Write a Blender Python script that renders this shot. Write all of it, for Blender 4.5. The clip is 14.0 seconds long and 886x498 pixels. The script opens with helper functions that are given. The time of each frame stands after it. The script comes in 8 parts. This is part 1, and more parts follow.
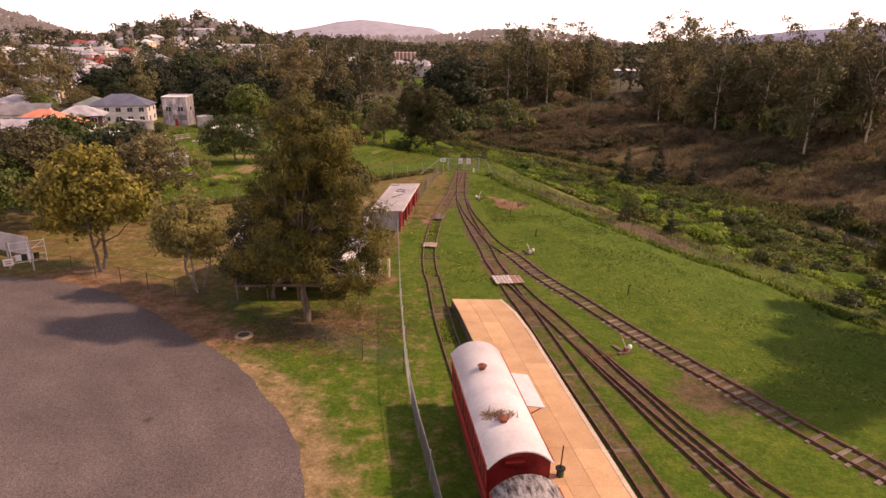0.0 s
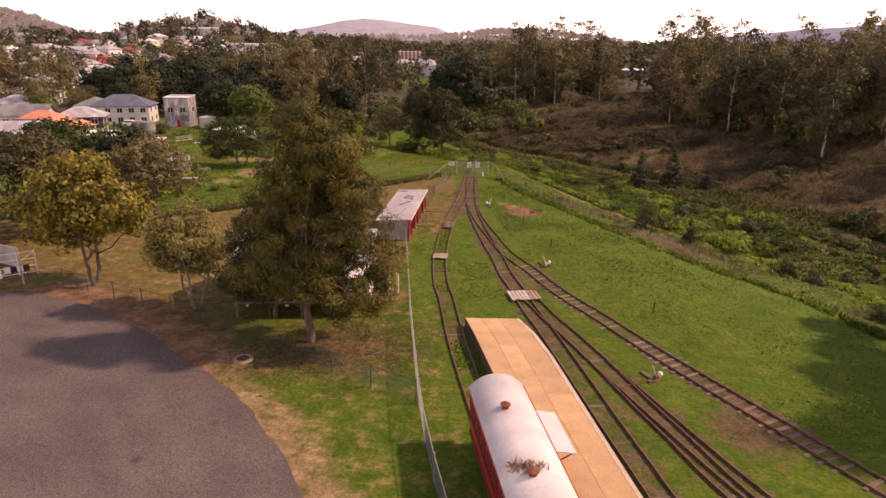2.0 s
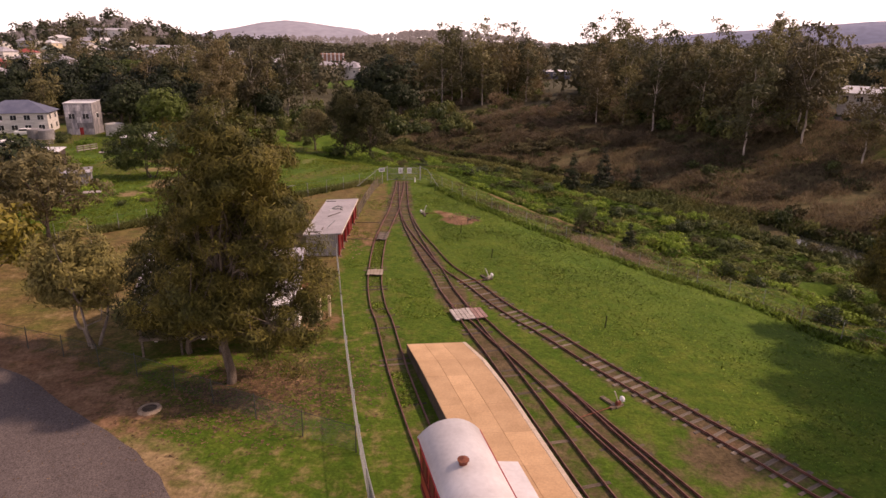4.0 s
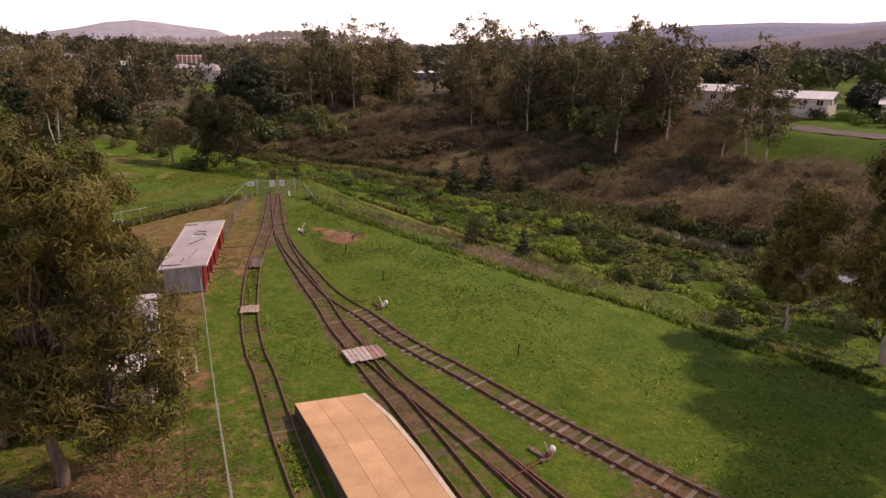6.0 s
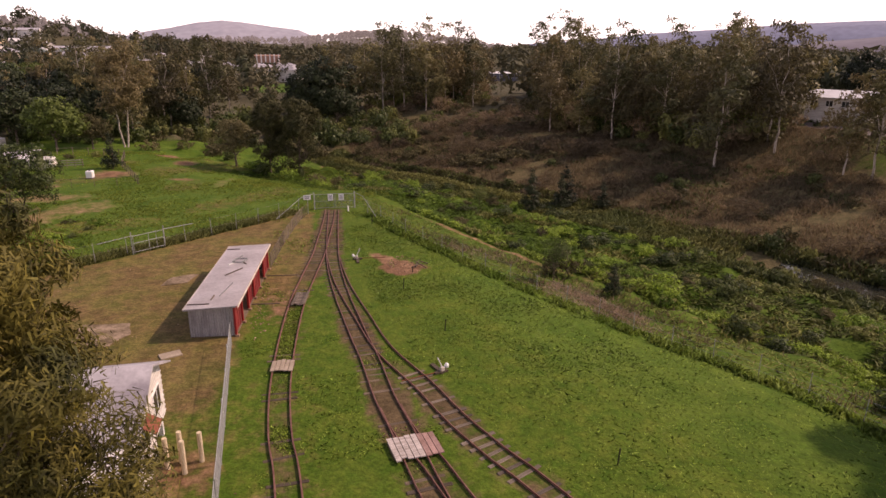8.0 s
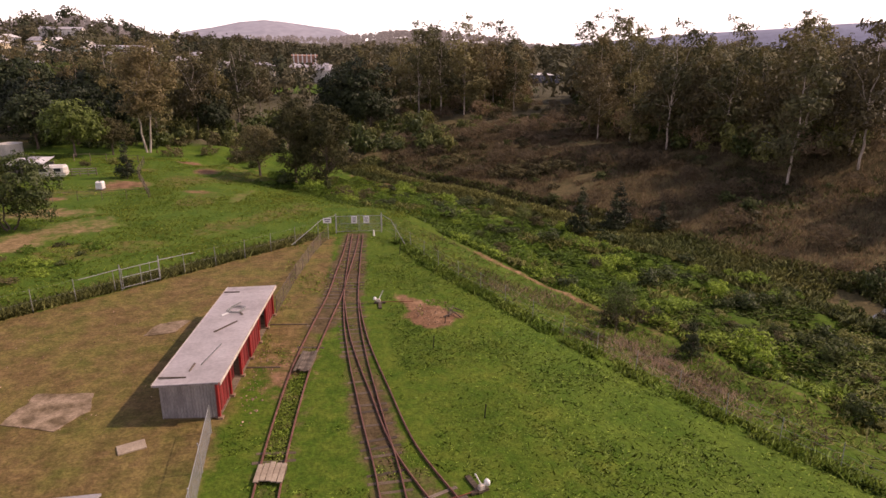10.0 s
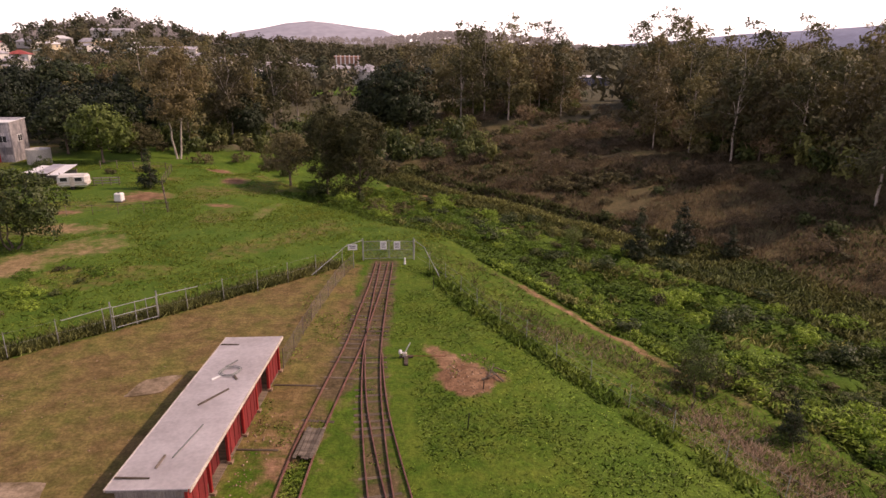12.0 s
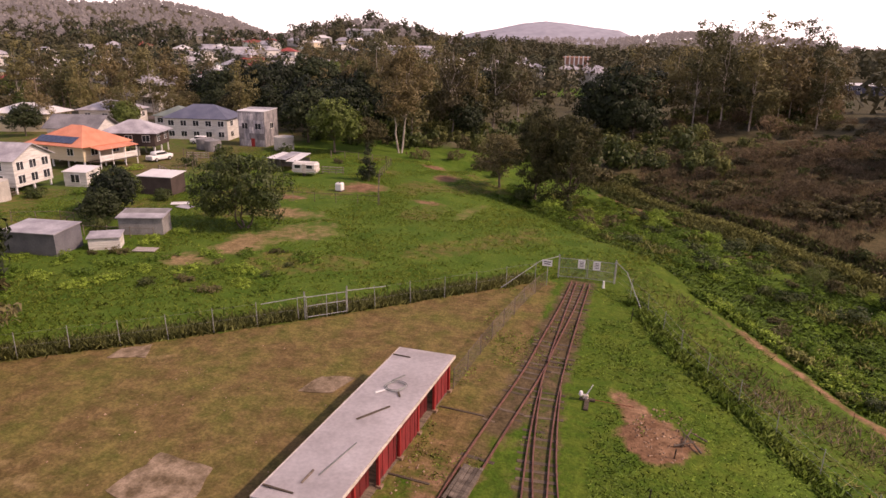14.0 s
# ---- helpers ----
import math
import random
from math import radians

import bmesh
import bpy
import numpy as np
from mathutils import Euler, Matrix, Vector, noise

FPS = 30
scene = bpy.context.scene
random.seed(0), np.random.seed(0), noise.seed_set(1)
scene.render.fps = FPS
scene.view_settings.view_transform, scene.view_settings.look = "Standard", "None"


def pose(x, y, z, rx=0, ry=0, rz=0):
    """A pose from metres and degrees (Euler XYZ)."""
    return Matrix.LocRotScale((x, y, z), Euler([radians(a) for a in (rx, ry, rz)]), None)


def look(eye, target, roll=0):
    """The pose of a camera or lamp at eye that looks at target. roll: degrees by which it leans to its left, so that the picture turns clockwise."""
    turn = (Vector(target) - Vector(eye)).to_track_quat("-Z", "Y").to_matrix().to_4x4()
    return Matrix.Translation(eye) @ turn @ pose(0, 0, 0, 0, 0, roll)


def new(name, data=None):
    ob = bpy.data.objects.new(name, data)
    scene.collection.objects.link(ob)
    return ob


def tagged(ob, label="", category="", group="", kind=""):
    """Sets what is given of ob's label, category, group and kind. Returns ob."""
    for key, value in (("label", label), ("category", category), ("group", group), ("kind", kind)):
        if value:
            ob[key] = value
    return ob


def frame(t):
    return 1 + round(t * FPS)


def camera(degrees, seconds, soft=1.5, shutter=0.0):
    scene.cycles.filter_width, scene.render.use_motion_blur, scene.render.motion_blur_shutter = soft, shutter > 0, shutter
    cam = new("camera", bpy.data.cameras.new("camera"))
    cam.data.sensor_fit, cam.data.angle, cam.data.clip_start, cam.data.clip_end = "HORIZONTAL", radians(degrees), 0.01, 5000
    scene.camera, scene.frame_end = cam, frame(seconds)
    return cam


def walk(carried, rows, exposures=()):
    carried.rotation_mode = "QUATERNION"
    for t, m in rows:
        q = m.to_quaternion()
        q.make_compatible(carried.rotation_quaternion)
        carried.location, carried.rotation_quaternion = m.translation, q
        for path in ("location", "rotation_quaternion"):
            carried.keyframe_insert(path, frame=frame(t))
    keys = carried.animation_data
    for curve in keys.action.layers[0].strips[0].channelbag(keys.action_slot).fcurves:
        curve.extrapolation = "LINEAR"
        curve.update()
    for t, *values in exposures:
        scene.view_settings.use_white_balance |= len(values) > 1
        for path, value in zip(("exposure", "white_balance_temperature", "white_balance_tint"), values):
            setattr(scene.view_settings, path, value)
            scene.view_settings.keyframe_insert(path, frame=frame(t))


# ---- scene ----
cam = camera(70.0, 14.0)
PATH = [
    (0, (-0.955, -53.326, 18.346), (-0.987, -51.419, 17.744), 0.4),
    (0.5, (-1.058, -52.917, 18.37), (-1.094, -51.01, 17.767), 0.5),
    (1, (-1.248, -52.177, 18.43), (-1.292, -50.271, 17.826), 0.5),
    (1.5, (-1.453, -51.274, 18.478), (-1.512, -49.368, 17.872), 0.5),
    (2, (-1.677, -50.102, 18.529), (-1.721, -48.197, 17.924), 0.4),
    (2.2, (-1.72, -49.652, 18.533), (-1.765, -47.746, 17.926), 0.2),
    (4.3, (-2.212, -45.078, 18.243), (-1.918, -43.191, 17.65), 0.4),
    (4.5, (-2.279, -44.555, 18.236), (-1.896, -42.683, 17.644), 0.4),
    (5, (-2.353, -43.198, 18.197), (-1.871, -41.349, 17.605), 0.3),
    (5.5, (-2.303, -41.624, 18.18), (-1.775, -39.788, 17.588), 0.3),
    (6, (-2.023, -39.74, 18.184), (-1.473, -37.91, 17.592), 0.2),
    (6.5, (-1.59, -37.558, 18.202), (-1.031, -35.732, 17.61), 0.1),
    (7, (-0.977, -35.259, 18.232), (-0.517, -33.405, 17.639), 0.2),
    (7.5, (-0.292, -32.792, 18.299), (0.094, -30.921, 17.706), 0.2),
    (8, (0.237, -30.181, 18.401), (0.575, -28.301, 17.807), 0.3),
    (8.2, (0.41, -29.095, 18.434), (0.734, -27.212, 17.841), 0.3),
    (10.3, (1.797, -18.392, 18.801), (2.007, -16.494, 18.206), 0.5),
    (10.5, (1.908, -17.319, 18.826), (2.103, -15.419, 18.232), 0.5),
    (11, (2.215, -14.638, 18.965), (2.375, -12.736, 18.37), 0.5),
    (11.5, (2.445, -12.503, 19.102), (2.579, -10.598, 18.51), 0.4),
    (12, (2.623, -11.385, 19.124), (2.726, -9.478, 18.529), 0.5),
    (12.5, (2.832, -10.361, 19.118), (2.922, -8.453, 18.524), 0.5),
    (13, (2.988, -9.201, 19.161), (3.005, -7.292, 18.565), 0.6),
    (13.5, (3.178, -8.163, 19.219), (2.987, -6.265, 18.62), 0.7),
    (14, (3.362, -7.25, 19.219), (2.818, -5.422, 18.616), 1.1),
]
EXPOSURES = [(0, 0.47, 8200, 38), (2.2, 0.42, 8100, 38), (4.3, 0.2, 7500, 35), (8.2, 0.26, 7300, 32), (10.3, 0.27, 7300, 31), (12.5, 0.27, 7300, 32), (14, 0.28, 7300, 34)]
walk(cam, [(t, look(eye, target, roll)) for t, eye, target, roll in PATH], EXPOSURES)

# ---- world, sun, exposure ----
SUN_AZ, SUN_EL = radians(5.0), radians(41.5)      # azimuth from +x towards +y
world = bpy.data.worlds.new("sky")
scene.world = world
world.use_nodes = True
wn = world.node_tree
sky = wn.nodes.new("ShaderNodeTexSky")
sky.sky_type = "NISHITA"
sky.sun_disc = False
sky.sun_elevation = SUN_EL
sky.sun_rotation = math.pi / 2 - SUN_AZ
sky.air_density, sky.dust_density, sky.ozone_density = 1.0, 1.0, 1.0
veil = wn.nodes.new("ShaderNodeMix")               # a thin white cloud sheet over the blue
veil.data_type = "RGBA"
veil.inputs[7].default_value = (15.0, 14.2, 14.0, 1)
wtc = wn.nodes.new("ShaderNodeTexCoord")
wsep = wn.nodes.new("ShaderNodeSeparateXYZ")
wmap = wn.nodes.new("ShaderNodeMapRange")           # the sheet looks thicker towards the horizon
wmap.inputs["From Min"].default_value, wmap.inputs["From Max"].default_value = 0.0, 0.5
wmap.inputs["To Min"].default_value, wmap.inputs["To Max"].default_value = 0.88, 0.06
wn.links.new(wtc.outputs["Generated"], wsep.inputs[0])
wn.links.new(wsep.outputs["Z"], wmap.inputs["Value"])
wn.links.new(wmap.outputs[0], veil.inputs[0])
wn.links.new(sky.outputs[0], veil.inputs[6])
wn.nodes["Background"].inputs[1].default_value = 0.11
wn.links.new(veil.outputs[2], wn.nodes["Background"].inputs[0])
lamp = bpy.data.lights.new("sun", "SUN")
lamp.energy, lamp.angle, lamp.color = 3.1, radians(1.5), (1.0, 0.865, 0.695)
sun = new("sun", lamp)
to_sun = Vector((math.cos(SUN_AZ) * math.cos(SUN_EL), math.sin(SUN_AZ) * math.cos(SUN_EL), math.sin(SUN_EL)))
sun.matrix_world = look(to_sun * 100, (0, 0, 0))


# ---- materials ----
def mat(name, c1, c2, scale=1.0, rough=0.85, metal=0.0, bump=0.25, fine=25.0, grain=0.25, rnd=0.0, island=0.0, leaf=0.0, stretch=(1, 1, 1), spec=0.3, hue=0.0):
    """Two colours mixed by a broad noise, a fine grain over both, and relief."""
    m = bpy.data.materials.new(name)
    m.use_nodes = True
    nt = m.node_tree
    N, L = nt.nodes, nt.links
    bsdf = N["Principled BSDF"]
    bsdf.inputs["Roughness"].default_value = rough
    bsdf.inputs["Metallic"].default_value = metal
    bsdf.inputs["Specular IOR Level"].default_value = spec
    tc = N.new("ShaderNodeTexCoord")
    mp = N.new("ShaderNodeMapping")
    mp.inputs["Scale"].default_value = stretch
    L.new(tc.outputs["Object"], mp.inputs[0])
    n1 = N.new("ShaderNodeTexNoise")
    n1.inputs["Scale"].default_value, n1.inputs["Detail"].default_value = scale, 5.0
    L.new(mp.outputs[0], n1.inputs["Vector"])
    ramp = N.new("ShaderNodeValToRGB")
    ramp.color_ramp.elements[0].position, ramp.color_ramp.elements[1].position = 0.35, 0.65
    ramp.color_ramp.elements[0].color, ramp.color_ramp.elements[1].color = (*c1, 1), (*c2, 1)
    L.new(n1.outputs["Fac"], ramp.inputs[0])
    if hue:
        oi = N.new("ShaderNodeObjectInfo")
        ad = N.new("ShaderNodeMath")
        ad.operation = "MULTIPLY_ADD"
        ad.inputs[1].default_value, ad.inputs[2].default_value = hue, -hue / 2
        a2 = N.new("ShaderNodeMath")
        L.new(oi.outputs["Random"], ad.inputs[0]), L.new(ad.outputs[0], a2.inputs[0]), L.new(n1.outputs["Fac"], a2.inputs[1])
        L.new(a2.outputs[0], ramp.inputs[0])
    n2 = N.new("ShaderNodeTexNoise")
    n2.inputs["Scale"].default_value, n2.inputs["Detail"].default_value = fine, 3.0
    L.new(mp.outputs[0], n2.inputs["Vector"])
    val = N.new("ShaderNodeMapRange")
    val.inputs["From Min"].default_value, val.inputs["From Max"].default_value = 0.3, 0.7
    val.inputs["To Min"].default_value, val.inputs["To Max"].default_value = 1 - grain, 1 + grain
    L.new(n2.outputs["Fac"], val.inputs["Value"])
    fac = val.outputs[0]
    for amt, kind, out in ((rnd, "ShaderNodeObjectInfo", "Random"), (island, "ShaderNodeNewGeometry", "Random Per Island")):
        if not amt:
            continue
        src = N.new(kind)
        r = N.new("ShaderNodeMapRange")
        r.inputs["To Min"].default_value, r.inputs["To Max"].default_value = 1 - amt, 1 + amt
        L.new(src.outputs[out], r.inputs["Value"])
        mu = N.new("ShaderNodeMath")
        mu.operation = "MULTIPLY"
        L.new(fac, mu.inputs[0]), L.new(r.outputs[0], mu.inputs[1])
        fac = mu.outputs[0]
    mix = N.new("ShaderNodeVectorMath")
    mix.operation = "SCALE"
    L.new(ramp.outputs[0], mix.inputs[0]), L.new(fac, mix.inputs["Scale"])
    L.new(mix.outputs[0], bsdf.inputs["Base Color"])
    if bump:
        b = N.new("ShaderNodeBump")
        b.inputs["Strength"].default_value, b.inputs["Distance"].default_value = bump, 0.03
        L.new(n2.outputs["Fac"], b.inputs["Height"]), L.new(b.outputs[0], bsdf.inputs["Normal"])
    if leaf:
        tr = N.new("ShaderNodeBsdfTranslucent")
        L.new(mix.outputs[0], tr.inputs[0])
        ms = N.new("ShaderNodeMixShader")
        ms.inputs[0].default_value = leaf
        L.new(bsdf.outputs[0], ms.inputs[1]), L.new(tr.outputs[0], ms.inputs[2])
        L.new(ms.outputs[0], N["Material Output"].inputs[0])
    return m


def ground_material():
    """Grass, worn turf, bare earth, dry weeds: mixed by the zones stored on the sheet, broken up by noise."""
    m = bpy.data.materials.new("ground")
    m.use_nodes = True
    nt = m.node_tree
    N, L = nt.nodes, nt.links
    bsdf = N["Principled BSDF"]
    bsdf.inputs["Roughness"].default_value, bsdf.inputs["Specular IOR Level"].default_value = 0.95, 0.1
    tc = N.new("ShaderNodeTexCoord")

    def nz(scale, detail=4.0):
        n = N.new("ShaderNodeTexNoise")
        n.inputs["Scale"].default_value, n.inputs["Detail"].default_value, n.inputs["Roughness"].default_value = scale, detail, 0.65
        L.new(tc.outputs["Object"], n.inputs["Vector"])
        return n.outputs["Fac"]

    broad, mid, fine, tuft, blot = nz(0.12), nz(0.9), nz(6.0, 5.0), nz(2.6, 3.0), nz(0.33, 6.0)

    def ramp(fac, a, b, lo=0.35, hi=0.65):
        r = N.new("ShaderNodeValToRGB")
        r.color_ramp.elements[0].position, r.color_ramp.elements[1].position = lo, hi
        r.color_ramp.elements[0].color, r.color_ramp.elements[1].color = (*a, 1), (*b, 1)
        L.new(fac, r.inputs[0])
        return r.outputs[0]

    def mixc(fac, a, b):
        x = N.new("ShaderNodeMix")
        x.data_type = "RGBA"
        L.new(fac, x.inputs[0]), L.new(a, x.inputs[6]), L.new(b, x.inputs[7])
        return x.outputs[2]

    def zone(name, rough=0.9):
        """The zone's weight, its border frayed by noise."""
        at = N.new("ShaderNodeAttribute")
        at.attribute_name = name
        s = N.new("ShaderNodeMath")
        s.operation = "SUBTRACT"
        L.new(mid, s.inputs[0])
        s.inputs[1].default_value = 0.5
        k = N.new("ShaderNodeMath")
        k.operation = "MULTIPLY_ADD"
        L.new(s.outputs[0], k.inputs[0])
        k.inputs[1].default_value = rough
        L.new(at.outputs["Fac"], k.inputs[2])
        r = N.new("ShaderNodeMapRange")
        r.inputs["From Min"].default_value, r.inputs["From Max"].default_value = 0.3, 0.7
        L.new(k.outputs[0], r.inputs["Value"])
        return r.outputs[0]

    soft = N.new("ShaderNodeMapRange")
    soft.inputs["From Min"].default_value, soft.inputs["From Max"].default_value = 0.40, 0.62
    L.new(blot, soft.inputs["Value"])
    lawn = mixc(soft.outputs[0], ramp(mid, (0.046, 0.092, 0.008), (0.078, 0.118, 0.013)), ramp(mid, (0.062, 0.112, 0.011), (0.112, 0.142, 0.019)))
    lush = ramp(blot, (0.050, 0.100, 0.010), (0.092, 0.140, 0.018))
    worn = mixc(soft.outputs[0], ramp(mid, (0.110, 0.073, 0.028), (0.198, 0.130, 0.056)), ramp(mid, (0.094, 0.096, 0.023), (0.190, 0.146, 0.046)))
    dry = mixc(broad, ramp(mid, (0.086, 0.065, 0.034), (0.142, 0.102, 0.055)), ramp(mid, (0.074, 0.071, 0.027), (0.122, 0.103, 0.045)))
    dirt = mixc(soft.outputs[0], ramp(mid, (0.125, 0.064, 0.034), (0.235, 0.130, 0.074)), ramp(mid, (0.180, 0.098, 0.052), (0.300, 0.180, 0.105)))
    tan = ramp(mid, (0.180, 0.122, 0.056), (0.300, 0.208, 0.106))
    woods = ramp(mid, (0.070, 0.064, 0.036), (0.112, 0.096, 0.056))
    soil = ramp(mid, (0.074, 0.052, 0.026), (0.140, 0.098, 0.052))
    col = mixc(zone("lush"), lawn, lush)
    col = mixc(zone("worn", 1.1), col, worn)
    col = mixc(zone("track", 1.3), col, soil)
    col = mixc(zone("dry", 1.0), col, dry)
    col = mixc(zone("woods", 0.8), col, woods)
    col = mixc(zone("tan", 1.0), col, tan)
    col = mixc(zone("dirt", 1.2), col, dirt)
    g = N.new("ShaderNodeMapRange")
    g.inputs["From Min"].default_value, g.inputs["From Max"].default_value = 0.3, 0.7
    g.inputs["To Min"].default_value, g.inputs["To Max"].default_value = 0.68, 1.32
    L.new(fine, g.inputs["Value"])
    sc = N.new("ShaderNodeVectorMath")
    sc.operation = "SCALE"
    clod = N.new("ShaderNodeMapRange")
    clod.inputs["From Min"].default_value, clod.inputs["From Max"].default_value = 0.32, 0.68
    clod.inputs["To Min"].default_value, clod.inputs["To Max"].default_value = 0.80, 1.22
    L.new(tuft, clod.inputs["Value"])
    both = N.new("ShaderNodeMath")
    both.operation = "MULTIPLY"
    L.new(g.outputs[0], both.inputs[0]), L.new(clod.outputs[0], both.inputs[1])
    L.new(col, sc.inputs[0]), L.new(both.outputs[0], sc.inputs["Scale"])
    L.new(sc.outputs[0], bsdf.inputs["Base Color"])
    b = N.new("ShaderNodeBump")
    b.inputs["Strength"].default_value, b.inputs["Distance"].default_value = 0.5, 0.06
    L.new(fine, b.inputs["Height"])
    b2 = N.new("ShaderNodeBump")
    b2.inputs["Strength"].default_value, b2.inputs["Distance"].default_value = 0.6, 0.14
    L.new(tuft, b2.inputs["Height"]), L.new(b.outputs[0], b2.inputs["Normal"]), L.new(b2.outputs[0], bsdf.inputs["Normal"])
    return m


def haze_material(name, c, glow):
    """A far range with the air's veil put into its colour: pale and faintly glowing."""
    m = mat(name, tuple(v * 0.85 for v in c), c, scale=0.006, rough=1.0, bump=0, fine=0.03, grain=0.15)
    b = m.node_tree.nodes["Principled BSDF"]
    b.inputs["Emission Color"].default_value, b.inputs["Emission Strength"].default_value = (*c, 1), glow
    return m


M_GROUND = ground_material()
M_ASPHALT = mat("asphalt", (0.104, 0.081, 0.074), (0.134, 0.105, 0.095), scale=0.22, rough=0.92, fine=16, grain=0.5, bump=0.35)


def wear_asphalt(m):
    """Faint curved wheel marks round the turning area, and a few dark oil spots."""
    nt = m.node_tree
    N, L = nt.nodes, nt.links
    bsdf = N["Principled BSDF"]
    col = bsdf.inputs["Base Color"].links[0].from_socket
    tc = N.new("ShaderNodeTexCoord")
    mp = N.new("ShaderNodeMapping")
    mp.inputs["Location"].default_value = (33.0, 35.0, 0.0)
    L.new(tc.outputs["Object"], mp.inputs[0])
    wv = N.new("ShaderNodeTexWave")
    wv.wave_type, wv.rings_direction = "RINGS", "Z"
    wv.inputs["Scale"].default_value, wv.inputs["Distortion"].default_value, wv.inputs["Detail"].default_value, wv.inputs["Detail Scale"].default_value = 0.11, 14.0, 4.0, 0.5
    L.new(mp.outputs[0], wv.inputs["Vector"])
    r = N.new("ShaderNodeMapRange")
    r.inputs["To Min"].default_value, r.inputs["To Max"].default_value = 0.95, 1.03
    L.new(wv.outputs["Fac"], r.inputs["Value"])
    vo = N.new("ShaderNodeTexVoronoi")
    vo.inputs["Scale"].default_value = 0.28
    L.new(tc.outputs["Object"], vo.inputs["Vector"])
    q = N.new("ShaderNodeMapRange")
    q.inputs["From Min"].default_value, q.inputs["From Max"].default_value = 0.03, 0.11
    q.inputs["To Min"].default_value, q.inputs["To Max"].default_value = 0.55, 1.0
    L.new(vo.outputs["Distance"], q.inputs["Value"])
    mu = N.new("ShaderNodeMath")
    mu.operation = "MULTIPLY"
    L.new(r.outputs[0], mu.inputs[0]), L.new(q.outputs[0], mu.inputs[1])
    sc = N.new("ShaderNodeVectorMath")
    sc.operation = "SCALE"
    L.new(col, sc.inputs[0]), L.new(mu.outputs[0], sc.inputs["Scale"])
    L.new(sc.outputs[0], bsdf.inputs["Base Color"])


wear_asphalt(M_ASPHALT)
M_RAIL = mat("rusty_rail", (0.135, 0.056, 0.040), (0.225, 0.108, 0.078), scale=3, rough=0.6, metal=0.1, fine=60)
M_SLEEPER = mat("weathered_sleeper", (0.1, 0.076, 0.057), (0.215, 0.17, 0.13), scale=1.2, fine=14, grain=0.35, rnd=0.45, stretch=(1, 6, 6))
M_SLEEPER_DARK = mat("brown_sleeper", (0.075, 0.053, 0.036), (0.15, 0.112, 0.077), scale=1.2, fine=14, grain=0.35, rnd=0.45, stretch=(1, 6, 6))
M_PLANK = mat("grey_plank", (0.30, 0.25, 0.22), (0.50, 0.43, 0.39), scale=1.5, fine=20, grain=0.3, rnd=0.22, stretch=(1, 8, 1))
M_PLANK_RED = mat("red_plank", (0.26, 0.15, 0.12), (0.36, 0.22, 0.19), scale=1.5, fine=20, grain=0.3, rnd=0.15)
M_SLAB = mat("tan_concrete", (0.50, 0.305, 0.160), (0.60, 0.375, 0.205), scale=0.7, rough=0.9, fine=12, grain=0.10, rnd=0.10, bump=0.1)
M_SLAB_EDGE = mat("platform_edge", (0.52, 0.40, 0.29), (0.62, 0.50, 0.38), scale=1.0, fine=10, grain=0.15, bump=0.1)
# near-black, as the shade on the platform's side is put into this colour
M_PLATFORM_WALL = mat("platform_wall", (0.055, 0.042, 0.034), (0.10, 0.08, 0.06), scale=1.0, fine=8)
M_CONCRETE = mat("old_concrete", (0.30, 0.235, 0.17), (0.40, 0.32, 0.24), scale=0.8, fine=12, grain=0.2)
M_ROOF_WHITE = mat("white_carriage_roof", (0.56, 0.51, 0.495), (0.68, 0.635, 0.62), scale=0.6, rough=0.6, fine=6, grain=0.06, bump=0.05)
M_RED = mat("red_paint", (0.27, 0.022, 0.022), (0.36, 0.035, 0.032), scale=1.0, rough=0.45, fine=10, grain=0.18, bump=0.05)
M_RED_DARK = mat("dark_red_paint", (0.115, 0.016, 0.016), (0.17, 0.026, 0.024), scale=1.2, rough=0.55, fine=10, grain=0.25, bump=0.1)
M_RED_BOARD = mat("red_boards", (0.155, 0.022, 0.022), (0.27, 0.035, 0.034), scale=0.9, rough=0.6, fine=8, grain=0.25, rnd=0.25, bump=0.1, stretch=(4, 4, 1))
M_BLACK = mat("black_steel", (0.02, 0.018, 0.016), (0.045, 0.038, 0.032), scale=3, rough=0.6, metal=0.3)
M_TARP = mat("peeling_roof", (0.040, 0.034, 0.031), (0.46, 0.42, 0.40), scale=1.5, rough=0.9, fine=9, grain=0.6, stretch=(4.5, 1.3, 2))
M_RUST = mat("rust", (0.15, 0.042, 0.026), (0.26, 0.085, 0.045), scale=4, rough=0.8)
M_ROOF_SHED = mat("white_sheet_roof", (0.64, 0.58, 0.575), (0.78, 0.72, 0.72), scale=0.5, rough=0.65, fine=5, grain=0.10, bump=0.05)
M_IRON = mat("corrugated_iron", (0.27, 0.255, 0.265), (0.40, 0.38, 0.39), scale=0.8, rough=0.5, metal=0.25, fine=9, grain=0.2, bump=0.1, stretch=(3, 3, 0.6))
M_CREAM = mat("flaking_cream_paint", (0.48, 0.40, 0.33), (0.66, 0.57, 0.49), scale=3, fine=12, grain=0.2)
M_POST = mat("bare_timber_post", (0.52, 0.40, 0.26), (0.66, 0.54, 0.38), scale=2, fine=12, grain=0.2, stretch=(4, 4, 1))
M_POST_DARK = mat("dark_green_steel", (0.050, 0.055, 0.045), (0.085, 0.090, 0.075), scale=3, rough=0.6, metal=0.2, fine=20)
M_GALV = mat("galvanised_steel", (0.34, 0.34, 0.33), (0.46, 0.46, 0.45), scale=3, rough=0.5, metal=0.5, fine=30, grain=0.1)
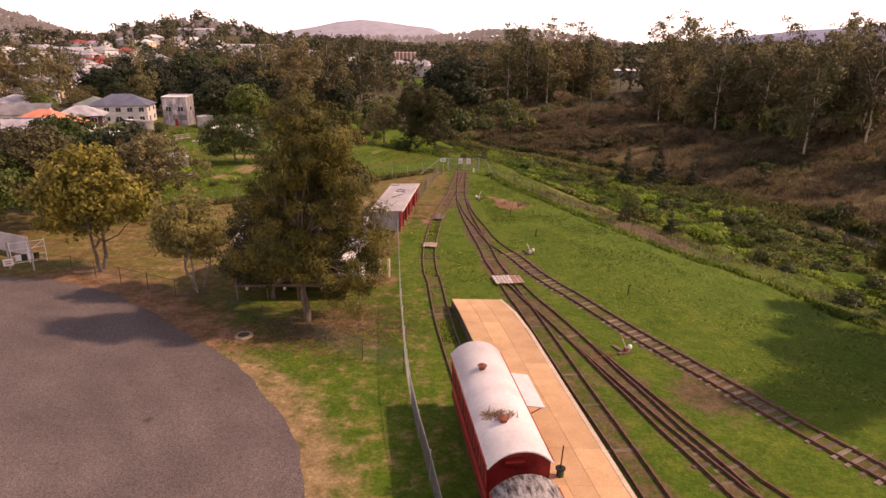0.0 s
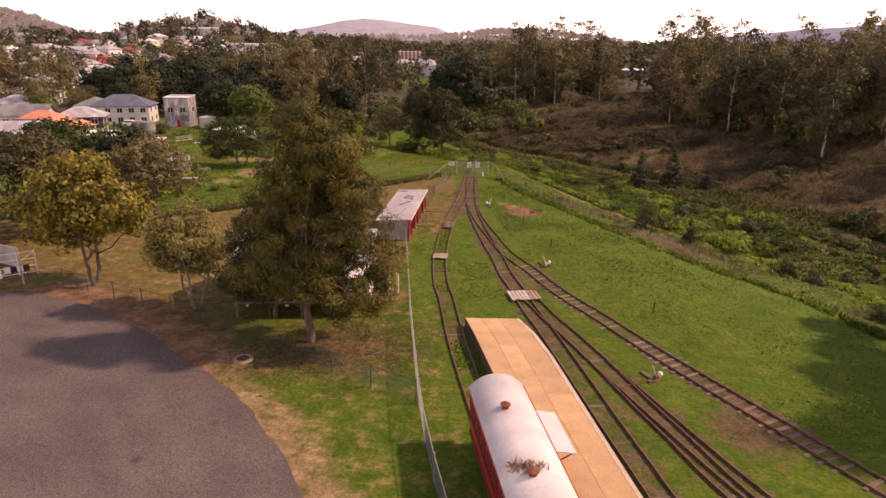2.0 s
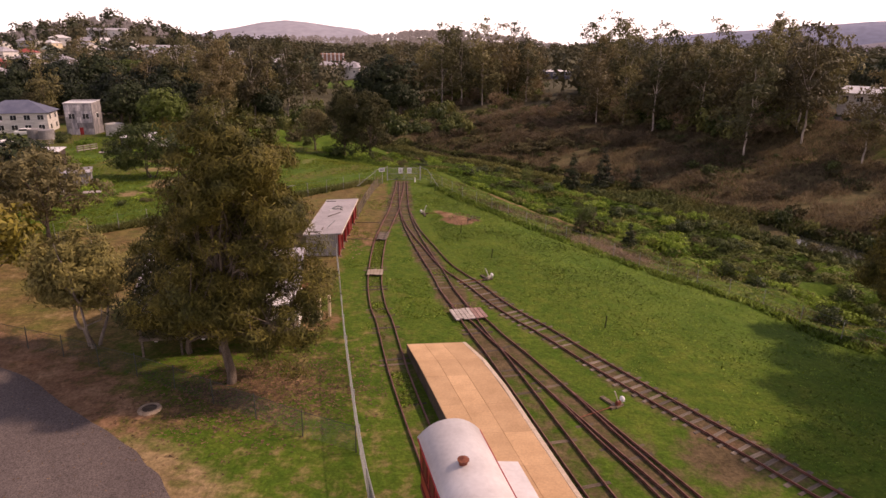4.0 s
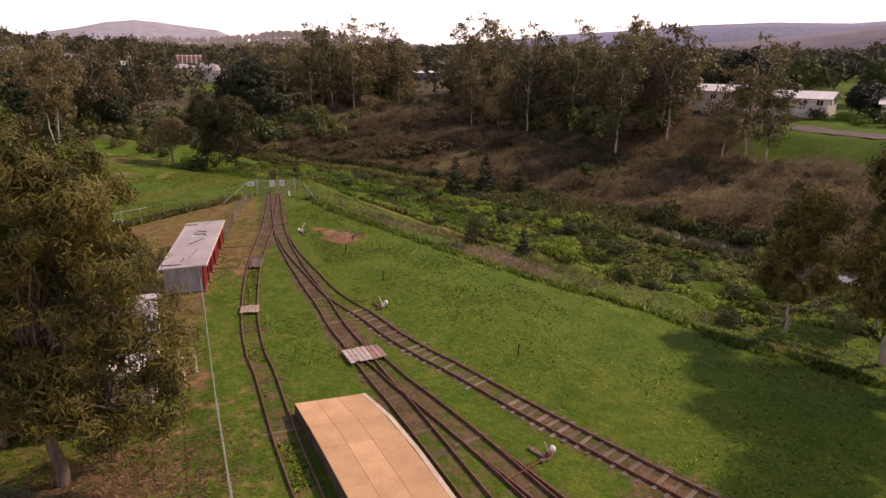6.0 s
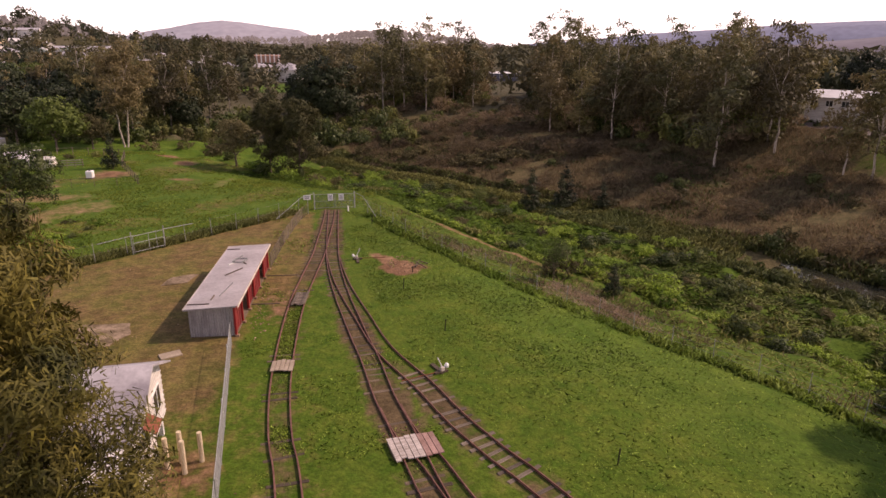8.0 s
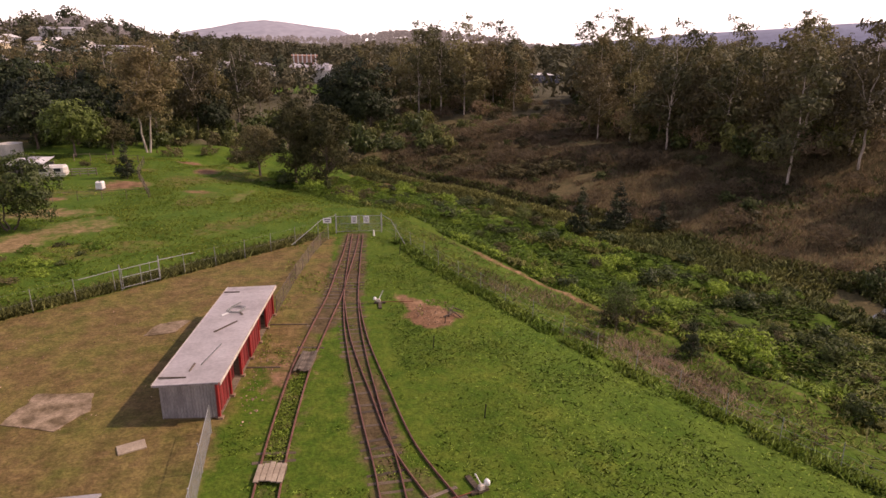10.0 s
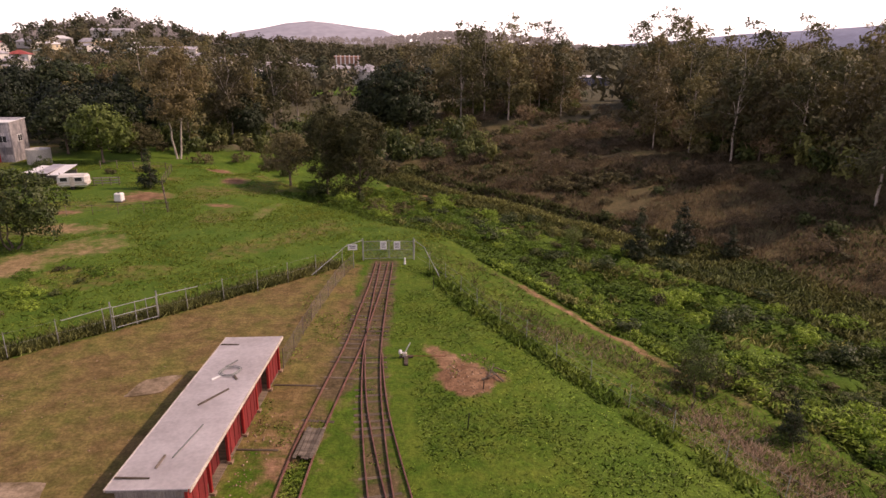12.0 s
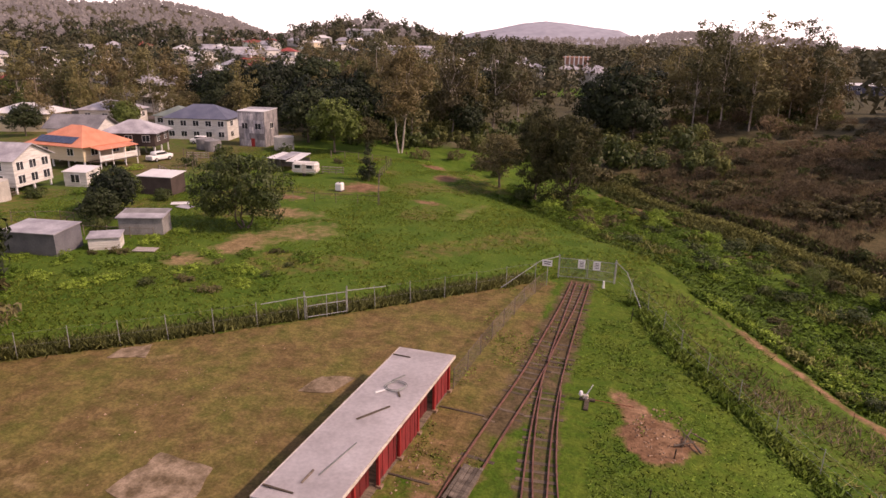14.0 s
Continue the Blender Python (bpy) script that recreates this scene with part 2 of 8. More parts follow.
M_WIRE = mat("fence_wire", (0.17, 0.176, 0.165), (0.25, 0.257, 0.24), scale=3, rough=0.6, metal=0.3)
M_WHITE = mat("white_paint", (0.74, 0.71, 0.68), (0.82, 0.80, 0.77), scale=1, rough=0.6, fine=10, grain=0.06, bump=0.05)
M_BARK = mat("grey_brown_bark", (0.075, 0.055, 0.040), (0.15, 0.115, 0.085), scale=2.5, fine=12, grain=0.35, stretch=(3, 3, 0.7))
M_BARK_PALE = mat("pale_gum_bark", (0.26, 0.215, 0.175), (0.47, 0.41, 0.35), scale=1.2, fine=6, grain=0.25, stretch=(2, 2, 0.5))
M_BARK_GREY = mat("dull_gum_bark", (0.13, 0.105, 0.085), (0.27, 0.225, 0.185), scale=1.2, fine=6, grain=0.3, stretch=(2, 2, 0.5))
M_LEAF_CASU = mat("feathery_olive_foliage", (0.050, 0.052, 0.009), (0.155, 0.126, 0.022), scale=0.5, rough=0.7, bump=0, fine=4, grain=0.25, island=0.4, leaf=0.15)
M_LEAF_OAK = mat("dark_feathery_foliage", (0.037, 0.041, 0.012), (0.071, 0.065, 0.020), scale=0.5, rough=0.7, bump=0, fine=4, grain=0.2, island=0.35, leaf=0.2)
M_LEAF_TAN = mat("sunny_olive_foliage", (0.149, 0.132, 0.039), (0.272, 0.225, 0.068), scale=0.6, rough=0.7, bump=0, fine=4, grain=0.2, island=0.35, leaf=0.18)
M_LEAF_GREY = mat("grey_green_foliage", (0.087, 0.077, 0.031), (0.133, 0.112, 0.046), scale=0.6, rough=0.7, bump=0, fine=4, grain=0.2, island=0.3, leaf=0.2, rnd=0.2, hue=0.5)
M_LEAF_GOLD = mat("yellow_green_foliage", (0.139, 0.131, 0.021), (0.262, 0.204, 0.032), scale=0.35, rough=0.6, bump=0, fine=4, grain=0.2, island=0.4, leaf=0.3)
M_LEAF_DARK = mat("dark_green_foliage", (0.013, 0.021, 0.007), (0.025, 0.034, 0.010), scale=0.5, rough=0.6, bump=0, fine=4, grain=0.2, island=0.35, leaf=0.12, rnd=0.25, hue=0.5)
M_LEAF_GUM = mat("gum_foliage", (0.094, 0.092, 0.034), (0.153, 0.129, 0.049), scale=0.2, rough=0.6, bump=0, fine=3, grain=0.25, island=0.3, leaf=0.2, rnd=0.3, hue=0.5)
M_LEAF_GUM2 = mat("brownish_gum_foliage", (0.100, 0.083, 0.035), (0.143, 0.109, 0.046), scale=0.2, rough=0.6, bump=0, fine=3, grain=0.25, island=0.3, leaf=0.2, rnd=0.3, hue=0.5)
M_LEAF_FRESH = mat("fresh_green_foliage", (0.058, 0.088, 0.015), (0.100, 0.128, 0.026), scale=0.3, rough=0.6, bump=0, fine=3, grain=0.25, island=0.35, leaf=0.22, rnd=0.25, hue=0.5)
M_WEED = mat("weed_leaves", (0.13, 0.222, 0.025), (0.24, 0.328, 0.044), scale=0.15, rough=0.7, bump=0, fine=2, grain=0.2, island=0.45, leaf=0.35, rnd=0.2, hue=0.5)
M_WEED_DARK = mat("dark_scrub_leaves", (0.105, 0.13, 0.036), (0.195, 0.195, 0.058), scale=0.12, rough=0.7, bump=0, fine=2, grain=0.25, island=0.45, leaf=0.3, rnd=0.3, hue=0.5)
M_DRYGRASS = mat("dry_grass", (0.172, 0.130, 0.078), (0.262, 0.190, 0.116), scale=0.12, rough=0.8, bump=0, fine=2, grain=0.2, island=0.4, leaf=0.5, rnd=0.25, hue=0.5)
M_TALLGRASS = mat("tall_grass", (0.175, 0.250, 0.027), (0.290, 0.315, 0.052), scale=0.15, rough=0.8, bump=0, fine=2, grain=0.2, island=0.4, leaf=0.5)
M_PLUME = mat("pinkish_grass_heads", (0.33, 0.235, 0.165), (0.46, 0.33, 0.24), scale=0.3, rough=0.8, bump=0, island=0.3, leaf=0.5)
M_STRIPGRASS = mat("faded_rank_grass", (0.205, 0.230, 0.050), (0.320, 0.290, 0.095), scale=0.2, rough=0.8, bump=0, fine=2, grain=0.2, island=0.4, leaf=0.4)
M_FIELD_WEED = mat("leafy_field_weeds", (0.120, 0.212, 0.026), (0.214, 0.292, 0.048), scale=0.3, rough=0.7, bump=0, fine=2, grain=0.2, island=0.35, leaf=0.4)
M_LEAF_MANGO = mat("mango_foliage", (0.038, 0.058, 0.013), (0.082, 0.100, 0.024), scale=0.6, rough=0.55, bump=0, fine=4, grain=0.2, island=0.4, leaf=0.2)
M_BANK_WEED = mat("dull_bank_weeds", (0.105, 0.140, 0.030), (0.190, 0.205, 0.050), scale=0.2, rough=0.7, bump=0, fine=2, grain=0.2, island=0.4, leaf=0.35)
# distance haze is put into this leaf: a greyed, paled colour and a glow
M_LEAF_HILL = mat("hazy_hill_foliage", (0.120, 0.104, 0.092), (0.165, 0.140, 0.122), scale=0.02, rough=0.9, bump=0, fine=1, grain=0.1, island=0.12, leaf=0.3)
M_LEAF_HILL.node_tree.nodes["Principled BSDF"].inputs["Emission Color"].default_value = (0.20, 0.172, 0.165, 1)      # a glow put in for the air in front of far hills
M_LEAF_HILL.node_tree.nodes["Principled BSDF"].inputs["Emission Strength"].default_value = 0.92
M_LEAF_FAR = mat("distant_foliage", (0.059, 0.060, 0.031), (0.102, 0.089, 0.046), scale=0.03, rough=0.8, bump=0, fine=1, grain=0.2, island=0.22, leaf=0.2)
M_LEAF_FAR_DARK = mat("distant_dark_foliage", (0.032, 0.040, 0.020), (0.058, 0.062, 0.029), scale=0.03, rough=0.8, bump=0, fine=1, grain=0.2, island=0.22, leaf=0.15)
M_WATER = mat("creek_water", (0.020, 0.022, 0.016), (0.032, 0.032, 0.024), scale=0.3, rough=0.06, bump=0.04, fine=2, grain=0.1, spec=0.6)
M_ROCK = mat("pale_rock", (0.30, 0.26, 0.22), (0.46, 0.41, 0.36), scale=1.5, fine=8)


# ---- helpers for building ----
def hook(ob, parent):
    if parent is not None:
        ob.parent = parent
    return ob


def part(name, bm, material, parent, label=""):
    me = bpy.data.meshes.new(name)
    bm.to_mesh(me)
    bm.free()
    me.materials.append(material)
    return tagged(hook(new(name, me), parent), label)


def np_mesh(name, verts, faces, material, smooth=False):
    me = bpy.data.meshes.new(name)
    me.from_pydata(np.asarray(verts, float).tolist() if not isinstance(verts, list) else verts, [], faces if isinstance(faces, list) else faces.tolist())
    me.materials.append(material)
    if smooth:
        me.polygons.foreach_set("use_smooth", [True] * len(me.polygons))
    me.update()
    return me


def thing(name, m, label, category, group="", kind=""):
    ob = new(name)
    ob.empty_display_size = 0.2
    ob.matrix_basis = m
    return tagged(ob, label, category, group, kind)


def box(bm, x, y, z, sx, sy, sz, rz=0.0, rx=0.0, ry=0.0, bevel=0.0):
    """A box with its middle at x, y, z."""
    geom = bmesh.ops.create_cube(bm, size=1.0, matrix=pose(x, y, z, rx, ry, rz) @ Matrix.Diagonal((sx, sy, sz, 1)))
    if bevel:
        es = list({e for v in geom["verts"] for e in v.link_edges})
        bmesh.ops.bevel(bm, geom=es, offset=bevel, segments=1, affect="EDGES")
    return bm


def boxed(*args, **kw):
    return box(bmesh.new(), *args, **kw)


def rod(bm, a, b, r, sides=6, r2=None):
    a, b = Vector(a), Vector(b)
    q = (b - a).to_track_quat("Z", "Y").to_matrix().to_4x4()
    bmesh.ops.create_cone(bm, cap_ends=True, segments=sides, radius1=r, radius2=r if r2 is None else r2, depth=(b - a).length, matrix=Matrix.Translation((a + b) / 2) @ q)
    return bm


def rodded(*args, **kw):
    return rod(bmesh.new(), *args, **kw)


def prism(pts, z0, z1):
    """A slab over a plan outline."""
    bm = bmesh.new()
    lo = [bm.verts.new((x, y, z0)) for x, y in pts]
    hi = [bm.verts.new((x, y, z1)) for x, y in pts]
    bm.faces.new(hi), bm.faces.new(lo[::-1])
    for i in range(len(pts)):
        j = (i + 1) % len(pts)
        bm.faces.new((lo[i], lo[j], hi[j], hi[i]))
    bmesh.ops.recalc_face_normals(bm, faces=bm.faces)
    return bm


def smooth_line(pts, step):
    """Even steps along a soft curve through the points."""
    P = np.array(pts, float)
    P = np.vstack([2 * P[0] - P[1], P, 2 * P[-1] - P[-2]])
    out = []
    for i in range(1, len(P) - 2):
        a, b, c, d = P[i - 1:i + 3]
        for t in np.linspace(0, 1, 24, endpoint=False):
            out.append(0.5 * (2 * b + (c - a) * t + (2 * a - 5 * b + 4 * c - d) * t * t + (3 * b - a - 3 * c + d) * t ** 3))
    out.append(P[-2])
    out = np.array(out)
    s = np.r_[0, np.cumsum(np.linalg.norm(np.diff(out, axis=0), axis=1))]
    u = np.arange(0, s[-1], step)
    return np.stack([np.interp(u, s, out[:, k]) for k in range(out.shape[1])], 1)


# ---- the lie of the land ----
def sstep(a, b, x):
    t = np.clip((x - a) / (b - a), 0, 1)
    return t * t * (3 - 2 * t)


def vnoise(x, y, scale, seed=0):
    """Smooth lattice noise, 0 to 1."""
    x, y = np.asarray(x, float) / scale, np.asarray(y, float) / scale
    i, j = np.floor(x), np.floor(y)
    u, v = x - i, y - j
    u, v = u * u * (3 - 2 * u), v * v * (3 - 2 * v)

    def h(a, b):
        s = np.sin(a * 127.1 + b * 311.7 + seed * 74.7) * 43758.5453
        return s - np.floor(s)

    return (h(i, j) * (1 - u) + h(i + 1, j) * u) * (1 - v) + (h(i, j + 1) * (1 - u) + h(i + 1, j + 1) * u) * v


def creek(x, y):
    """Distance from the creek's middle (positive on the far bank), and the place along it."""
    s = -(x - 60) * 0.497 + (y - 12) * 0.868
    d = (x - 60) * 0.868 + (y - 12) * 0.497
    return d - 5 * np.sin(np.pi * np.clip(s / 110, 0, 1)), s


def fence_edge(s):
    """How far from the creek's middle the mown field ends, along the creek."""
    return np.interp(s, (-40, -6, 2, 12, 20, 25, 31, 40, 46, 54, 60), (-34.0, -34.4, -34.6, -35.4, -36.8, -37.8, -38.6, -39.3, -39.4, -38.2, -38.0))


def path_mid(s):
    """The middle of the bare foot path between the fence and the weedy bank."""
    return np.interp(s, (-20, 0, 12, 24, 36, 46, 56), (-26.0, -26.4, -27.2, -28.2, -29.3, -30.0, -31.6))


def bank_xy(s, d):
    """Plan place from the place along the creek and the distance from its middle."""
    d = d + 5 * np.sin(np.pi * np.clip(s / 110, 0, 1))
    return 60 - s * 0.497 + d * 0.868, 12 + s * 0.868 + d * 0.497


BANK_D = (-60, -50, -46, -40, -36, -33, -27, -15, -6, -2, 0, 2, 5, 15, 30, 50, 80, 150, 300)
BANK_Z = (0, 0, -0.45, -1.0, -1.6, -2.1, -3.0, -4.6, -5.3, -5.9, -6.1, -5.9, -5.0, -3.6, -0.8, 1.0, 2.5, 5, 9)


def bump(x, y, cx, cy, rx, ry, turn=0.0):
    c, s = math.cos(turn), math.sin(turn)
    u, v = ((x - cx) * c + (y - cy) * s) / rx, (-(x - cx) * s + (y - cy) * c) / ry
    return np.exp(-(u * u + v * v))


def height(x, y):
    x, y = np.asarray(x, float), np.asarray(y, float)
    d, s = creek(x, y)
    z = np.interp(d, BANK_D, BANK_Z)
    w = np.maximum(sstep(3, 20, x), sstep(50, 80, y))
    z = np.where(d < 0, z * w, z)
    z = np.where(z < 0, z * (1 - sstep(105, 190, s)), z)
    z = z + 4.2 * sstep(34, 47, d) * sstep(80, 50, s)
    z = z + 0.75 * np.exp(-(d / 4.0) ** 2) * sstep(24, 34, s)
    z = z - 1.1 * np.exp(-((d - 3.2) / 1.3) ** 2) * sstep(56, 66, s) * sstep(128, 116, s)      # the cut channel
    wild = sstep(-50, -30, d) * np.maximum(sstep(8, 24, x), sstep(50, 80, y))
    mound = sstep(-32, -27, d) * sstep(-5, -10, d)
    z = z + wild * ((vnoise(x, y, 7, 1) - 0.5) * 0.7 + (vnoise(x, y, 2.2, 2) - 0.5) * 0.3 + mound * ((vnoise(x, y, 3.6, 41) - 0.4) * 1.5 + (vnoise(x, y, 1.7, 42) - 0.5) * 0.5))
    # the town's rise and the hills beyond
    z = z + 11 * sstep(130, 520, y - 0.35 * x) * sstep(-20, -170, x) + 7 * sstep(250, 800, y)
    b, far_off = np.degrees(np.arctan2(x - 3, y + 9)), np.hypot(x - 3, y + 9)
    z = z + np.interp(b, (-90, -62, -52, -46, -43, -40.5, -37, -34, -31.5, -28), (0, 40, 49, 47, 45, 52, 44, 30, 12, 0)) * np.exp(-((far_off - 950) / 190) ** 2)
    z = z + np.interp(b, (-33.5, -30, -27, -23, -20, -17, -13), (0, 9, 17, 24, 18, 7, 0)) * np.exp(-((far_off - 620) / 110) ** 2)
    z = z + 28 * bump(x, y, 90, 1050, 190, 150)
    z = z + 12 * bump(x, y, -420, 420, 150, 120)
    far = sstep(60, 220, np.hypot(x, y - 40))
    return z + far * (vnoise(x, y, 45, 4) - 0.5) * 2.5


def ground_z(x, y):
    return float(height(x, y))


# centre lines of the tracks, and the sealed road's edge
LINE_A = [(6.5, -62), (2.95, -40), (1.4, -30), (0.15, -23), (-0.85, -17), (-1.65, -11.6), (-2.4, -4.8), (-2.85, -2), (-3.15, 2), (-3.2, 6), (-3.05, 11), (-2.7, 16.5), (-2.0, 22.3), (-1.25, 28), (-0.85, 33), (-0.3, 40), (0.0, 46)]
LINE_B = [(12.6, -62), (10.1, -45), (7.9, -30.5), (7.1, -25.6), (6.5, -22.2), (5.9, -18.5), (5.3, -14.8), (4.5, -10), (3.9, -7), (3.2, -2.4), (2.6, 1.1), (2.15, 5.4), (1.65, 9), (1.22, 12.4), (0.74, 16.4), (0.25, 22), (0.05, 28), (0.15, 36), (0.4, 46)]
LINE_C = [(16.0, -45), (11.5, -29.4), (10.2, -25.3), (9.4, -22.3), (8.55, -19.5), (7.62, -16), (6.75, -13), (5.8, -10), (5.1, -8), (4.25, -5), (3.35, -2.6), (2.75, 0.5)]
LINE_D = [(20.6, -44), (13.1, -30.6), (12.4, -29.2), (11.5, -27), (10.65, -24.8), (9.8, -22.3), (8.95, -19.8), (8.1, -17.2), (7.25, -14.6)]
LINE_E = [(33.6, -54), (25.2, -40), (18.95, -28.8), (17.0, -25.2), (15.25, -21.6), (13.45, -18), (11.05, -13), (8.45, -7), (7.5, -5.1), (6.1, -1.7), (4.95, 2), (3.1, 7), (1.97, 12.7), (1.3, 16.3), (0.8, 19.4), (0.45, 22.6), (0.26, 25.0), (0.15, 27.0)]
ROAD = smooth_line([(-46, -3.0), (-40.5, -4.0), (-37.3, -4.6), (-34, -4.9), (-29, -7.0), (-24.2, -10.2), (-17.7, -15.6), (-13.3, -20), (-10.1, -24.2), (-8.1, -27.8), (-7.0, -31.2), (-6.6, -36), (-7.5, -42), (-10, -50)], 0.5)


def gap_to(x, y, line, reach=6.0):
    """Distance from a plan line, no farther than reach."""
    L = np.asarray(line)
    out = np.full(np.shape(x), reach)
    k = (x > L[:, 0].min() - reach) & (x < L[:, 0].max() + reach) & (y > L[:, 1].min() - reach) & (y < L[:, 1].max() + reach)
    if np.any(k):
        px, py = x[k], y[k]
        best = np.full(px.shape, reach)
        for qx, qy in L:
            best = np.minimum(best, np.hypot(px - qx, py - qy))
        out[k] = best
    return out


def zones(x, y):
    x, y = np.asarray(x, float), np.asarray(y, float)
    d, s = creek(x, y)
    n1, n2 = vnoise(x, y, 5, 11), vnoise(x, y, 14, 12)
    jig = (n1 - 0.5) * 3
    back = np.interp(x, (-34, -26.2, -18.5, -3.7, 3.0), (18.5, 24.4, 30.9, 44.8, 47.0))      # the yard's back fence
    yard = sstep(-5.0, -7.5, x) * sstep(1.0, -1.0, y - back) * sstep(-6, 6, y + n2 * 6 - 3)
    verge = sstep(-1.2, -2.4, x) * sstep(10, 20, y) * sstep(1.0, -1.0, y - back)
    front = sstep(-4.2, -6.0, x) * sstep(-22, -12, y) * sstep(6, -2, y) * 0.75
    worn = np.maximum(np.maximum(yard, verge * 0.8), front * (0.35 + 0.9 * n2))
    worn = np.maximum(worn, sstep(-8, -14, x) * sstep(-3, 2, y) * 0.35 * (y < back))
    worn = np.maximum(worn, 0.30 * sstep(-13, -9, x) * sstep(0.5, -1.0, x) * sstep(-50, -40, y) * sstep(9, 2, y))
    strip = np.interp((d - fence_edge(s)) / (path_mid(s) - fence_edge(s)), (-0.1, 0.15, 0.8, 1), (0, 1, 1, 0)) * sstep(8, 12, x)
    path = np.interp(d - path_mid(s), (-1.1, -0.3, 0.3, 1.0), (0, 1, 1, 0)) * sstep(9, 13, x) * np.interp(s, (6, 26, 33), (0.35, 0.5, 1)) * sstep(72, 55, y)
    worn = np.maximum(worn, 0.46 * sstep(9, 15, y - back) * sstep(4, -6, x) * sstep(112, 100, y) * sstep(0.52, 0.74, vnoise(x, y, 7, 70)))
    far_bank = sstep(-4, 4, d + jig)
    lawn_e = sstep(34, 40, d + jig) * sstep(-60, -30, s) * sstep(30, 14, s - 0.15 * d)
    dry = np.clip(far_bank * (1 - lawn_e) + 0.30 * strip * n2 + 0.45 * np.interp(d, (-26, -20, -6), (0, 0.6, 0.9)) * n2, 0, 1)
    woods = np.clip(far_bank * sstep(34, 55, d) * (1 - lawn_e), 0, 1) * 0.8
    woods = np.maximum(woods, sstep(118, 135, y) * sstep(60, -30, x))
    woods = np.maximum(woods, 0.40 * sstep(-52, -66, x) * sstep(40, 60, y))
    worn = np.maximum(worn, 0.62 * sstep(-60, -68, x) * sstep(60, 72, y) * sstep(200, 150, y) * (0.6 + 0.7 * n2))
    woods = np.maximum(woods, sstep(420, 560, np.hypot(x, y)))
    woods = np.where((np.hypot((x + 26) / 26, (y - 290) / 30) < 1), 0, woods)
    dry = np.where((np.hypot((x + 26) / 26, (y - 290) / 30) < 1), 0, dry)
    lush = np.clip(sstep(-48, -44, d) * sstep(9, 12, x) * (1 - far_bank) * 0.7 + sstep(0.5, 3, y - back) * sstep(12, -2, x) * 0.8, 0, 1)
    lush = np.maximum(lush, lawn_e)
    heap = np.full(np.shape(x), 9.0)
    corners = ((3.7, 28.0), (4.9, 20.0), (8.1, 21.5), (8.3, 24.4))
    for (ax, ay), (bx, by) in zip(corners, corners[1:] + corners[:1]):
        heap = np.minimum(heap, (-(by - ay) * (x - ax) + (bx - ax) * (y - ay)) / math.hypot(bx - ax, by - ay))
    dirt = sstep(-0.5, 0.7, heap + (vnoise(x, y, 1.3, 62) - 0.6) * 1.5)
    for cx, cy, rx, ry, a in ((-31.3, 103, 2.5, 2, 1), (-26.3, 93.6, 2.2, 4, 1), (-22.4, 71.3, 2.5, 1.6, 0.7), (-33.5, 75, 4, 4, 0.9), (-40, 66, 3, 2, 0.8), (3.2, -3.5, 2.0, 1.5, 0.4), (-7.5, -4, 2.5, 2, 0.75), (-9.0, -12.6, 5.0, 4.2, 0.5), (-3.8, 16, 1.8, 4.5, 0.6), (14.5, -20, 2.2, 1.6, 0.5)):
        dirt = np.maximum(dirt, a * bump(x, y, cx, cy, rx, ry))
    dirt = np.maximum(dirt, path * 0.66)
    dirt = np.maximum(dirt, np.interp(d, (-8.5, -7, -4.2, -3.2), (0, 0.85, 0.85, 0)) * sstep(64, 72, s) * sstep(122, 108, s) * (0.55 + 0.7 * n2))
    dirt = np.maximum(dirt, bump(x, y, 52, 150, 16, 9, -0.3) * 0.75)
    tan = np.zeros_like(x)
    for cx, cy, rx, ry, a in ((-35.5, 39.5, 3.2, 2.0, 1), (-33, 46, 3.0, 5.0, 0.95), (-36, 58, 6, 3, 0.8), (-16, 70, 1.2, 9, 0.75), (-30, 52, 5, 5, 0.6), (-25, 22.6, 3.0, 1.2, 0.5)):
        tan = np.maximum(tan, a * bump(x, y, cx, cy, rx, ry) * (0.5 + 0.8 * vnoise(x, y, 2.0, 46)))
    tan = np.maximum(tan, 0.30 * sstep(-17, -21, x) * sstep(-46, -42, x) * sstep(-7, -3, y) * sstep(16, 10, y) * (0.6 + 0.7 * n1))
    tan = np.maximum(tan, 0.46 * sstep(-13, -9, x) * sstep(1.5, -1.0, x + 0.14 * (y + 20)) * sstep(-2, -9, y) * (0.45 + 0.9 * n2))
    # the worn margin of the sealed road, and leaf litter under the trees along it
    r = gap_to(x, y, ROAD)
    tan = np.maximum(tan, np.interp(r, (0, 0.9, 2.3, 4.2), (0.8, 0.68, 0.40, 0)) * sstep(-13, -19, y + 3 * n1))
    dirt = np.maximum(dirt, np.interp(r, (0, 2.5, 5.5), (0.8, 0.65, 0)) * sstep(-20, -15, y) * sstep(-38, -33, x))
    track = np.zeros_like(x)
    for line, w, lo, hi in ((LINE_A, 0.5, -70, 60), (LINE_A[12:], 1.3, -70, 60), (LINE_B, 0.72, -70, 60), (LINE_B[9:], 0.95, -70, 60), (LINE_C, 0.62, -70, 2), (LINE_D, 0.62, -70, -14), (LINE_E, 0.72, -70, 6)):
        g = gap_to(x, y, smooth_line(line, 0.8), 3.0)
        track = np.maximum(track, np.interp(g, (0, 0.75, 1.7), (1, 0.85, 0)) * w * sstep(hi + 2, hi - 2, y) * (0.55 + 0.7 * n1))
    track = np.maximum(track, 0.75 * bump(x, y, 13.8, -22.5, 2.4, 3.2, 0.5) * (0.5 + n1))
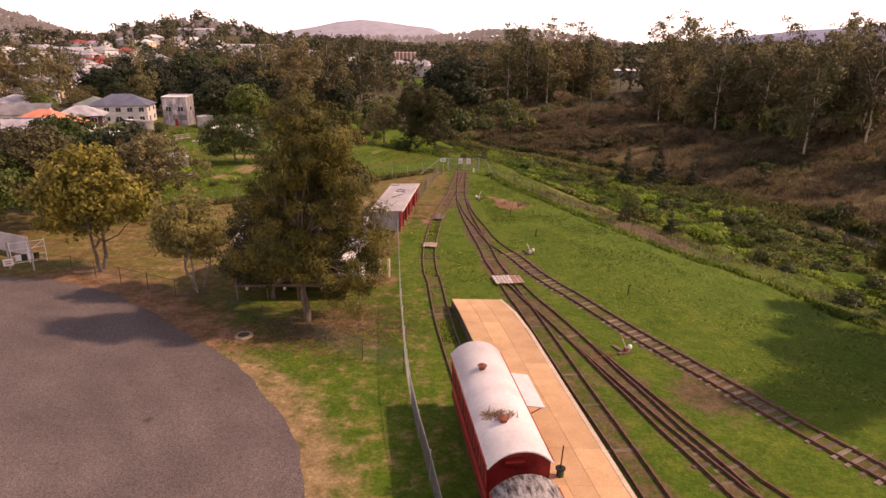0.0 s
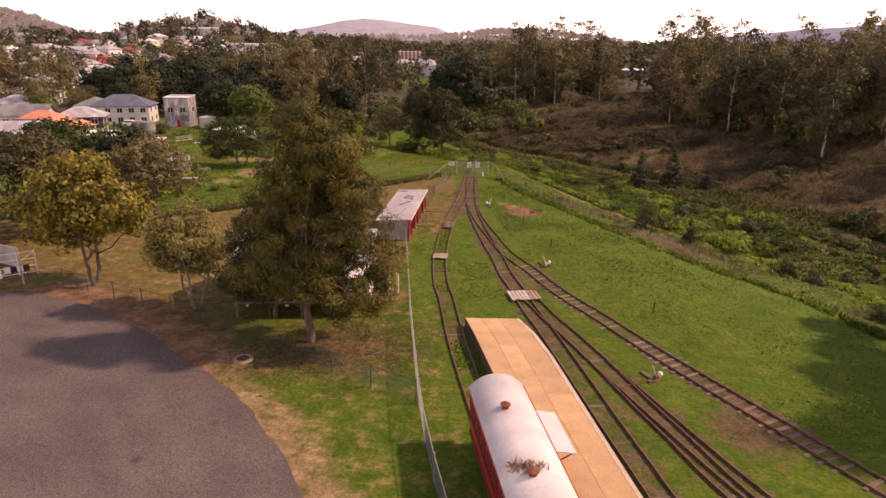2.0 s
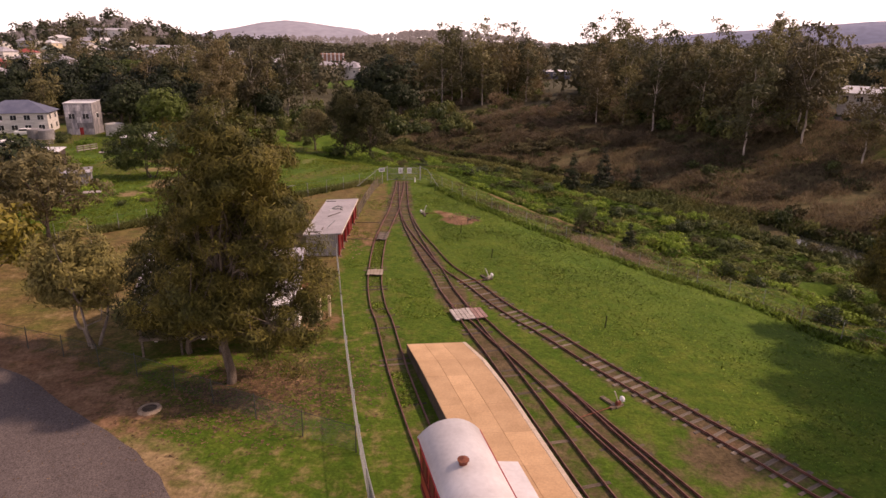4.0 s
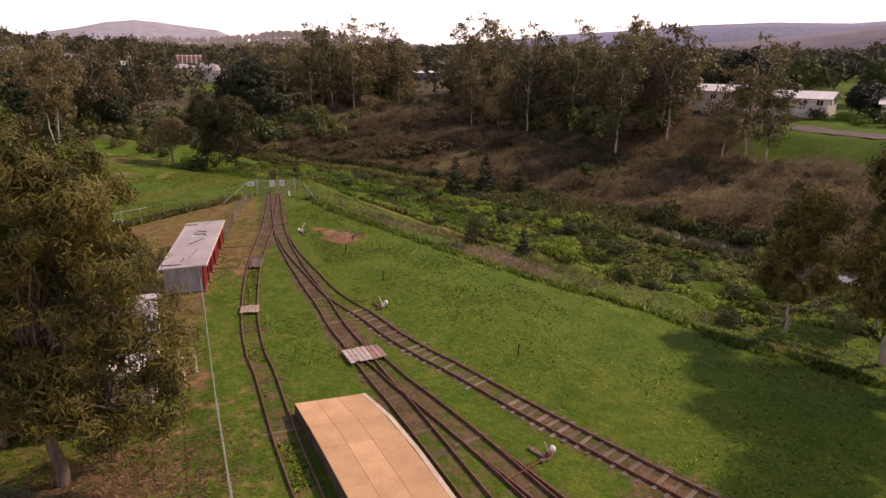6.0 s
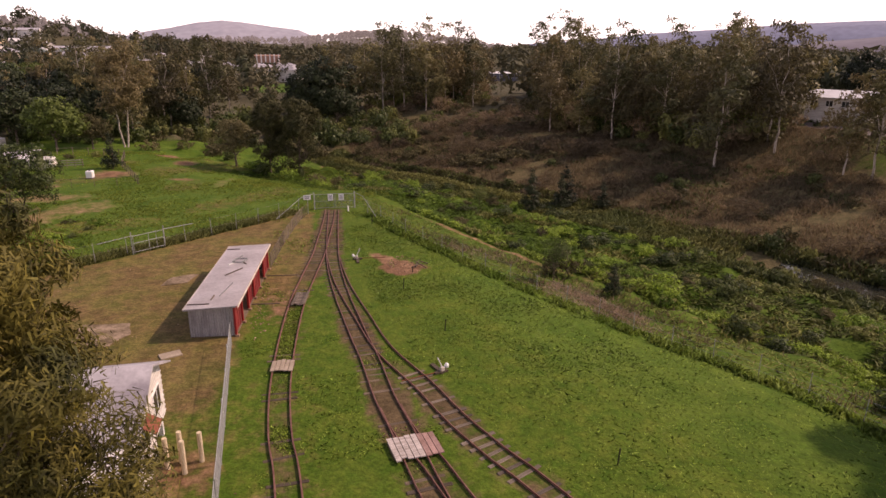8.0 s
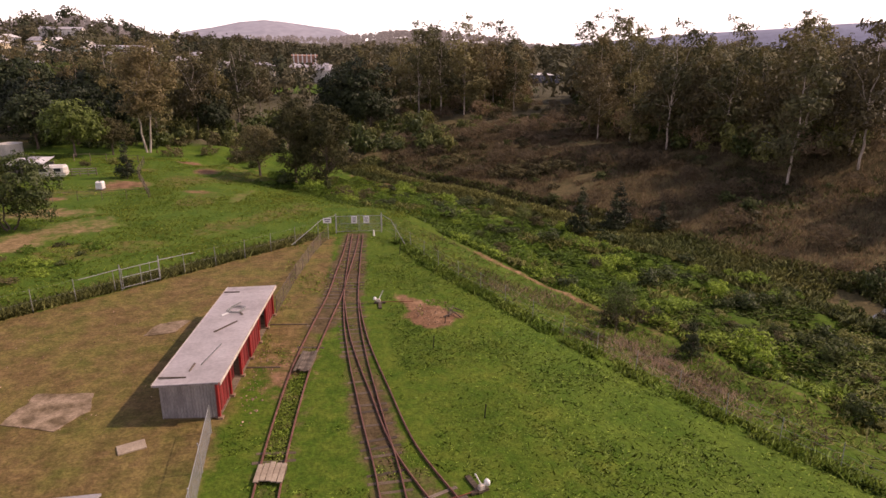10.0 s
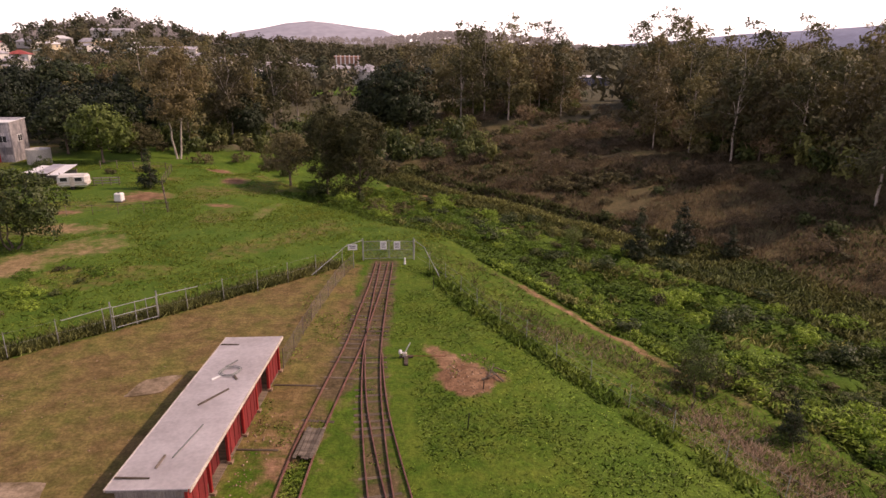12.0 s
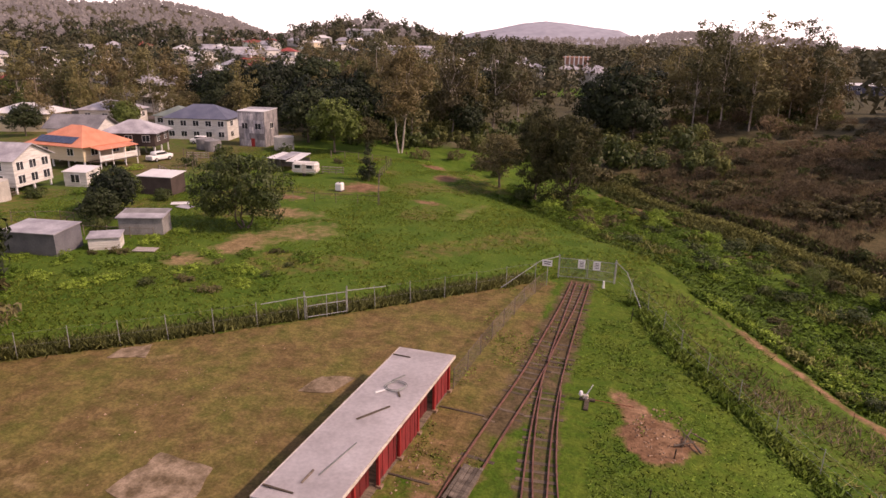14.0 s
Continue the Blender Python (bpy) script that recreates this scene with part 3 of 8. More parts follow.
    track = np.maximum(track, np.interp(d, (0.6, 1.8, 5.2, 7.0), (0, 1, 1, 0)) * sstep(56, 64, s) * sstep(128, 118, s))
    return dict(track=track, worn=worn, dry=dry, woods=woods, lush=lush, dirt=np.clip(dirt, 0, 1), tan=np.clip(tan, 0, 1))


def axis_steps(fine_lo, fine_hi, fine, mid_lo, mid_hi, mid, end_lo, end_hi):
    a = np.arange(fine_lo, fine_hi + 1e-6, fine)
    b = np.r_[np.arange(mid_lo, fine_lo - 1e-6, mid), a, np.arange(fine_hi + mid, mid_hi + 1e-6, mid)]
    lo = b[0] - np.cumsum(mid * 1.22 ** np.arange(1, 40))
    hi = b[-1] + np.cumsum(mid * 1.22 ** np.arange(1, 40))
    return np.r_[lo[lo > end_lo][::-1], b, hi[hi < end_hi]]


def build_ground():
    xs = axis_steps(-42, 44, 0.6, -120, 130, 2.0, -4500, 4500)
    ys = axis_steps(-50, 118, 0.6, -70, 240, 2.0, -2500, 4700)
    X, Y = np.meshgrid(xs, ys)
    Z = height(X, Y)
    n, k = len(xs), len(ys)
    idx = np.arange(n * k).reshape(k, n)
    faces = np.stack([idx[:-1, :-1], idx[:-1, 1:], idx[1:, 1:], idx[1:, :-1]], -1).reshape(-1, 4)
    me = np_mesh("ground", np.stack([X, Y, Z], -1).reshape(-1, 3), faces, M_GROUND, smooth=True)
    for name, w in zones(X.ravel(), Y.ravel()).items():
        at = me.attributes.new(name, "FLOAT", "POINT")
        at.data.foreach_set("value", w.astype(np.float32))
    tagged(new("ground", me), "grassy railway yard, weedy creek bank and meadow", "ground", kind="structure")


build_ground()


# ---- road, slabs, water ----
def flat_sheet(name, pts, z, material, label, category):
    bm = bmesh.new()
    bm.faces.new([bm.verts.new((x, y, z)) for x, y in pts])
    bmesh.ops.triangulate(bm, faces=bm.faces)
    ob = part(name, bm, material, None)
    return tagged(ob, label, category, kind="structure")


def road_edge():
    k = (vnoise(ROAD[:, 0], ROAD[:, 1], 1.6, 5) - 0.5) * 0.28
    return [(x + a, y + a) for (x, y), a in zip(ROAD, k)] + [(-30, -62), (-70, -60), (-70, -3)]


flat_sheet("road", road_edge(), 0.03, M_ASPHALT, "worn dark asphalt turning area with frayed edges", "road")

M_SLAB_OLD = mat("dirt_covered_concrete", (0.120, 0.082, 0.042), (0.33, 0.24, 0.160), scale=1.3, fine=9, grain=0.25)
for label, pts in (("cracked old concrete slab in brown turf", [(-17.7, 11.2), (-17.3, 14.3), (-14.2, 14.1), (-13.7, 12.2), (-14.8, 10.4)]),
                   ("cracked old concrete slab beside the shed", [(-13.9, 21.7), (-13.5, 23.8), (-11.4, 24.2), (-11.9, 22.1)]),
                   ("pale broken concrete slab by the fence", [(-27.5, 21.5), (-27.6, 22.9), (-26.1, 24.0), (-25.2, 22.3)])):
    edge = np.array([np.array(p) + (np.array(q) - np.array(p)) * k / 18 for p, q in zip(pts, pts[1:] + pts[:1]) for k in range(18)])
    wob = (vnoise(edge[:, 0], edge[:, 1], 0.7, 9) - 0.5) * 0.22
    slab = part("concrete_slab", prism([(x + a, y - a) for (x, y), a in zip(edge, wob)], -0.1, 0.035), M_SLAB_OLD, None)
    tagged(slab, label, "slab", group="yard slabs")


def build_water():
    vs, fs = [], []
    ss = np.arange(-30, 23, 2.0)
    for i, s in enumerate(ss):
        d0 = 5 * math.sin(math.pi * min(max(s / 110, 0), 1))
        w = 2.4 + 2.2 * float(vnoise(s, 0, 7, 8))
        for e in (-w, w):
            d = d0 + e
            vs.append((60 - s * 0.497 + d * 0.868, 12 + s * 0.868 + d * 0.497, -5.55))
        if i:
            fs.append((2 * i - 2, 2 * i - 1, 2 * i + 1, 2 * i))
    tagged(new("water", np_mesh("water", vs, fs, M_WATER)), "still dark creek water between weeds", "water", kind="structure")


build_water()

# ---- tracks ----
RAIL_PROFILE = [(-0.045, 0.0), (0.045, 0.0), (0.045, 0.015), (0.010, 0.025), (0.010, 0.078), (0.029, 0.082), (0.029, 0.112), (-0.029, 0.112), (-0.029, 0.082), (-0.010, 0.078), (-0.010, 0.025), (-0.045, 0.015)]


def offset_line(line, off):
    t = np.gradient(line, axis=0)
    t /= np.linalg.norm(t, axis=1)[:, None]
    return line + off * np.stack([t[:, 1], -t[:, 0]], 1), t


def land(x, y):
    return np.maximum(height(x, y), -0.6)


def rail_mesh(line, lift=0.035):
    k = len(RAIL_PROFILE)
    t = np.gradient(line, axis=0)
    t /= np.linalg.norm(t, axis=1)[:, None]
    vs, fs = [], []
    zz = land(line[:, 0], line[:, 1]) + lift
    for (x, y), (tx, ty), z in zip(line, t, zz):
        vs += [(x + ty * u, y - tx * u, z + v) for u, v in RAIL_PROFILE]
    for i in range(len(line) - 1):
        for j in range(k):
            a, b = i * k + j, i * k + (j + 1) % k
            fs.append((a, b, b + k, a + k))
    fs += [tuple(range(k))[::-1], tuple(range((len(line) - 1) * k, len(line) * k))]
    return np_mesh("rail", vs, fs, M_RAIL)


def sleeper_mesh(material):
    bm = boxed(0, 0, 0, 2.0, 0.22, 0.12, bevel=0.015)
    me = bpy.data.meshes.new("sleeper")
    bm.to_mesh(me)
    bm.free()
    me.materials.append(material)
    return me


SLEEPER_GREY, SLEEPER_BROWN = sleeper_mesh(M_SLEEPER), sleeper_mesh(M_SLEEPER_DARK)


def track(label, pts, sleeper, proud, rails=(-0.567, 0.567), keep=1.0, limit=(-70, 60), step=0.68, bare=99, lift=0.035):
    """A narrow-gauge track along a centre line, with its rails and sleepers."""
    line = smooth_line(pts, 0.7)
    top = thing("railway_track", Matrix.Identity(4), label, "railway track", group="yard tracks")
    for off in rails:
        tagged(hook(new("rail", rail_mesh(offset_line(line, off)[0], lift)), top), "rusty steel rail")
    rng = random.Random(len(pts) * 7 + int(pts[0][0] * 10))
    ties = smooth_line(pts, step)
    tt = np.gradient(ties, axis=0)
    for (x, y), (tx, ty) in zip(ties, tt):
        if rng.random() > (keep if y < bare else 0.6) or not limit[0] < y < limit[1]:
            continue
        ob = hook(new("sleeper", sleeper), top)
        ob.matrix_basis = pose(x, y, float(land(x, y)) + proud - 0.06 + rng.uniform(-0.03, 0.012), 0, rng.uniform(-0.8, 0.8), math.degrees(math.atan2(ty, tx)) + 90 + rng.uniform(-3, 3)) @ Matrix.Diagonal((rng.uniform(0.9, 1.08), rng.uniform(0.8, 1.1), 1, 1))
    return top


track("overgrown narrow-gauge siding with sunken brown sleepers", LINE_A, SLEEPER_BROWN, 0.020, keep=0.25, bare=17.5)
track("rusty narrow-gauge main line along the platform", LINE_B, SLEEPER_BROWN, 0.026, keep=0.35, bare=-2.5)
track("rusty narrow-gauge track branching past the platform", LINE_C, SLEEPER_BROWN, 0.024, keep=0.25, limit=(-70, -5))
track("rusty turnout track diverging into the yard", LINE_D, SLEEPER_BROWN, 0.026, keep=0.35, limit=(-70, -20))
track("rusty narrow-gauge track on weathered grey sleepers", LINE_E, SLEEPER_GREY, 0.05, keep=0.86, limit=(-70, 4), lift=0.029)


# switch levers: base, weighted lever and rod to the points
def switch_stand(x, y, turn, label, colour):
    st = thing("switch_stand", pose(x, y, ground_z(x, y), 0, 0, turn), label, "switch lever", group="point levers")
    bm = boxed(0, 0, 0.08, 0.9, 0.22, 0.12, bevel=0.01)
    box(bm, 0, 0.5, 0.06, 0.25, 1.3, 0.1)
    part("timber_base", bm, M_SLEEPER_DARK, st)
    part("housing", boxed(0.1, 0, 0.24, 0.3, 0.2, 0.26, bevel=0.03), M_RUST if colour is M_CREAM else M_CREAM, st)
    part("lever_arm", rodded((0.1, 0, 0.3), (-0.25, 0, 1.05), 0.035), colour, st)
    bm = bmesh.new()
    bmesh.ops.create_uvsphere(bm, u_segments=10, v_segments=6, radius=0.17, matrix=pose(0.38, 0, 0.4) @ Matrix.Diagonal((0.8, 1, 1, 1)))
    rod(bm, (0.1, 0, 0.3), (0.38, 0, 0.4), 0.03)
    part("counterweight", bm, M_WHITE, st, "white painted round weight")
    part("throw_rod", rodded((0, 0, 0.12), (-2.6, 0.1, 0.12), 0.025), M_RUST, st)
    return st


switch_stand(10.0, -16.8, 25, "white-weighted point lever with rusty base", M_CREAM)
switch_stand(6.2, 3.4, 20, "white point lever standing in the grass", M_WHITE)
switch_stand(2.3, 26.1, 180, "white point lever standing in the grass", M_WHITE)


# plank crossings
def crossing(name, x, y, turn, boards, length, width, material, label, odd=None):
    c = thing(name, pose(x, y, 0.0, 0, 0, turn), label, "track crossing", group="track crossings")
    rng = random.Random(int(x * 10))
    for i in range(boards):
        u = (i - (boards - 1) / 2) * width
        use = odd if odd and i >= boards - 3 else material
        part("board", boxed(u, rng.uniform(-0.08, 0.08), 0.185 + rng.uniform(-0.01, 0.01), width * 0.9, length * rng.uniform(0.93, 1.04), 0.06, rz=rng.uniform(-1, 1), bevel=0.008), use, c)
    part("bearer", boxed(0, 0, 0.09, boards * width, length * 0.7, 0.12), M_SLEEPER_DARK, c)
    return c


crossing("plank_crossing", 3.62, -3.9, 9, 8, 1.85, 0.30, M_PLANK, "weathered grey and red plank crossing over rails", odd=M_PLANK_RED)
crossing("plank_crossing", -3.2, 5.6, -4, 5, 1.35, 0.27, M_CONCRETE, "short pale plank crossing on the siding")
crossing("plank_crossing", -2.55, 16.6, -7, 5, 2.6, 0.2, M_SLEEPER, "long grey timber boards between the rails")

# sunk timber edging from the shed to the siding
for x0, x1, y in ((-5.6, -2.95, 22.7), (-6.2, -4.05, 16.3)):
    e = part("timber_edging", boxed(0, 0, 0.0, x1 - x0, 0.13, 0.1, bevel=0.015), M_SLEEPER_DARK, None)
    e.matrix_basis = pose((x0 + x1) / 2, y, 0, 0, 0, -4)
    tagged(e, "dark sunken timber edging across bare earth", "timber", group="timber edging")

# small metal stakes in the field
for x, y, h in ((12.8, -6.75, 0.95), (7.5, 9.3, 0.9), (5.6, 17.8, 1.0), (4.5, 38.5, 1.2), (6.9, 22.0, 0.6)):
    st = part("stake", rod(boxed(0, 0, h / 2, 0.05, 0.05, h), (0, 0, h - 0.02), (0, 0, h), 0.045), M_BLACK, None)
    st.matrix_basis = pose(x, y, ground_z(x, y) - 0.05, 2, 3, 20)
    tagged(st, "thin dark metal stake standing in the grass", "stake", group="field stakes")

# ---- platform ----
def build_platform():
    pl = thing("platform", Matrix.Identity(4), "raised railway platform with sun-bleached tan concrete slabs", "platform")

    def left(y):
        return -1.0 + 0.183 * (-9.6 - y)

    def right(y):
        return float(np.interp(y, (-60, -31.5, -22.7, -15.6, -12.1, -9.3), (11.4, 6.65, 5.25, 4.15, 3.4, 2.6)))

    def deck(y):
        return 0.62 + 0.25 * min(max((-9.4 - y) / 3.2, 0), 1)

    ys = [-9.5, -12.2, -14.2]
    while ys[-1] > -58:
        ys.append(ys[-1] - (2.6 if len(ys) % 3 else 3.1))
    rng = random.Random(4)
    for a, b in zip(ys, ys[1:]):
        for c0, c1 in ((0.0, 0.30), (0.30, 0.60), (0.60, 0.955)):
            bm = bmesh.new()
            quad = []
            for y, c in ((a, c0), (a, c1), (b, c1), (b, c0)):
                y2 = y + (-0.003 if y == a else 0.003)
                x = left(y2) + (right(y2) - left(y2)) * c + (0.008 if c == c0 else -0.008)
                quad.append((x, y2, deck(y2) + rng.uniform(-0.004, 0.004)))
            hi = [bm.verts.new(p) for p in quad]
            lo = [bm.verts.new((p[0], p[1], p[2] - 0.08)) for p in quad]
            bm.faces.new(hi)
            for i in range(4):
                bm.faces.new((hi[i], lo[i], lo[(i + 1) % 4], hi[(i + 1) % 4]))
            bmesh.ops.recalc_face_normals(bm, faces=bm.faces)
            part("deck_slab", bm, M_SLAB, pl)
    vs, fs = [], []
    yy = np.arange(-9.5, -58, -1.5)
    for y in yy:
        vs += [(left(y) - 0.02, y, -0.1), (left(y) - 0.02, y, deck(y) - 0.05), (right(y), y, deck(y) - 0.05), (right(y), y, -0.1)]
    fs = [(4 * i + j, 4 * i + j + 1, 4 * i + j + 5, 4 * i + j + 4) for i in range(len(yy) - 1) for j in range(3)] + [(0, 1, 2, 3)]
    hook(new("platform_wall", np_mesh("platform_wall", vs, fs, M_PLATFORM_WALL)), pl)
    vs = []
    for y in yy:
        w = 0.045 * (right(y) - left(y)) + 0.03
        vs += [(right(y) - w + 0.03, y, deck(y) + 0.012), (right(y) + 0.05, y, deck(y) + 0.012), (right(y) + 0.05, y, deck(y) - 0.12)]
    fs = [(3 * i + j, 3 * i + j + 1, 3 * i + j + 4, 3 * i + j + 3) for i in range(len(yy) - 1) for j in range(2)]
    tagged(hook(new("edge_coping", np_mesh("edge_coping", vs, fs, M_SLAB_EDGE)), pl), "pale coping along the edge")


build_platform()


# ---- carriages ----
def carriage(m, length, roof_mat, label, vents=True, awning=True, wide=2.6):
    """A short red timber coach with a barrel roof."""
    c = thing("railway_carriage", m, label, "railway carriage", group="coaches at the platform")
    hw, z0, z1 = wide / 2, 0.95, 2.98
    bm = boxed(0, length / 2, (z0 + z1) / 2, wide - 0.1, length - 0.1, z1 - z0)
    part("body", bm, M_RED, c)
    bm = bmesh.new()
    prof = [(-hw - 0.04 + (wide + 0.08) * i / 12, z1 + 0.68 * (1 - abs(2 * i / 12 - 1) ** 2.3)) for i in range(13)]
    rows = []
    for y in (-0.28, length + 0.28):
        rows.append([bm.verts.new((x, y, z)) for x, z in prof] + [bm.verts.new((x * 0.985, y, z - 0.06)) for x, z in prof[::-1]])
    k = len(rows[0])
    for i in range(k):
        bm.faces.new((rows[0][i], rows[0][(i + 1) % k], rows[1][(i + 1) % k], rows[1][i]))
    bm.faces.new(rows[0]), bm.faces.new(rows[1])
    bmesh.ops.recalc_face_normals(bm, faces=bm.faces)
    for f in bm.faces:
        f.smooth = len(f.verts) == 4
    part("roof", bm, roof_mat, c)
    for y in (0.04, length - 0.04):
        bm = bmesh.new()
        vs = [bm.verts.new((x * 0.97, y, z - 0.07)) for x, z in prof] + [bm.verts.new((hw - 0.06, y, z0)), bm.verts.new((-hw + 0.06, y, z0))]
        bm.faces.new(vs)
        bmesh.ops.solidify(bm, geom=bm.faces, thickness=0.05)
        part("end_wall", bm, M_RED, c)
    for side in (-1, 1):
        n = int(length / 1.25)
        for i in range(n):
            y = 0.9 + i * (length - 1.8) / (n - 1)
            w = part("window", boxed(side * (hw - 0.045), y, 2.25, 0.04, 0.62, 0.72, bevel=0.01), M_RED_DARK, c, "shuttered dark red window")
            part("window_frame", box(box(boxed(side * (hw - 0.035), y - 0.36, 2.25, 0.05, 0.06, 0.84), side * (hw - 0.035), y + 0.36, 2.25, 0.05, 0.06, 0.84), side * (hw - 0.035), y, 2.64, 0.05, 0.72, 0.06), M_RED_DARK, c)
        part("side_sill", boxed(side * (hw - 0.04), length / 2, 0.86, 0.06, length - 0.2, 0.26), M_RED_DARK, c)
        part("waist_rail", boxed(side * (hw - 0.03), length / 2, 1.72, 0.05, length - 0.15, 0.07), M_RED_DARK, c)
        part("gutter", boxed(side * (hw + 0.03), length / 2, z1 + 0.0, 0.06, length + 0.3, 0.06), M_RED, c)
    part("underframe", boxed(0, length / 2, 0.84, wide - 0.5, length - 0.3, 0.2), M_BLACK, c)
    for y in (1.6, 3.2, length - 3.2, length - 1.6):
        ws = part("wheelset", rodded((-0.62, y, 0.56), (0.62, y, 0.56), 0.06), M_BLACK, c)
        for x in (-0.57, 0.57):
            part("wheel", rodded((x - 0.06, y, 0.56), (x + 0.06, y, 0.56), 0.36, sides=18), M_RAIL, ws)
    part("buffer_beam", box(boxed(0, 0, 0.95, wide - 0.5, 0.14, 0.24), 0, length, 0.95, wide - 0.5, 0.14, 0.24), M_BLACK, c)
    part("end_board", boxed(0.55, length + 0.12, 3.06, 0.9, 0.06, 0.5), M_RED, c)
    part("end_step", boxed(-0.2, -0.1, 3.1, 0.75, 0.2, 0.06), M_RED, c)
    if vents:
        for y in (length * 0.20, length * 0.70):
            v = part("roof_vent", rodded((-0.22, y, 3.6), (-0.22, y, 3.78), 0.16, sides=12), M_RUST, c)
            part("vent_cap", rod(rodded((-0.22, y, 3.80), (-0.22, y, 3.84), 0.23, sides=12), (-0.22, y, 3.84), (-0.22, y, 3.93), 0.21, sides=12, r2=0.03), M_RUST, v)
    if awning:
        a = part("awning", boxed(hw + 0.5, length * 0.55 + 0.75, 2.72, 1.05, 3.1, 0.05, ry=11), M_ROOF_WHITE, c, "white lean-to awning over the door")
        for y in (length * 0.55 - 0.7, length * 0.55 + 2.2):
            part("awning_bracket", rodded((hw - 0.02, y, 2.1), (hw + 0.9, y, 2.6), 0.03), M_RED, c)
    part("handrail", rod(rod(rodded((hw + 0.12, length * 0.40, 1.15), (hw + 0.12, length * 0.40, 2.1), 0.03), (hw + 0.12, length * 0.16, 1.15), (hw + 0.12, length * 0.16, 2.1), 0.03), (hw + 0.12, length * 0.16, 2.05), (hw + 0.12, length * 0.40, 2.05), 0.03), M_RED, c)
    return c


carriage(pose(1.72, -32.25, 0.05, 0, 0, 8.9), 9.1, M_ROOF_WHITE, "small red timber railway coach with white barrel roof")
carriage(pose(3.66, -44.3, -0.42, 0, 0, 9.5), 10.9, M_TARP, "old red wagon with peeling black and white roof", vents=False, awning=False)


def roof_plant():
    """Weeds growing out of the coach's roof by the near vent."""
    rng = np.random.default_rng(5)
    vs, fs = [], []
    for i in range(260):
        a, r = rng.uniform(0, 2 * math.pi), rng.uniform(0, 1) ** 0.7
        p = np.array([1.32 + 0.85 * r * math.cos(a) - 0.25, -30.0 + 0.42 * r * math.sin(a), 3.62 - 0.12 * r + rng.uniform(0, 0.22)])
        u, v = rng.normal(size=3) * 0.10, rng.normal(size=3) * 0.022
        k = len(vs)
        vs += [tuple(p - u), tuple(p + v), tuple(p + u), tuple(p - v)]
        fs.append((k, k + 1, k + 2, k + 3))
    tagged(new("roof_weeds", np_mesh("roof_weeds", vs, fs, M_PLUME)), "straggly dry weeds growing on the coach roof", "weeds", kind="stuff")


roof_plant()


def platform_pump():
    p = thing("hand_wheel_stand", pose(3.76, -30.2, 0.87), "dark green hand-wheel stand with tall rod", "hand wheel")
    part("drum", rodded((0, 0, 0), (0, 0, 0.36), 0.16, sides=12), mat("green_paint", (0.03, 0.06, 0.03), (0.06, 0.10, 0.05)), p)
    part("rim", rodded((0, 0, 0.36), (0, 0, 0.41), 0.22, sides=14), M_BLACK, p)
    part("rod", rodded((0, 0, 0.39), (0.08, 0.08, 1.45), 0.03), M_BLACK, p)


platform_pump()


# ---- the long wagon shed ----
def corrugated(bm, x0, x1, y, z0, z1, pitch=0.16, depth=0.035):
    n = int((x1 - x0) / (pitch / 2))
    rows = []
    for i in range(n + 1):
        x = x0 + (x1 - x0) * i / n
        yy = y + (depth if i % 2 else 0)
        rows.append((bm.verts.new((x, yy, z0)), bm.verts.new((x, yy, z1))))
    for a, b in zip(rows, rows[1:]):
        bm.faces.new((a[0], b[0], b[1], a[1]))


SHED = pose(-6.55, 10.75, 0, 0, 0, -3.96) @ Matrix.Diagonal((1, 0.95, 0.89, 1))


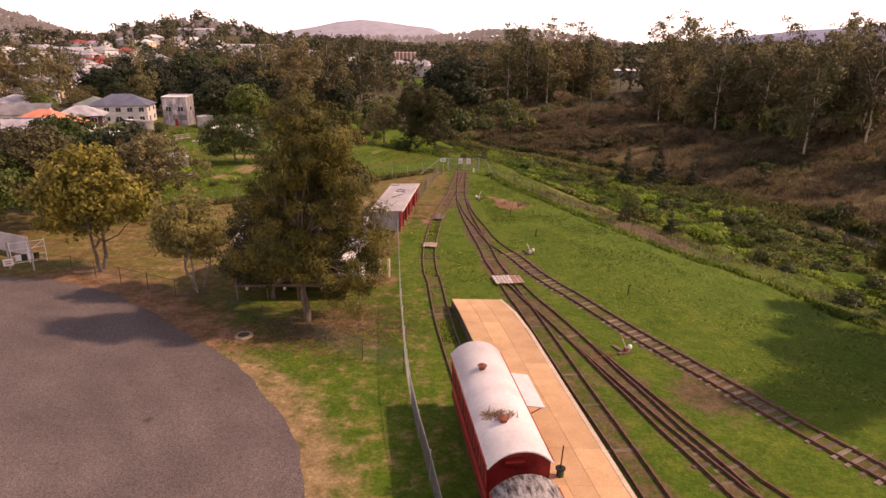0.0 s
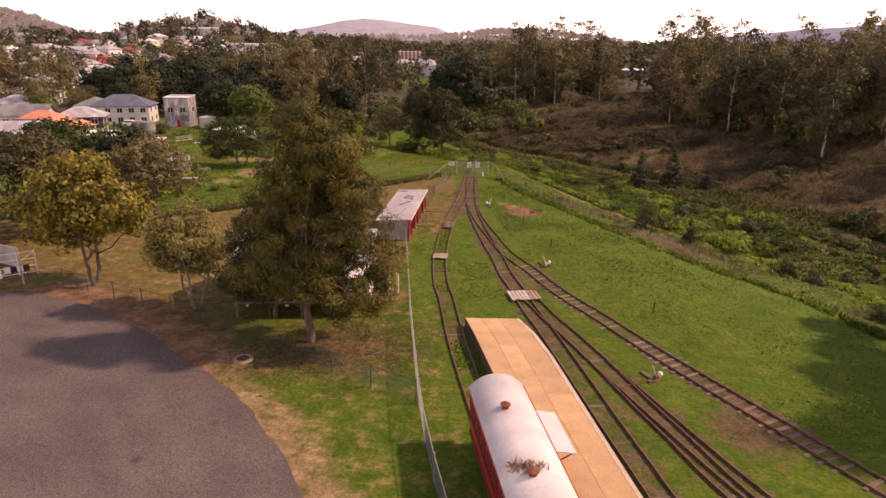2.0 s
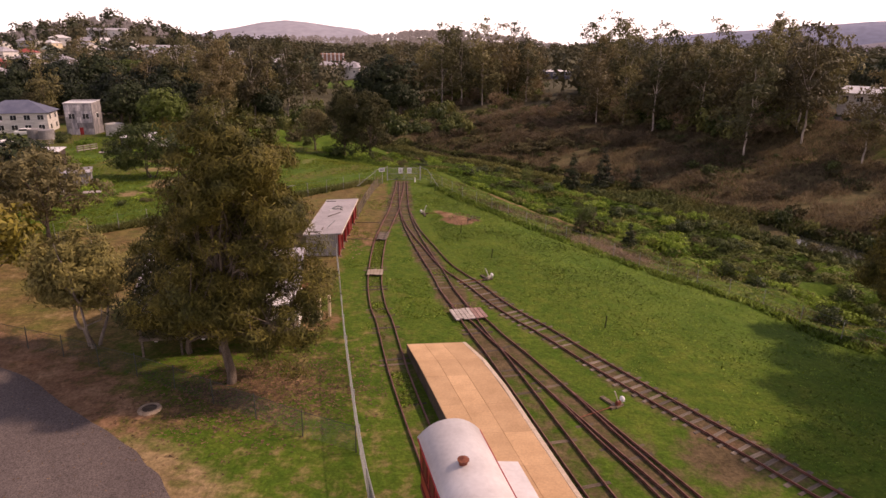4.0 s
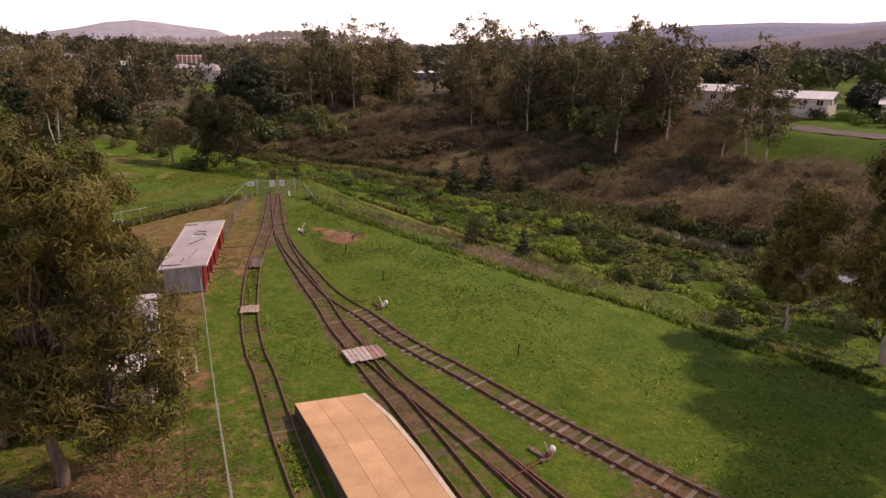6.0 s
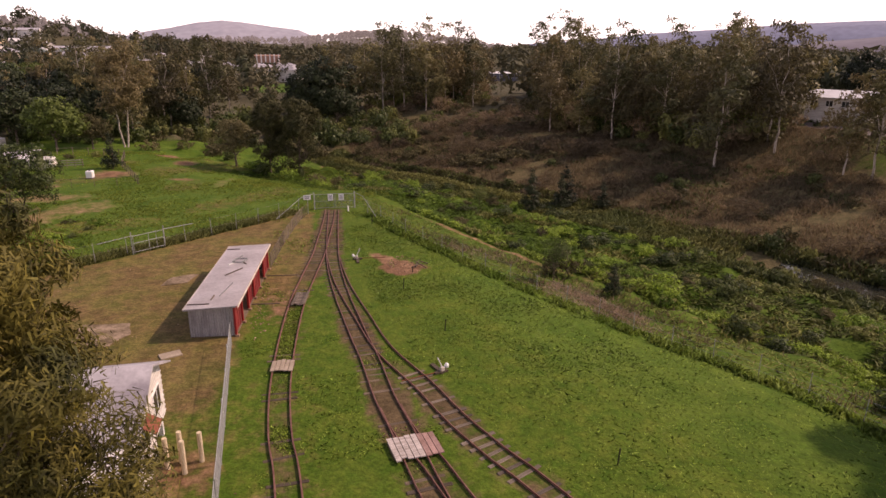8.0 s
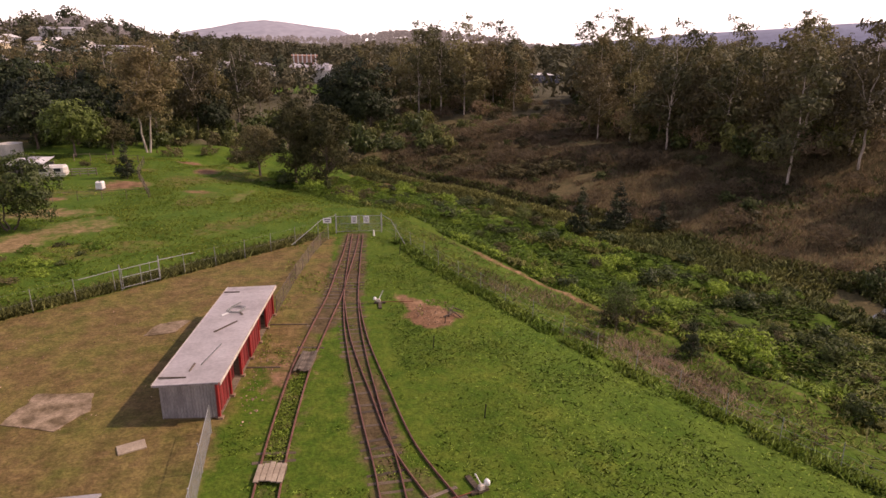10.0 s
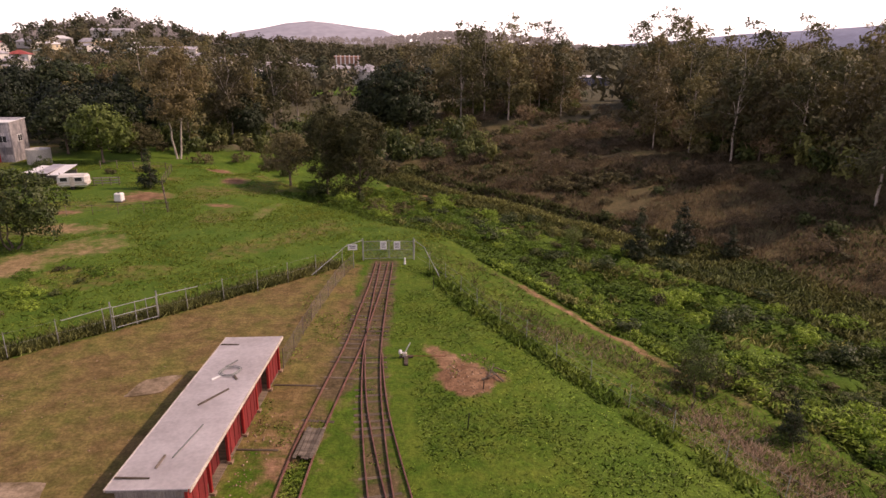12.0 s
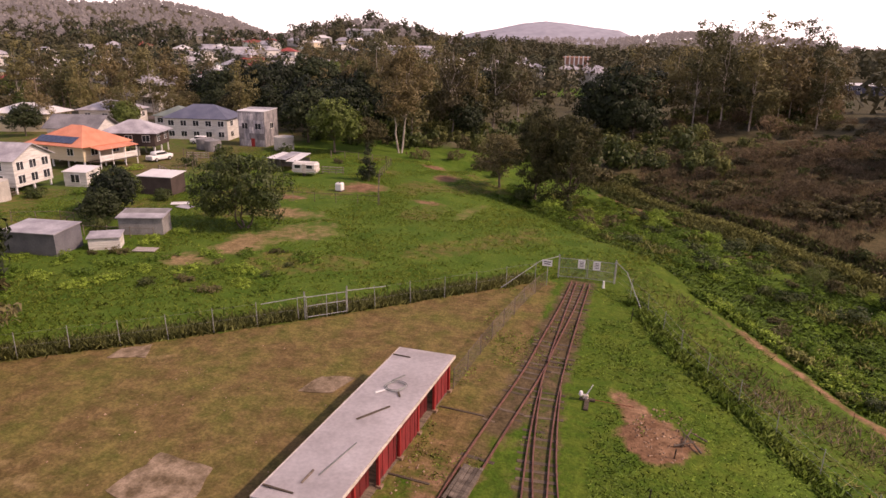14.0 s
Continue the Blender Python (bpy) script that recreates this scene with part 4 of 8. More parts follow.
def long_shed():
    s = thing("storage_shed", SHED, "long low shed, white sheet roof and red timber bays", "shed")
    W, Ln = 2.95, 14.5
    bm = bmesh.new()
    corrugated(bm, -W, -0.02, 0.0, 0.0, 2.33)
    part("end_wall", bm, M_IRON, s, "grey corrugated iron end wall")
    bm = bmesh.new()
    corrugated(bm, -W, -0.02, Ln, 0.0, 2.33)
    part("end_wall", bm, M_IRON, s)
    part("back_wall", boxed(-W, Ln / 2, 1.15, 0.06, Ln, 2.3), M_IRON, s)
    # sheet roof with a slight fall to the back and shallow ribs
    bm = bmesh.new()
    n = 36
    prev = None
    for i in range(n + 1):
        y = -0.28 + (Ln + 0.56) * i / n
        lift = 0.012 if i % 2 else 0.0
        row = (bm.verts.new((-W - 0.25, y, 2.42 + lift)), bm.verts.new((0.28, y, 2.58 + lift)))
        if prev:
            bm.faces.new((prev[0], prev[1], row[1], row[0]))
        prev = row
    bmesh.ops.solidify(bm, geom=bm.faces, thickness=0.04)
    part("roof", bm, M_ROOF_SHED, s, "faded white sheet roof")
    part("fascia", boxed(0.29, Ln / 2, 2.49, 0.05, Ln + 0.56, 0.2), M_CREAM, s, "flaking cream fascia board")
    part("back_fascia", boxed(-W - 0.27, Ln / 2, 2.37, 0.05, Ln + 0.56, 0.14), M_CREAM, s)
    part("gable_trim", boxed(-W / 2, -0.29, 2.44, W + 0.4, 0.05, 0.12, ry=-2.8), M_IRON, s)
    # six bays: posts, boarded doors set at different depths
    bays, bw = 6, Ln / 6
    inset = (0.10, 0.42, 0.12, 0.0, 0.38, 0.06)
    for i in range(bays + 1):
        part("post", boxed(0.0, i * bw, 1.2, 0.14, 0.16, 2.4, bevel=0.01), M_RED, s)
        part("footing", boxed(0.06, i * bw, 0.06, 0.3, 0.3, 0.2, bevel=0.02), M_DIRTY, s, "worn concrete footing")
    for i in range(bays):
        n = 7
        # the two deepest-set bays take the darker red
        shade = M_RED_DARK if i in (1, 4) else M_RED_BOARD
        for j in range(n):
            y = i * bw + 0.12 + (j + 0.5) * (bw - 0.24) / n
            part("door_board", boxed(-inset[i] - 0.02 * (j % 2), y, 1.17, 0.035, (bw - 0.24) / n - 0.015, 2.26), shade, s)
        part("door_rail", boxed(-inset[i] + 0.03, (i + 0.5) * bw, 1.75, 0.03, bw - 0.3, 0.12), M_RED_DARK, s)
    part("top_beam", boxed(-0.02, Ln / 2, 2.34, 0.12, Ln, 0.14), M_RED_DARK, s)
    part("floor_slab", boxed(-W / 2, Ln / 2, 0.02, W, Ln, 0.08), M_SLEEPER_DARK, s)
    return s


M_DIRTY = mat("stained_footing", (0.2, 0.125, 0.08), (0.3, 0.195, 0.125), scale=3)
long_shed()


def on_shed(x, y):
    """A place on the shed's roof, from distances across and along it."""
    p = SHED @ Vector((x, y, 2.42 + (x + 3.2) * 0.16 / 3.48 + 0.02))
    return p


for x, y, ln, turn, w, lab, mt in ((-1.35, 7.2, 1.9, 35, 0.10, "dark loose batten lying on the shed roof", M_SLEEPER_DARK), (-2.4, 0.45, 1.45, -86, 0.08, "thin dark batten lying on the shed roof", M_SLEEPER_DARK),
                                  (-2.6, 13.6, 1.1, -86, 0.08, "short dark batten on the shed roof", M_SLEEPER_DARK), (-1.9, 9.4, 0.8, 40, 0.11, "short white batten on the shed roof", M_WHITE),
                                  (-1.7, 1.6, 0.9, 5, 0.09, "weathered stick lying on the shed roof", M_SLEEPER), (-0.9, 9.3, 0.45, -30, 0.1, "small dark offcut on the shed roof", M_SLEEPER_DARK),
                                  (-1.1, 3.2, 2.6, 12, 0.04, "thin grey cable lying on the shed roof", M_WIRE), (-1.65, 11.0, 0.9, 30, 0.05, "thin grey strip on the shed roof", M_WIRE)):
    p = on_shed(x, y)
    b = part("batten", boxed(0, 0, 0.03, w, ln, 0.05), mt, None)
    b.matrix_basis = Matrix.Translation(p) @ pose(0, 0, 0, 0, -2.6, -turn)
    tagged(b, lab, "batten", group="debris on the shed roof")


def ring_coil():
    bm = bmesh.new()
    for r, dz in ((0.50, 0), (0.58, 0.02), (0.44, 0.03)):
        prev = None
        for i in range(29):
            a = 2 * math.pi * i / 28
            q = (r * math.cos(a) + 0.03 * math.sin(3 * a), r * math.sin(a), 0.05 + dz)
            if prev:
                rod(bm, prev, q, 0.022, sides=4)
            prev = q
    ob = part("wire_coil", bm, M_WIRE, None)
    ob.matrix_basis = Matrix.Translation(on_shed(-1.4, 10.0)) @ pose(0, 0, 0, 0, -2.6, 0)
    tagged(ob, "coil of old grey wire lying on the roof", "wire coil")


ring_coil()


# ---- fences ----
def fence(pts, bay, high, label, post=0.03, rails=(1.0,), wire=0.13, post_mat=M_GALV, sink=0.0, group="chain-link fences", lean=0.0, thin=0.0, mesh_mat=M_WIRE):
    """Posts at even bays along a plan line, top rail or wires, and a diamond wire mesh hung between."""
    f = thing("wire_fence", Matrix.Identity(4), label, "fence", group=group)
    P = np.array(pts, float)
    s = np.r_[0, np.cumsum(np.linalg.norm(np.diff(P, axis=0), axis=1))]
    n = max(1, round(s[-1] / bay))
    at = [np.array([np.interp(u, s, P[:, 0]), np.interp(u, s, P[:, 1])]) for u in np.linspace(0, s[-1], n + 1)]
    pm = bpy.data.meshes.new("post")
    b = rodded((0, 0, -0.2), (0, 0, high + 0.12), post, sides=6)
    b.to_mesh(pm), b.free()
    pm.materials.append(post_mat)
    L = s[-1] / n
    bm = bmesh.new()
    if wire:
        k = int((L + high) / wire)
        for sgn in (1, -1):
            for i in range(k):
                u0 = i * wire - high
                a0, a1 = max(u0, 0), min(u0 + high, L)
                if a1 - a0 < 0.03:
                    continue
                z0, z1 = a0 - u0, a1 - u0
                x0, x1 = (a0, a1) if sgn > 0 else (L - a0, L - a1)
                t = 0.0038
                vs = [bm.verts.new(q) for q in ((x0, -t, z0 + 0.03), (x1, -t, z1 + 0.03), (x1, t, z1 + 0.034), (x0, t, z0 + 0.034))]
                bm.faces.new(vs)
        wm = bpy.data.meshes.new("wire_mesh")
        bm.to_mesh(wm)
        wm.materials.append(mesh_mat)
    bm.free()
    rng = random.Random(int(s[-1] * 10))
    for i, p in enumerate(at):
        o = hook(new("post", pm), f)
        o.matrix_basis = pose(p[0], p[1], ground_z(*p) - sink, rng.uniform(-2, 2) + lean, rng.uniform(-2, 2), 0)
        if i < n:
            q = at[i + 1]
            za, zb = ground_z(*p) - sink, ground_z(*q) - sink
            turn = math.degrees(math.atan2(q[1] - p[1], q[0] - p[0]))
            tilt = math.degrees(math.atan2(zb - za, L))
            if wire:
                w = hook(new("wire_mesh", wm), f)
                w.matrix_basis = pose(p[0], p[1], za, 0, 0, turn) @ pose(0, 0, 0, 0, -tilt, 0)
            for h in rails:
                part("rail_pipe", rodded((*p, za + high * h), (*q, zb + high * h), thin or (0.022 if h == 1.0 else 0.012), sides=5), post_mat, f)
    return f


fence([(2.4, -52), (-1.6, -30.8), (-2.6, -26.1), (-3.4, -21.7), (-4.0, -16.8), (-5.1, -7.0), (-5.9, 1.5), (-6.7, 9.4)], 3.2, 1.5, "grey chain-link fence along the siding", wire=0.11, thin=0.016)
fence([(-36.5, -2.6), (-33.4, -3.0), (-28.5, -5.4), (-23.1, -7.9), (-15.9, -11.8), (-10.9, -15.2), (-6.1, -18.4), (-3.8, -19.7)], 3.0, 1.4, "sagging green-grey wire fence beside the road", wire=0.12, thin=0.014, post_mat=M_POST_DARK, mesh_mat=M_POST_DARK)
fence([(-42, 12.5), (-33.3, 19.0), (-26.2, 24.4), (-20.9, 28.9), (-16.5, 32.8), (-9.9, 38.6), (-3.7, 44.6)], 2.9, 1.75, "tall galvanised wire fence round the yard", wire=0.0, rails=(1.0, 0.5), thin=0.004, post=0.026)
fence([(-5.4, 24.9), (-4.7, 32.3), (-3.6, 40.5), (-2.6, 44.3)], 2.6, 1.3, "low rusty chain-link fence behind the shed", wire=0.12, mesh_mat=M_SLEEPER, post_mat=M_SLEEPER, thin=0.012)
fence([(3.0, 46.6)] + [tuple(float(v) for v in bank_xy(q, fence_edge(q) + 0.8)) for q in range(52, -22, -6)], 3.1, 1.5, "wire fence half sunk in tall grass", wire=0.0, rails=(1.0, 0.6, 0.3), thin=0.006, post=0.022)


def double_gate():
    g = thing("metal_gate", Matrix.Identity(4), "galvanised double track gate with warning signs", "gate")
    z = 0.0
    a, m, b = (-1.9, 46.5), (0.55, 46.7), (2.95, 46.5)
    for x, y in (a, b):
        part("gate_post", rodded((x, y, -0.2), (x, y, 2.15), 0.06, sides=8), M_GALV, g)
    for p, q in ((a, m), (m, b)):
        leaf = part("gate_frame", rod(rod(rod(rod(rod(bmesh.new(), (*p, 0.15), (*q, 0.15), 0.025), (*p, 1.85), (*q, 1.85), 0.025), (*p, 1.0), (*q, 1.0), 0.02), (p[0] + 0.06, p[1], 0.15), (p[0] + 0.06, p[1], 1.85), 0.025), (q[0] - 0.06, q[1], 0.15), (q[0] - 0.06, q[1], 2.0), 0.025), M_GALV, g)
        bm = bmesh.new()
        n = 18
        for i in range(n):
            for sgn in (1, -1):
                u0, u1 = (i - 6) / 12.0, (i - 6) / 12.0 + 0.62
                c0, c1 = max(u0, 0), min(u1, 1)
                if c1 - c0 < 0.03:
                    continue
                z0, z1 = 0.15 + 1.7 * (c0 - u0) / 0.62, 0.15 + 1.7 * (c1 - u0) / 0.62
                if sgn < 0:
                    c0, c1 = 1 - c0, 1 - c1
                x0, x1 = p[0] + (q[0] - p[0]) * c0, p[0] + (q[0] - p[0]) * c1
                y0, y1 = p[1] + (q[1] - p[1]) * c0, p[1] + (q[1] - p[1]) * c1
                bm.faces.new([bm.verts.new(w) for w in ((x0, y0 - 0.005, z0), (x1, y1 - 0.005, z1), (x1, y1 + 0.005, z1 + 0.014), (x0, y0 + 0.005, z0 + 0.014))])
        part("wire_mesh", bm, M_WIRE, leaf)
    for x, y, zz in ((0.05, 46.62, 1.45), (1.35, 46.58, 1.45)):
        sg = part("warning_sign", boxed(x, y - 0.06, zz, 0.62, 0.02, 0.78, bevel=0.006), M_WHITE, g, "small white warning sign")
        for k in range(4):
            part("text_bar", boxed(x, y - 0.075, zz + 0.22 - 0.14 * k, 0.40 - 0.05 * (k % 2), 0.008, 0.05), M_BLACK, sg)
    # braces to the side fences
    part("brace", rod(rodded((2.95, 46.5, 2.0), (3.9, 44.4, 1.9), 0.03), (3.9, 44.4, 1.9), (5.2, 41.2, 0.1), 0.03), M_GALV, g)
    part("brace", rod(rodded((-1.9, 46.5, 2.0), (-3.3, 44.8, 1.95), 0.03), (-3.3, 44.8, 1.95), (-6.1, 41.8, 0.2), 0.03), M_GALV, g)
    part("sign_post", rodded((-2.6, 44.2, 0), (-2.6, 44.2, 2.2), 0.03), M_GALV, g)
    sg = part("warning_sign", boxed(-2.65, 44.1, 2.05, 0.85, 0.02, 0.55), M_WHITE, g, "small white warning sign")
    part("text_bar", box(boxed(-2.65, 44.085, 2.15, 0.6, 0.008, 0.08), -2.65, 44.085, 1.97, 0.5, 0.008, 0.08), M_BLACK, sg)


double_gate()


def yard_gate():
    g = thing("pipe_gate", pose(-18.4, 31.0, 0, 0, 0, 42), "galvanised pipe gate in the yard fence", "gate")
    bm = bmesh.new()
    for z in (0.25, 1.1, 1.8):
        rod(bm, (0, -0.12, z), (3.0, -0.12, z), 0.03)
    for x in (0, 1.5, 3.0):
        rod(bm, (x, -0.12, 0.1), (x, -0.12, 1.85), 0.03)
    part("gate_frame", bm, M_GALV, g)
    for x in (-0.1, 3.1):
        part("gate_post", rodded((x, 0, -0.1), (x, 0, 2.2), 0.05), M_GALV, g)
    part("top_pipe", rod(rodded((-3.2, -0.05, 1.75), (0, -0.05, 1.85), 0.03), (3.1, -0.05, 1.85), (6.2, -0.05, 1.75), 0.03), M_GALV, g)


yard_gate()

cone = part("track_marker", rod(rodded((0, 0, 0), (0, 0, 0.5), 0.12, sides=10, r2=0.07), (0, 0, 0.5), (0, 0, 0.62), 0.08, sides=10), M_WHITE, None)
cone.matrix_basis = pose(2.1, 45.2, 0)
tagged(cone, "small white marker block beside the gate", "marker")


def manhole():
    m = thing("manhole", pose(-14.85, -15.05, 0.0), "round manhole with pale concrete collar", "manhole")
    bm = bmesh.new()
    bmesh.ops.create_cone(bm, cap_ends=False, segments=24, radius1=0.62, radius2=0.55, depth=0.1, matrix=pose(0, 0, 0.06))
    top, inner = [], []
    for i in range(24):
        a = 2 * math.pi * i / 24
        top.append(bm.verts.new((0.56 * math.cos(a), 0.56 * math.sin(a), 0.112)))
        inner.append(bm.verts.new((0.38 * math.cos(a), 0.38 * math.sin(a), 0.112)))
    for i in range(24):
        j = (i + 1) % 24
        bm.faces.new((top[i], top[j], inner[j], inner[i]))
    part("collar", bm, mat("stained_collar", (0.25, 0.18, 0.125), (0.36, 0.27, 0.19), scale=2.0, fine=14, grain=0.25, bump=0.15), m)
    part("lid", rodded((0, 0, 0.0), (0, 0, 0.08), 0.4, sides=24), M_SLEEPER_DARK, m)


manhole()


# ---- trees ----
def tube(vs, fs, pts, radii, sides=6):
    """A tapering limb through the points."""
    base = len(vs)
    P = [Vector(p) for p in pts]
    for i, (p, r) in enumerate(zip(P, radii)):
        d = (P[min(i + 1, len(P) - 1)] - P[max(i - 1, 0)]).normalized()
        a = d.cross(Vector((0.31, 0.95, 0.07))).normalized()
        b = d.cross(a)
        for k in range(sides):
            t = 2 * math.pi * k / sides
            q = p + a * (r * math.cos(t)) + b * (r * math.sin(t))
            vs.append((q.x, q.y, q.z))
    for i in range(len(P) - 1):
        for k in range(sides):
            j = (k + 1) % sides
            fs.append((base + i * sides + k, base + i * sides + j, base + (i + 1) * sides + j, base + (i + 1) * sides + k))


def limb(rng, a, b, r0, r1, wob, n=5):
    a, b = np.array(a, float), np.array(b, float)
    pts = [a + (b - a) * t + rng.normal(size=3) * wob * math.sin(math.pi * t) + np.array([0, 0, 0.12 * np.linalg.norm(b - a) * math.sin(math.pi * t) * 0.5]) for t in np.linspace(0, 1, n)]
    return [tuple(p) for p in pts], list(np.linspace(r0, r1, n))


def leaf_mesh(name, centres, size, slim, material, rng, droop=0.0, out=None, loose=0.55):
    """Small leaf sprays, one pointed blade each; they lie over the clump they belong to, facing outwards."""
    n = len(centres)
    if out is None:
        out = rng.normal(size=(n, 3))
    g = out + rng.normal(size=(n, 3)) * loose
    g /= np.linalg.norm(g, axis=1)[:, None] + 1e-9
    u = rng.normal(size=(n, 3))
    u[:, 2] -= droop * 1.6
    u -= g * (u * g).sum(1)[:, None]
    u /= np.linalg.norm(u, axis=1)[:, None] + 1e-9
    v = np.cross(g, u)
    k = size * rng.uniform(0.6, 1.4, size=(n, 1))
    u, v = u * k / 2, v * k * slim / 2
    vs = np.stack([centres - u - v, centres + u, centres - u + v], 1)[:, ::-1].reshape(-1, 3)
    fs = np.arange(3 * n).reshape(n, 3)
    return np_mesh(name, vs, fs, material)


def crown_points(rng, lobes, clumps, per, spread, shell=0.55):
    """Leaf places over rounded clumps in the outer part of a set of ellipsoid lobes, and which way each one faces."""
    vol = np.array([l[3] * l[4] * l[5] for l in lobes]) ** (2 / 3)
    pick = rng.choice(len(lobes), size=clumps, p=vol / vol.sum())
    L = np.array(lobes, float)[pick]
    d = rng.normal(size=(clumps, 3))
    d /= np.linalg.norm(d, axis=1)[:, None]
    r = shell + (1.0 - shell) * rng.uniform(size=(clumps, 1)) ** 0.7
    c = L[:, :3] + d * L[:, 3:] * r
    k = rng.integers(int(per * 0.5), int(per * 1.5), size=clumps)
    away = np.repeat(d, k, axis=0)
    e = rng.normal(size=(k.sum(), 3)) + away * 0.5 + np.array([0, 0, 0.3])
    e /= np.linalg.norm(e, axis=1)[:, None]
    big = np.repeat(rng.uniform(0.7, 1.4, size=(clumps, 1)), k, axis=0)
    off = e * big * spread * rng.uniform(0.7, 1.75, size=(k.sum(), 1)) * np.array([1, 1, 0.7])
    return np.repeat(c, k, axis=0) + off, e + away * 0.5 + np.array([0, 0, 0.15]), c


def tree_meshes(seed, high, lobes, stem, clumps, per, spread, size, slim, leaf, bark, droop=0.2, limbs=10, trunks=1, shell=0.5, lean=(0, 0), radius=0.25, twigs=30, loose=0.55):
    rng = np.random.default_rng(seed)
    pts, face, cs = crown_points(rng, lobes, clumps, per, spread, shell)
    up = pts[:, 2] > 0.15
    crown = leaf_mesh("crown", pts[up], size, slim, leaf, rng, droop, face[up], loose)
    vs, fs = [], []
    tops = []
    for k in range(trunks):
        a = 2 * math.pi * k / max(trunks, 1) + seed
        foot = (0.25 * math.cos(a) * (trunks > 1), 0.25 * math.sin(a) * (trunks > 1), -0.3)
        tip = (lean[0] + (trunks > 1) * 1.1 * math.cos(a), lean[1] + (trunks > 1) * 1.1 * math.sin(a), stem)
        p, r = limb(rng, foot, tip, radius, radius * 0.62, 0.12)
        tube(vs, fs, p, r, 8)
        top = (tip[0] + rng.normal() * 0.5, tip[1] + rng.normal() * 0.5, high * 0.86)
        p2, r2 = limb(rng, tip, top, radius * 0.62, radius * 0.12, 0.25, 6)
        tube(vs, fs, p2, r2, 6)
        tops.append((p[-1], p2))
    order = rng.permutation(len(cs))
    for i in range(min(limbs, len(cs))):
        c = cs[order[i]]
        tip, way = tops[i % trunks]
        t = np.clip((c[2] - stem) / max(high - stem, 0.1) * 0.55, 0, 0.8)
        a = np.array(way[int(t * (len(way) - 1))])
        p, r = limb(rng, a, c * 0.92 + a * 0.08, radius * 0.36, radius * 0.07, 0.3, 5)
        tube(vs, fs, p, r, 5)
        for j in range(max(0, twigs // max(limbs, 1))):
            e = np.array(p[2 + j % 3])
            q = cs[order[(i * 7 + j * 3 + 11) % len(cs)]]
            q = e + (q - e) / (np.linalg.norm(q - e) + 1e-6) * min(np.linalg.norm(q - e), high * 0.14)
            tube(vs, fs, [tuple(e), tuple((e + q) / 2 + rng.normal(size=3) * 0.12), tuple(q)], [radius * 0.14, radius * 0.09, radius * 0.03], 4)
    return np_mesh("trunk", vs, fs, bark, smooth=True), crown


def many_lobes(seed, n, wide, z0, z1, r0, r1, top=0.55):
    """Small overlapping leaf masses filling an egg-shaped crown."""
    r = random.Random(seed)
    out = []
    for i in range(n):
        t = (i + r.random()) / n
        z = z0 + (z1 - z0) * t
        span = wide * math.sin(math.pi * min(max(0.12 + 0.80 * (1 - (1 - t) ** (1 / (2 * top))), 0.05), 0.97)) ** 0.8
        a = r.uniform(0, 2 * math.pi)
        q = span * r.uniform(0.25, 0.85)
        k = r.uniform(r0, r1)
        out.append((q * math.cos(a), q * math.sin(a), z, k, k, k * r.uniform(0.65, 0.95)))
    return out


def tree(name, m, meshes, label, group=""):
    t = thing(name, m, label, "tree", group)
    hook(new("trunk", meshes[0]), t)
    hook(new("crown", meshes[1]), t)
    return t


def plant(meshes, x, y, turn, scale, name="tree", label="", group="", dz=0.0):
    z = ground_z(x, y) + dz
    return tree(name, pose(x, y, z, 0, 0, turn) @ Matrix.Diagonal((scale, scale, scale, 1)), meshes, label, group)


# the big she-oak over the old building, with its lower dark neighbour
SHE_OAK_LOBES = [(x + 0.95, y - 0.1, z, a, b, c) for x, y, z, a, b, c in many_lobes(301, 44, 3.3, 4.2, 14.0, 0.8, 1.6, 0.42)] + [
    (0.4, 0, 14.6, 0.9, 0.9, 1.1), (3.5, -0.5, 9.6, 1.5, 1.5, 1.2), (4.2, 0.0, 7.4, 1.5, 1.5, 1.1), (4.9, -0.5, 5.8, 1.4, 1.4, 1.0), (4.2, -1.3, 4.2, 1.5, 1.5, 1.0),
    (3.4, -1.9, 2.7, 1.3, 1.3, 1.0), (1.6, -2.2, 3.8, 1.2, 1.2, 1.0), (2.4, 0.8, 11.8, 1.2, 1.2, 1.2), (-1.6, -1.6, 5.4, 1.4, 1.4, 1.3), (-2.0, -0.6, 4.4, 1.3, 1.3, 1.0),
    (-0.6, -2.2, 4.4, 1.2, 1.2, 1.0), (3.4, 1.2, 3.6, 1.2, 1.2, 1.0), (-1.9, 0.3, 7.0, 1.4, 1.4, 1.5), (3.6, -1.8, 10.4, 1.2, 1.2, 0.9), (2.8, -1.2, 12.8, 1.1, 1.1, 0.9), (-3.2, -1.0, 5.2, 1.2, 1.2, 1.0), (-3.2, -0.4, 8.8, 1.2, 1.2, 1.1),
    (-1.1, 0.2, 13.9, 0.9, 0.9, 0.8), (0.9, -0.3, 14.3, 1.0, 1.0, 0.8), (2.3, 0.2, 13.9, 0.9, 0.9, 0.8), (-1.7, -0.3, 12.5, 1.0, 1.0, 0.9), (3.1, 0.1, 12.6, 1.1, 1.1, 0.9), (-2.0, 0.4, 11.0, 1.0, 1.0, 1.0), (3.6, 0.3, 11.2, 1.1, 1.1, 1.0), (0.6, -1.6, 12.8, 1.0, 1.0, 0.9)]
SHE_OAK = tree_meshes(3, 15.8, SHE_OAK_LOBES, 3.0, 560, 170, 0.48, 0.35, 0.17, M_LEAF_CASU, M_BARK, loose=0.42, droop=0.5, limbs=60, radius=0.30, shell=0.45, twigs=240)
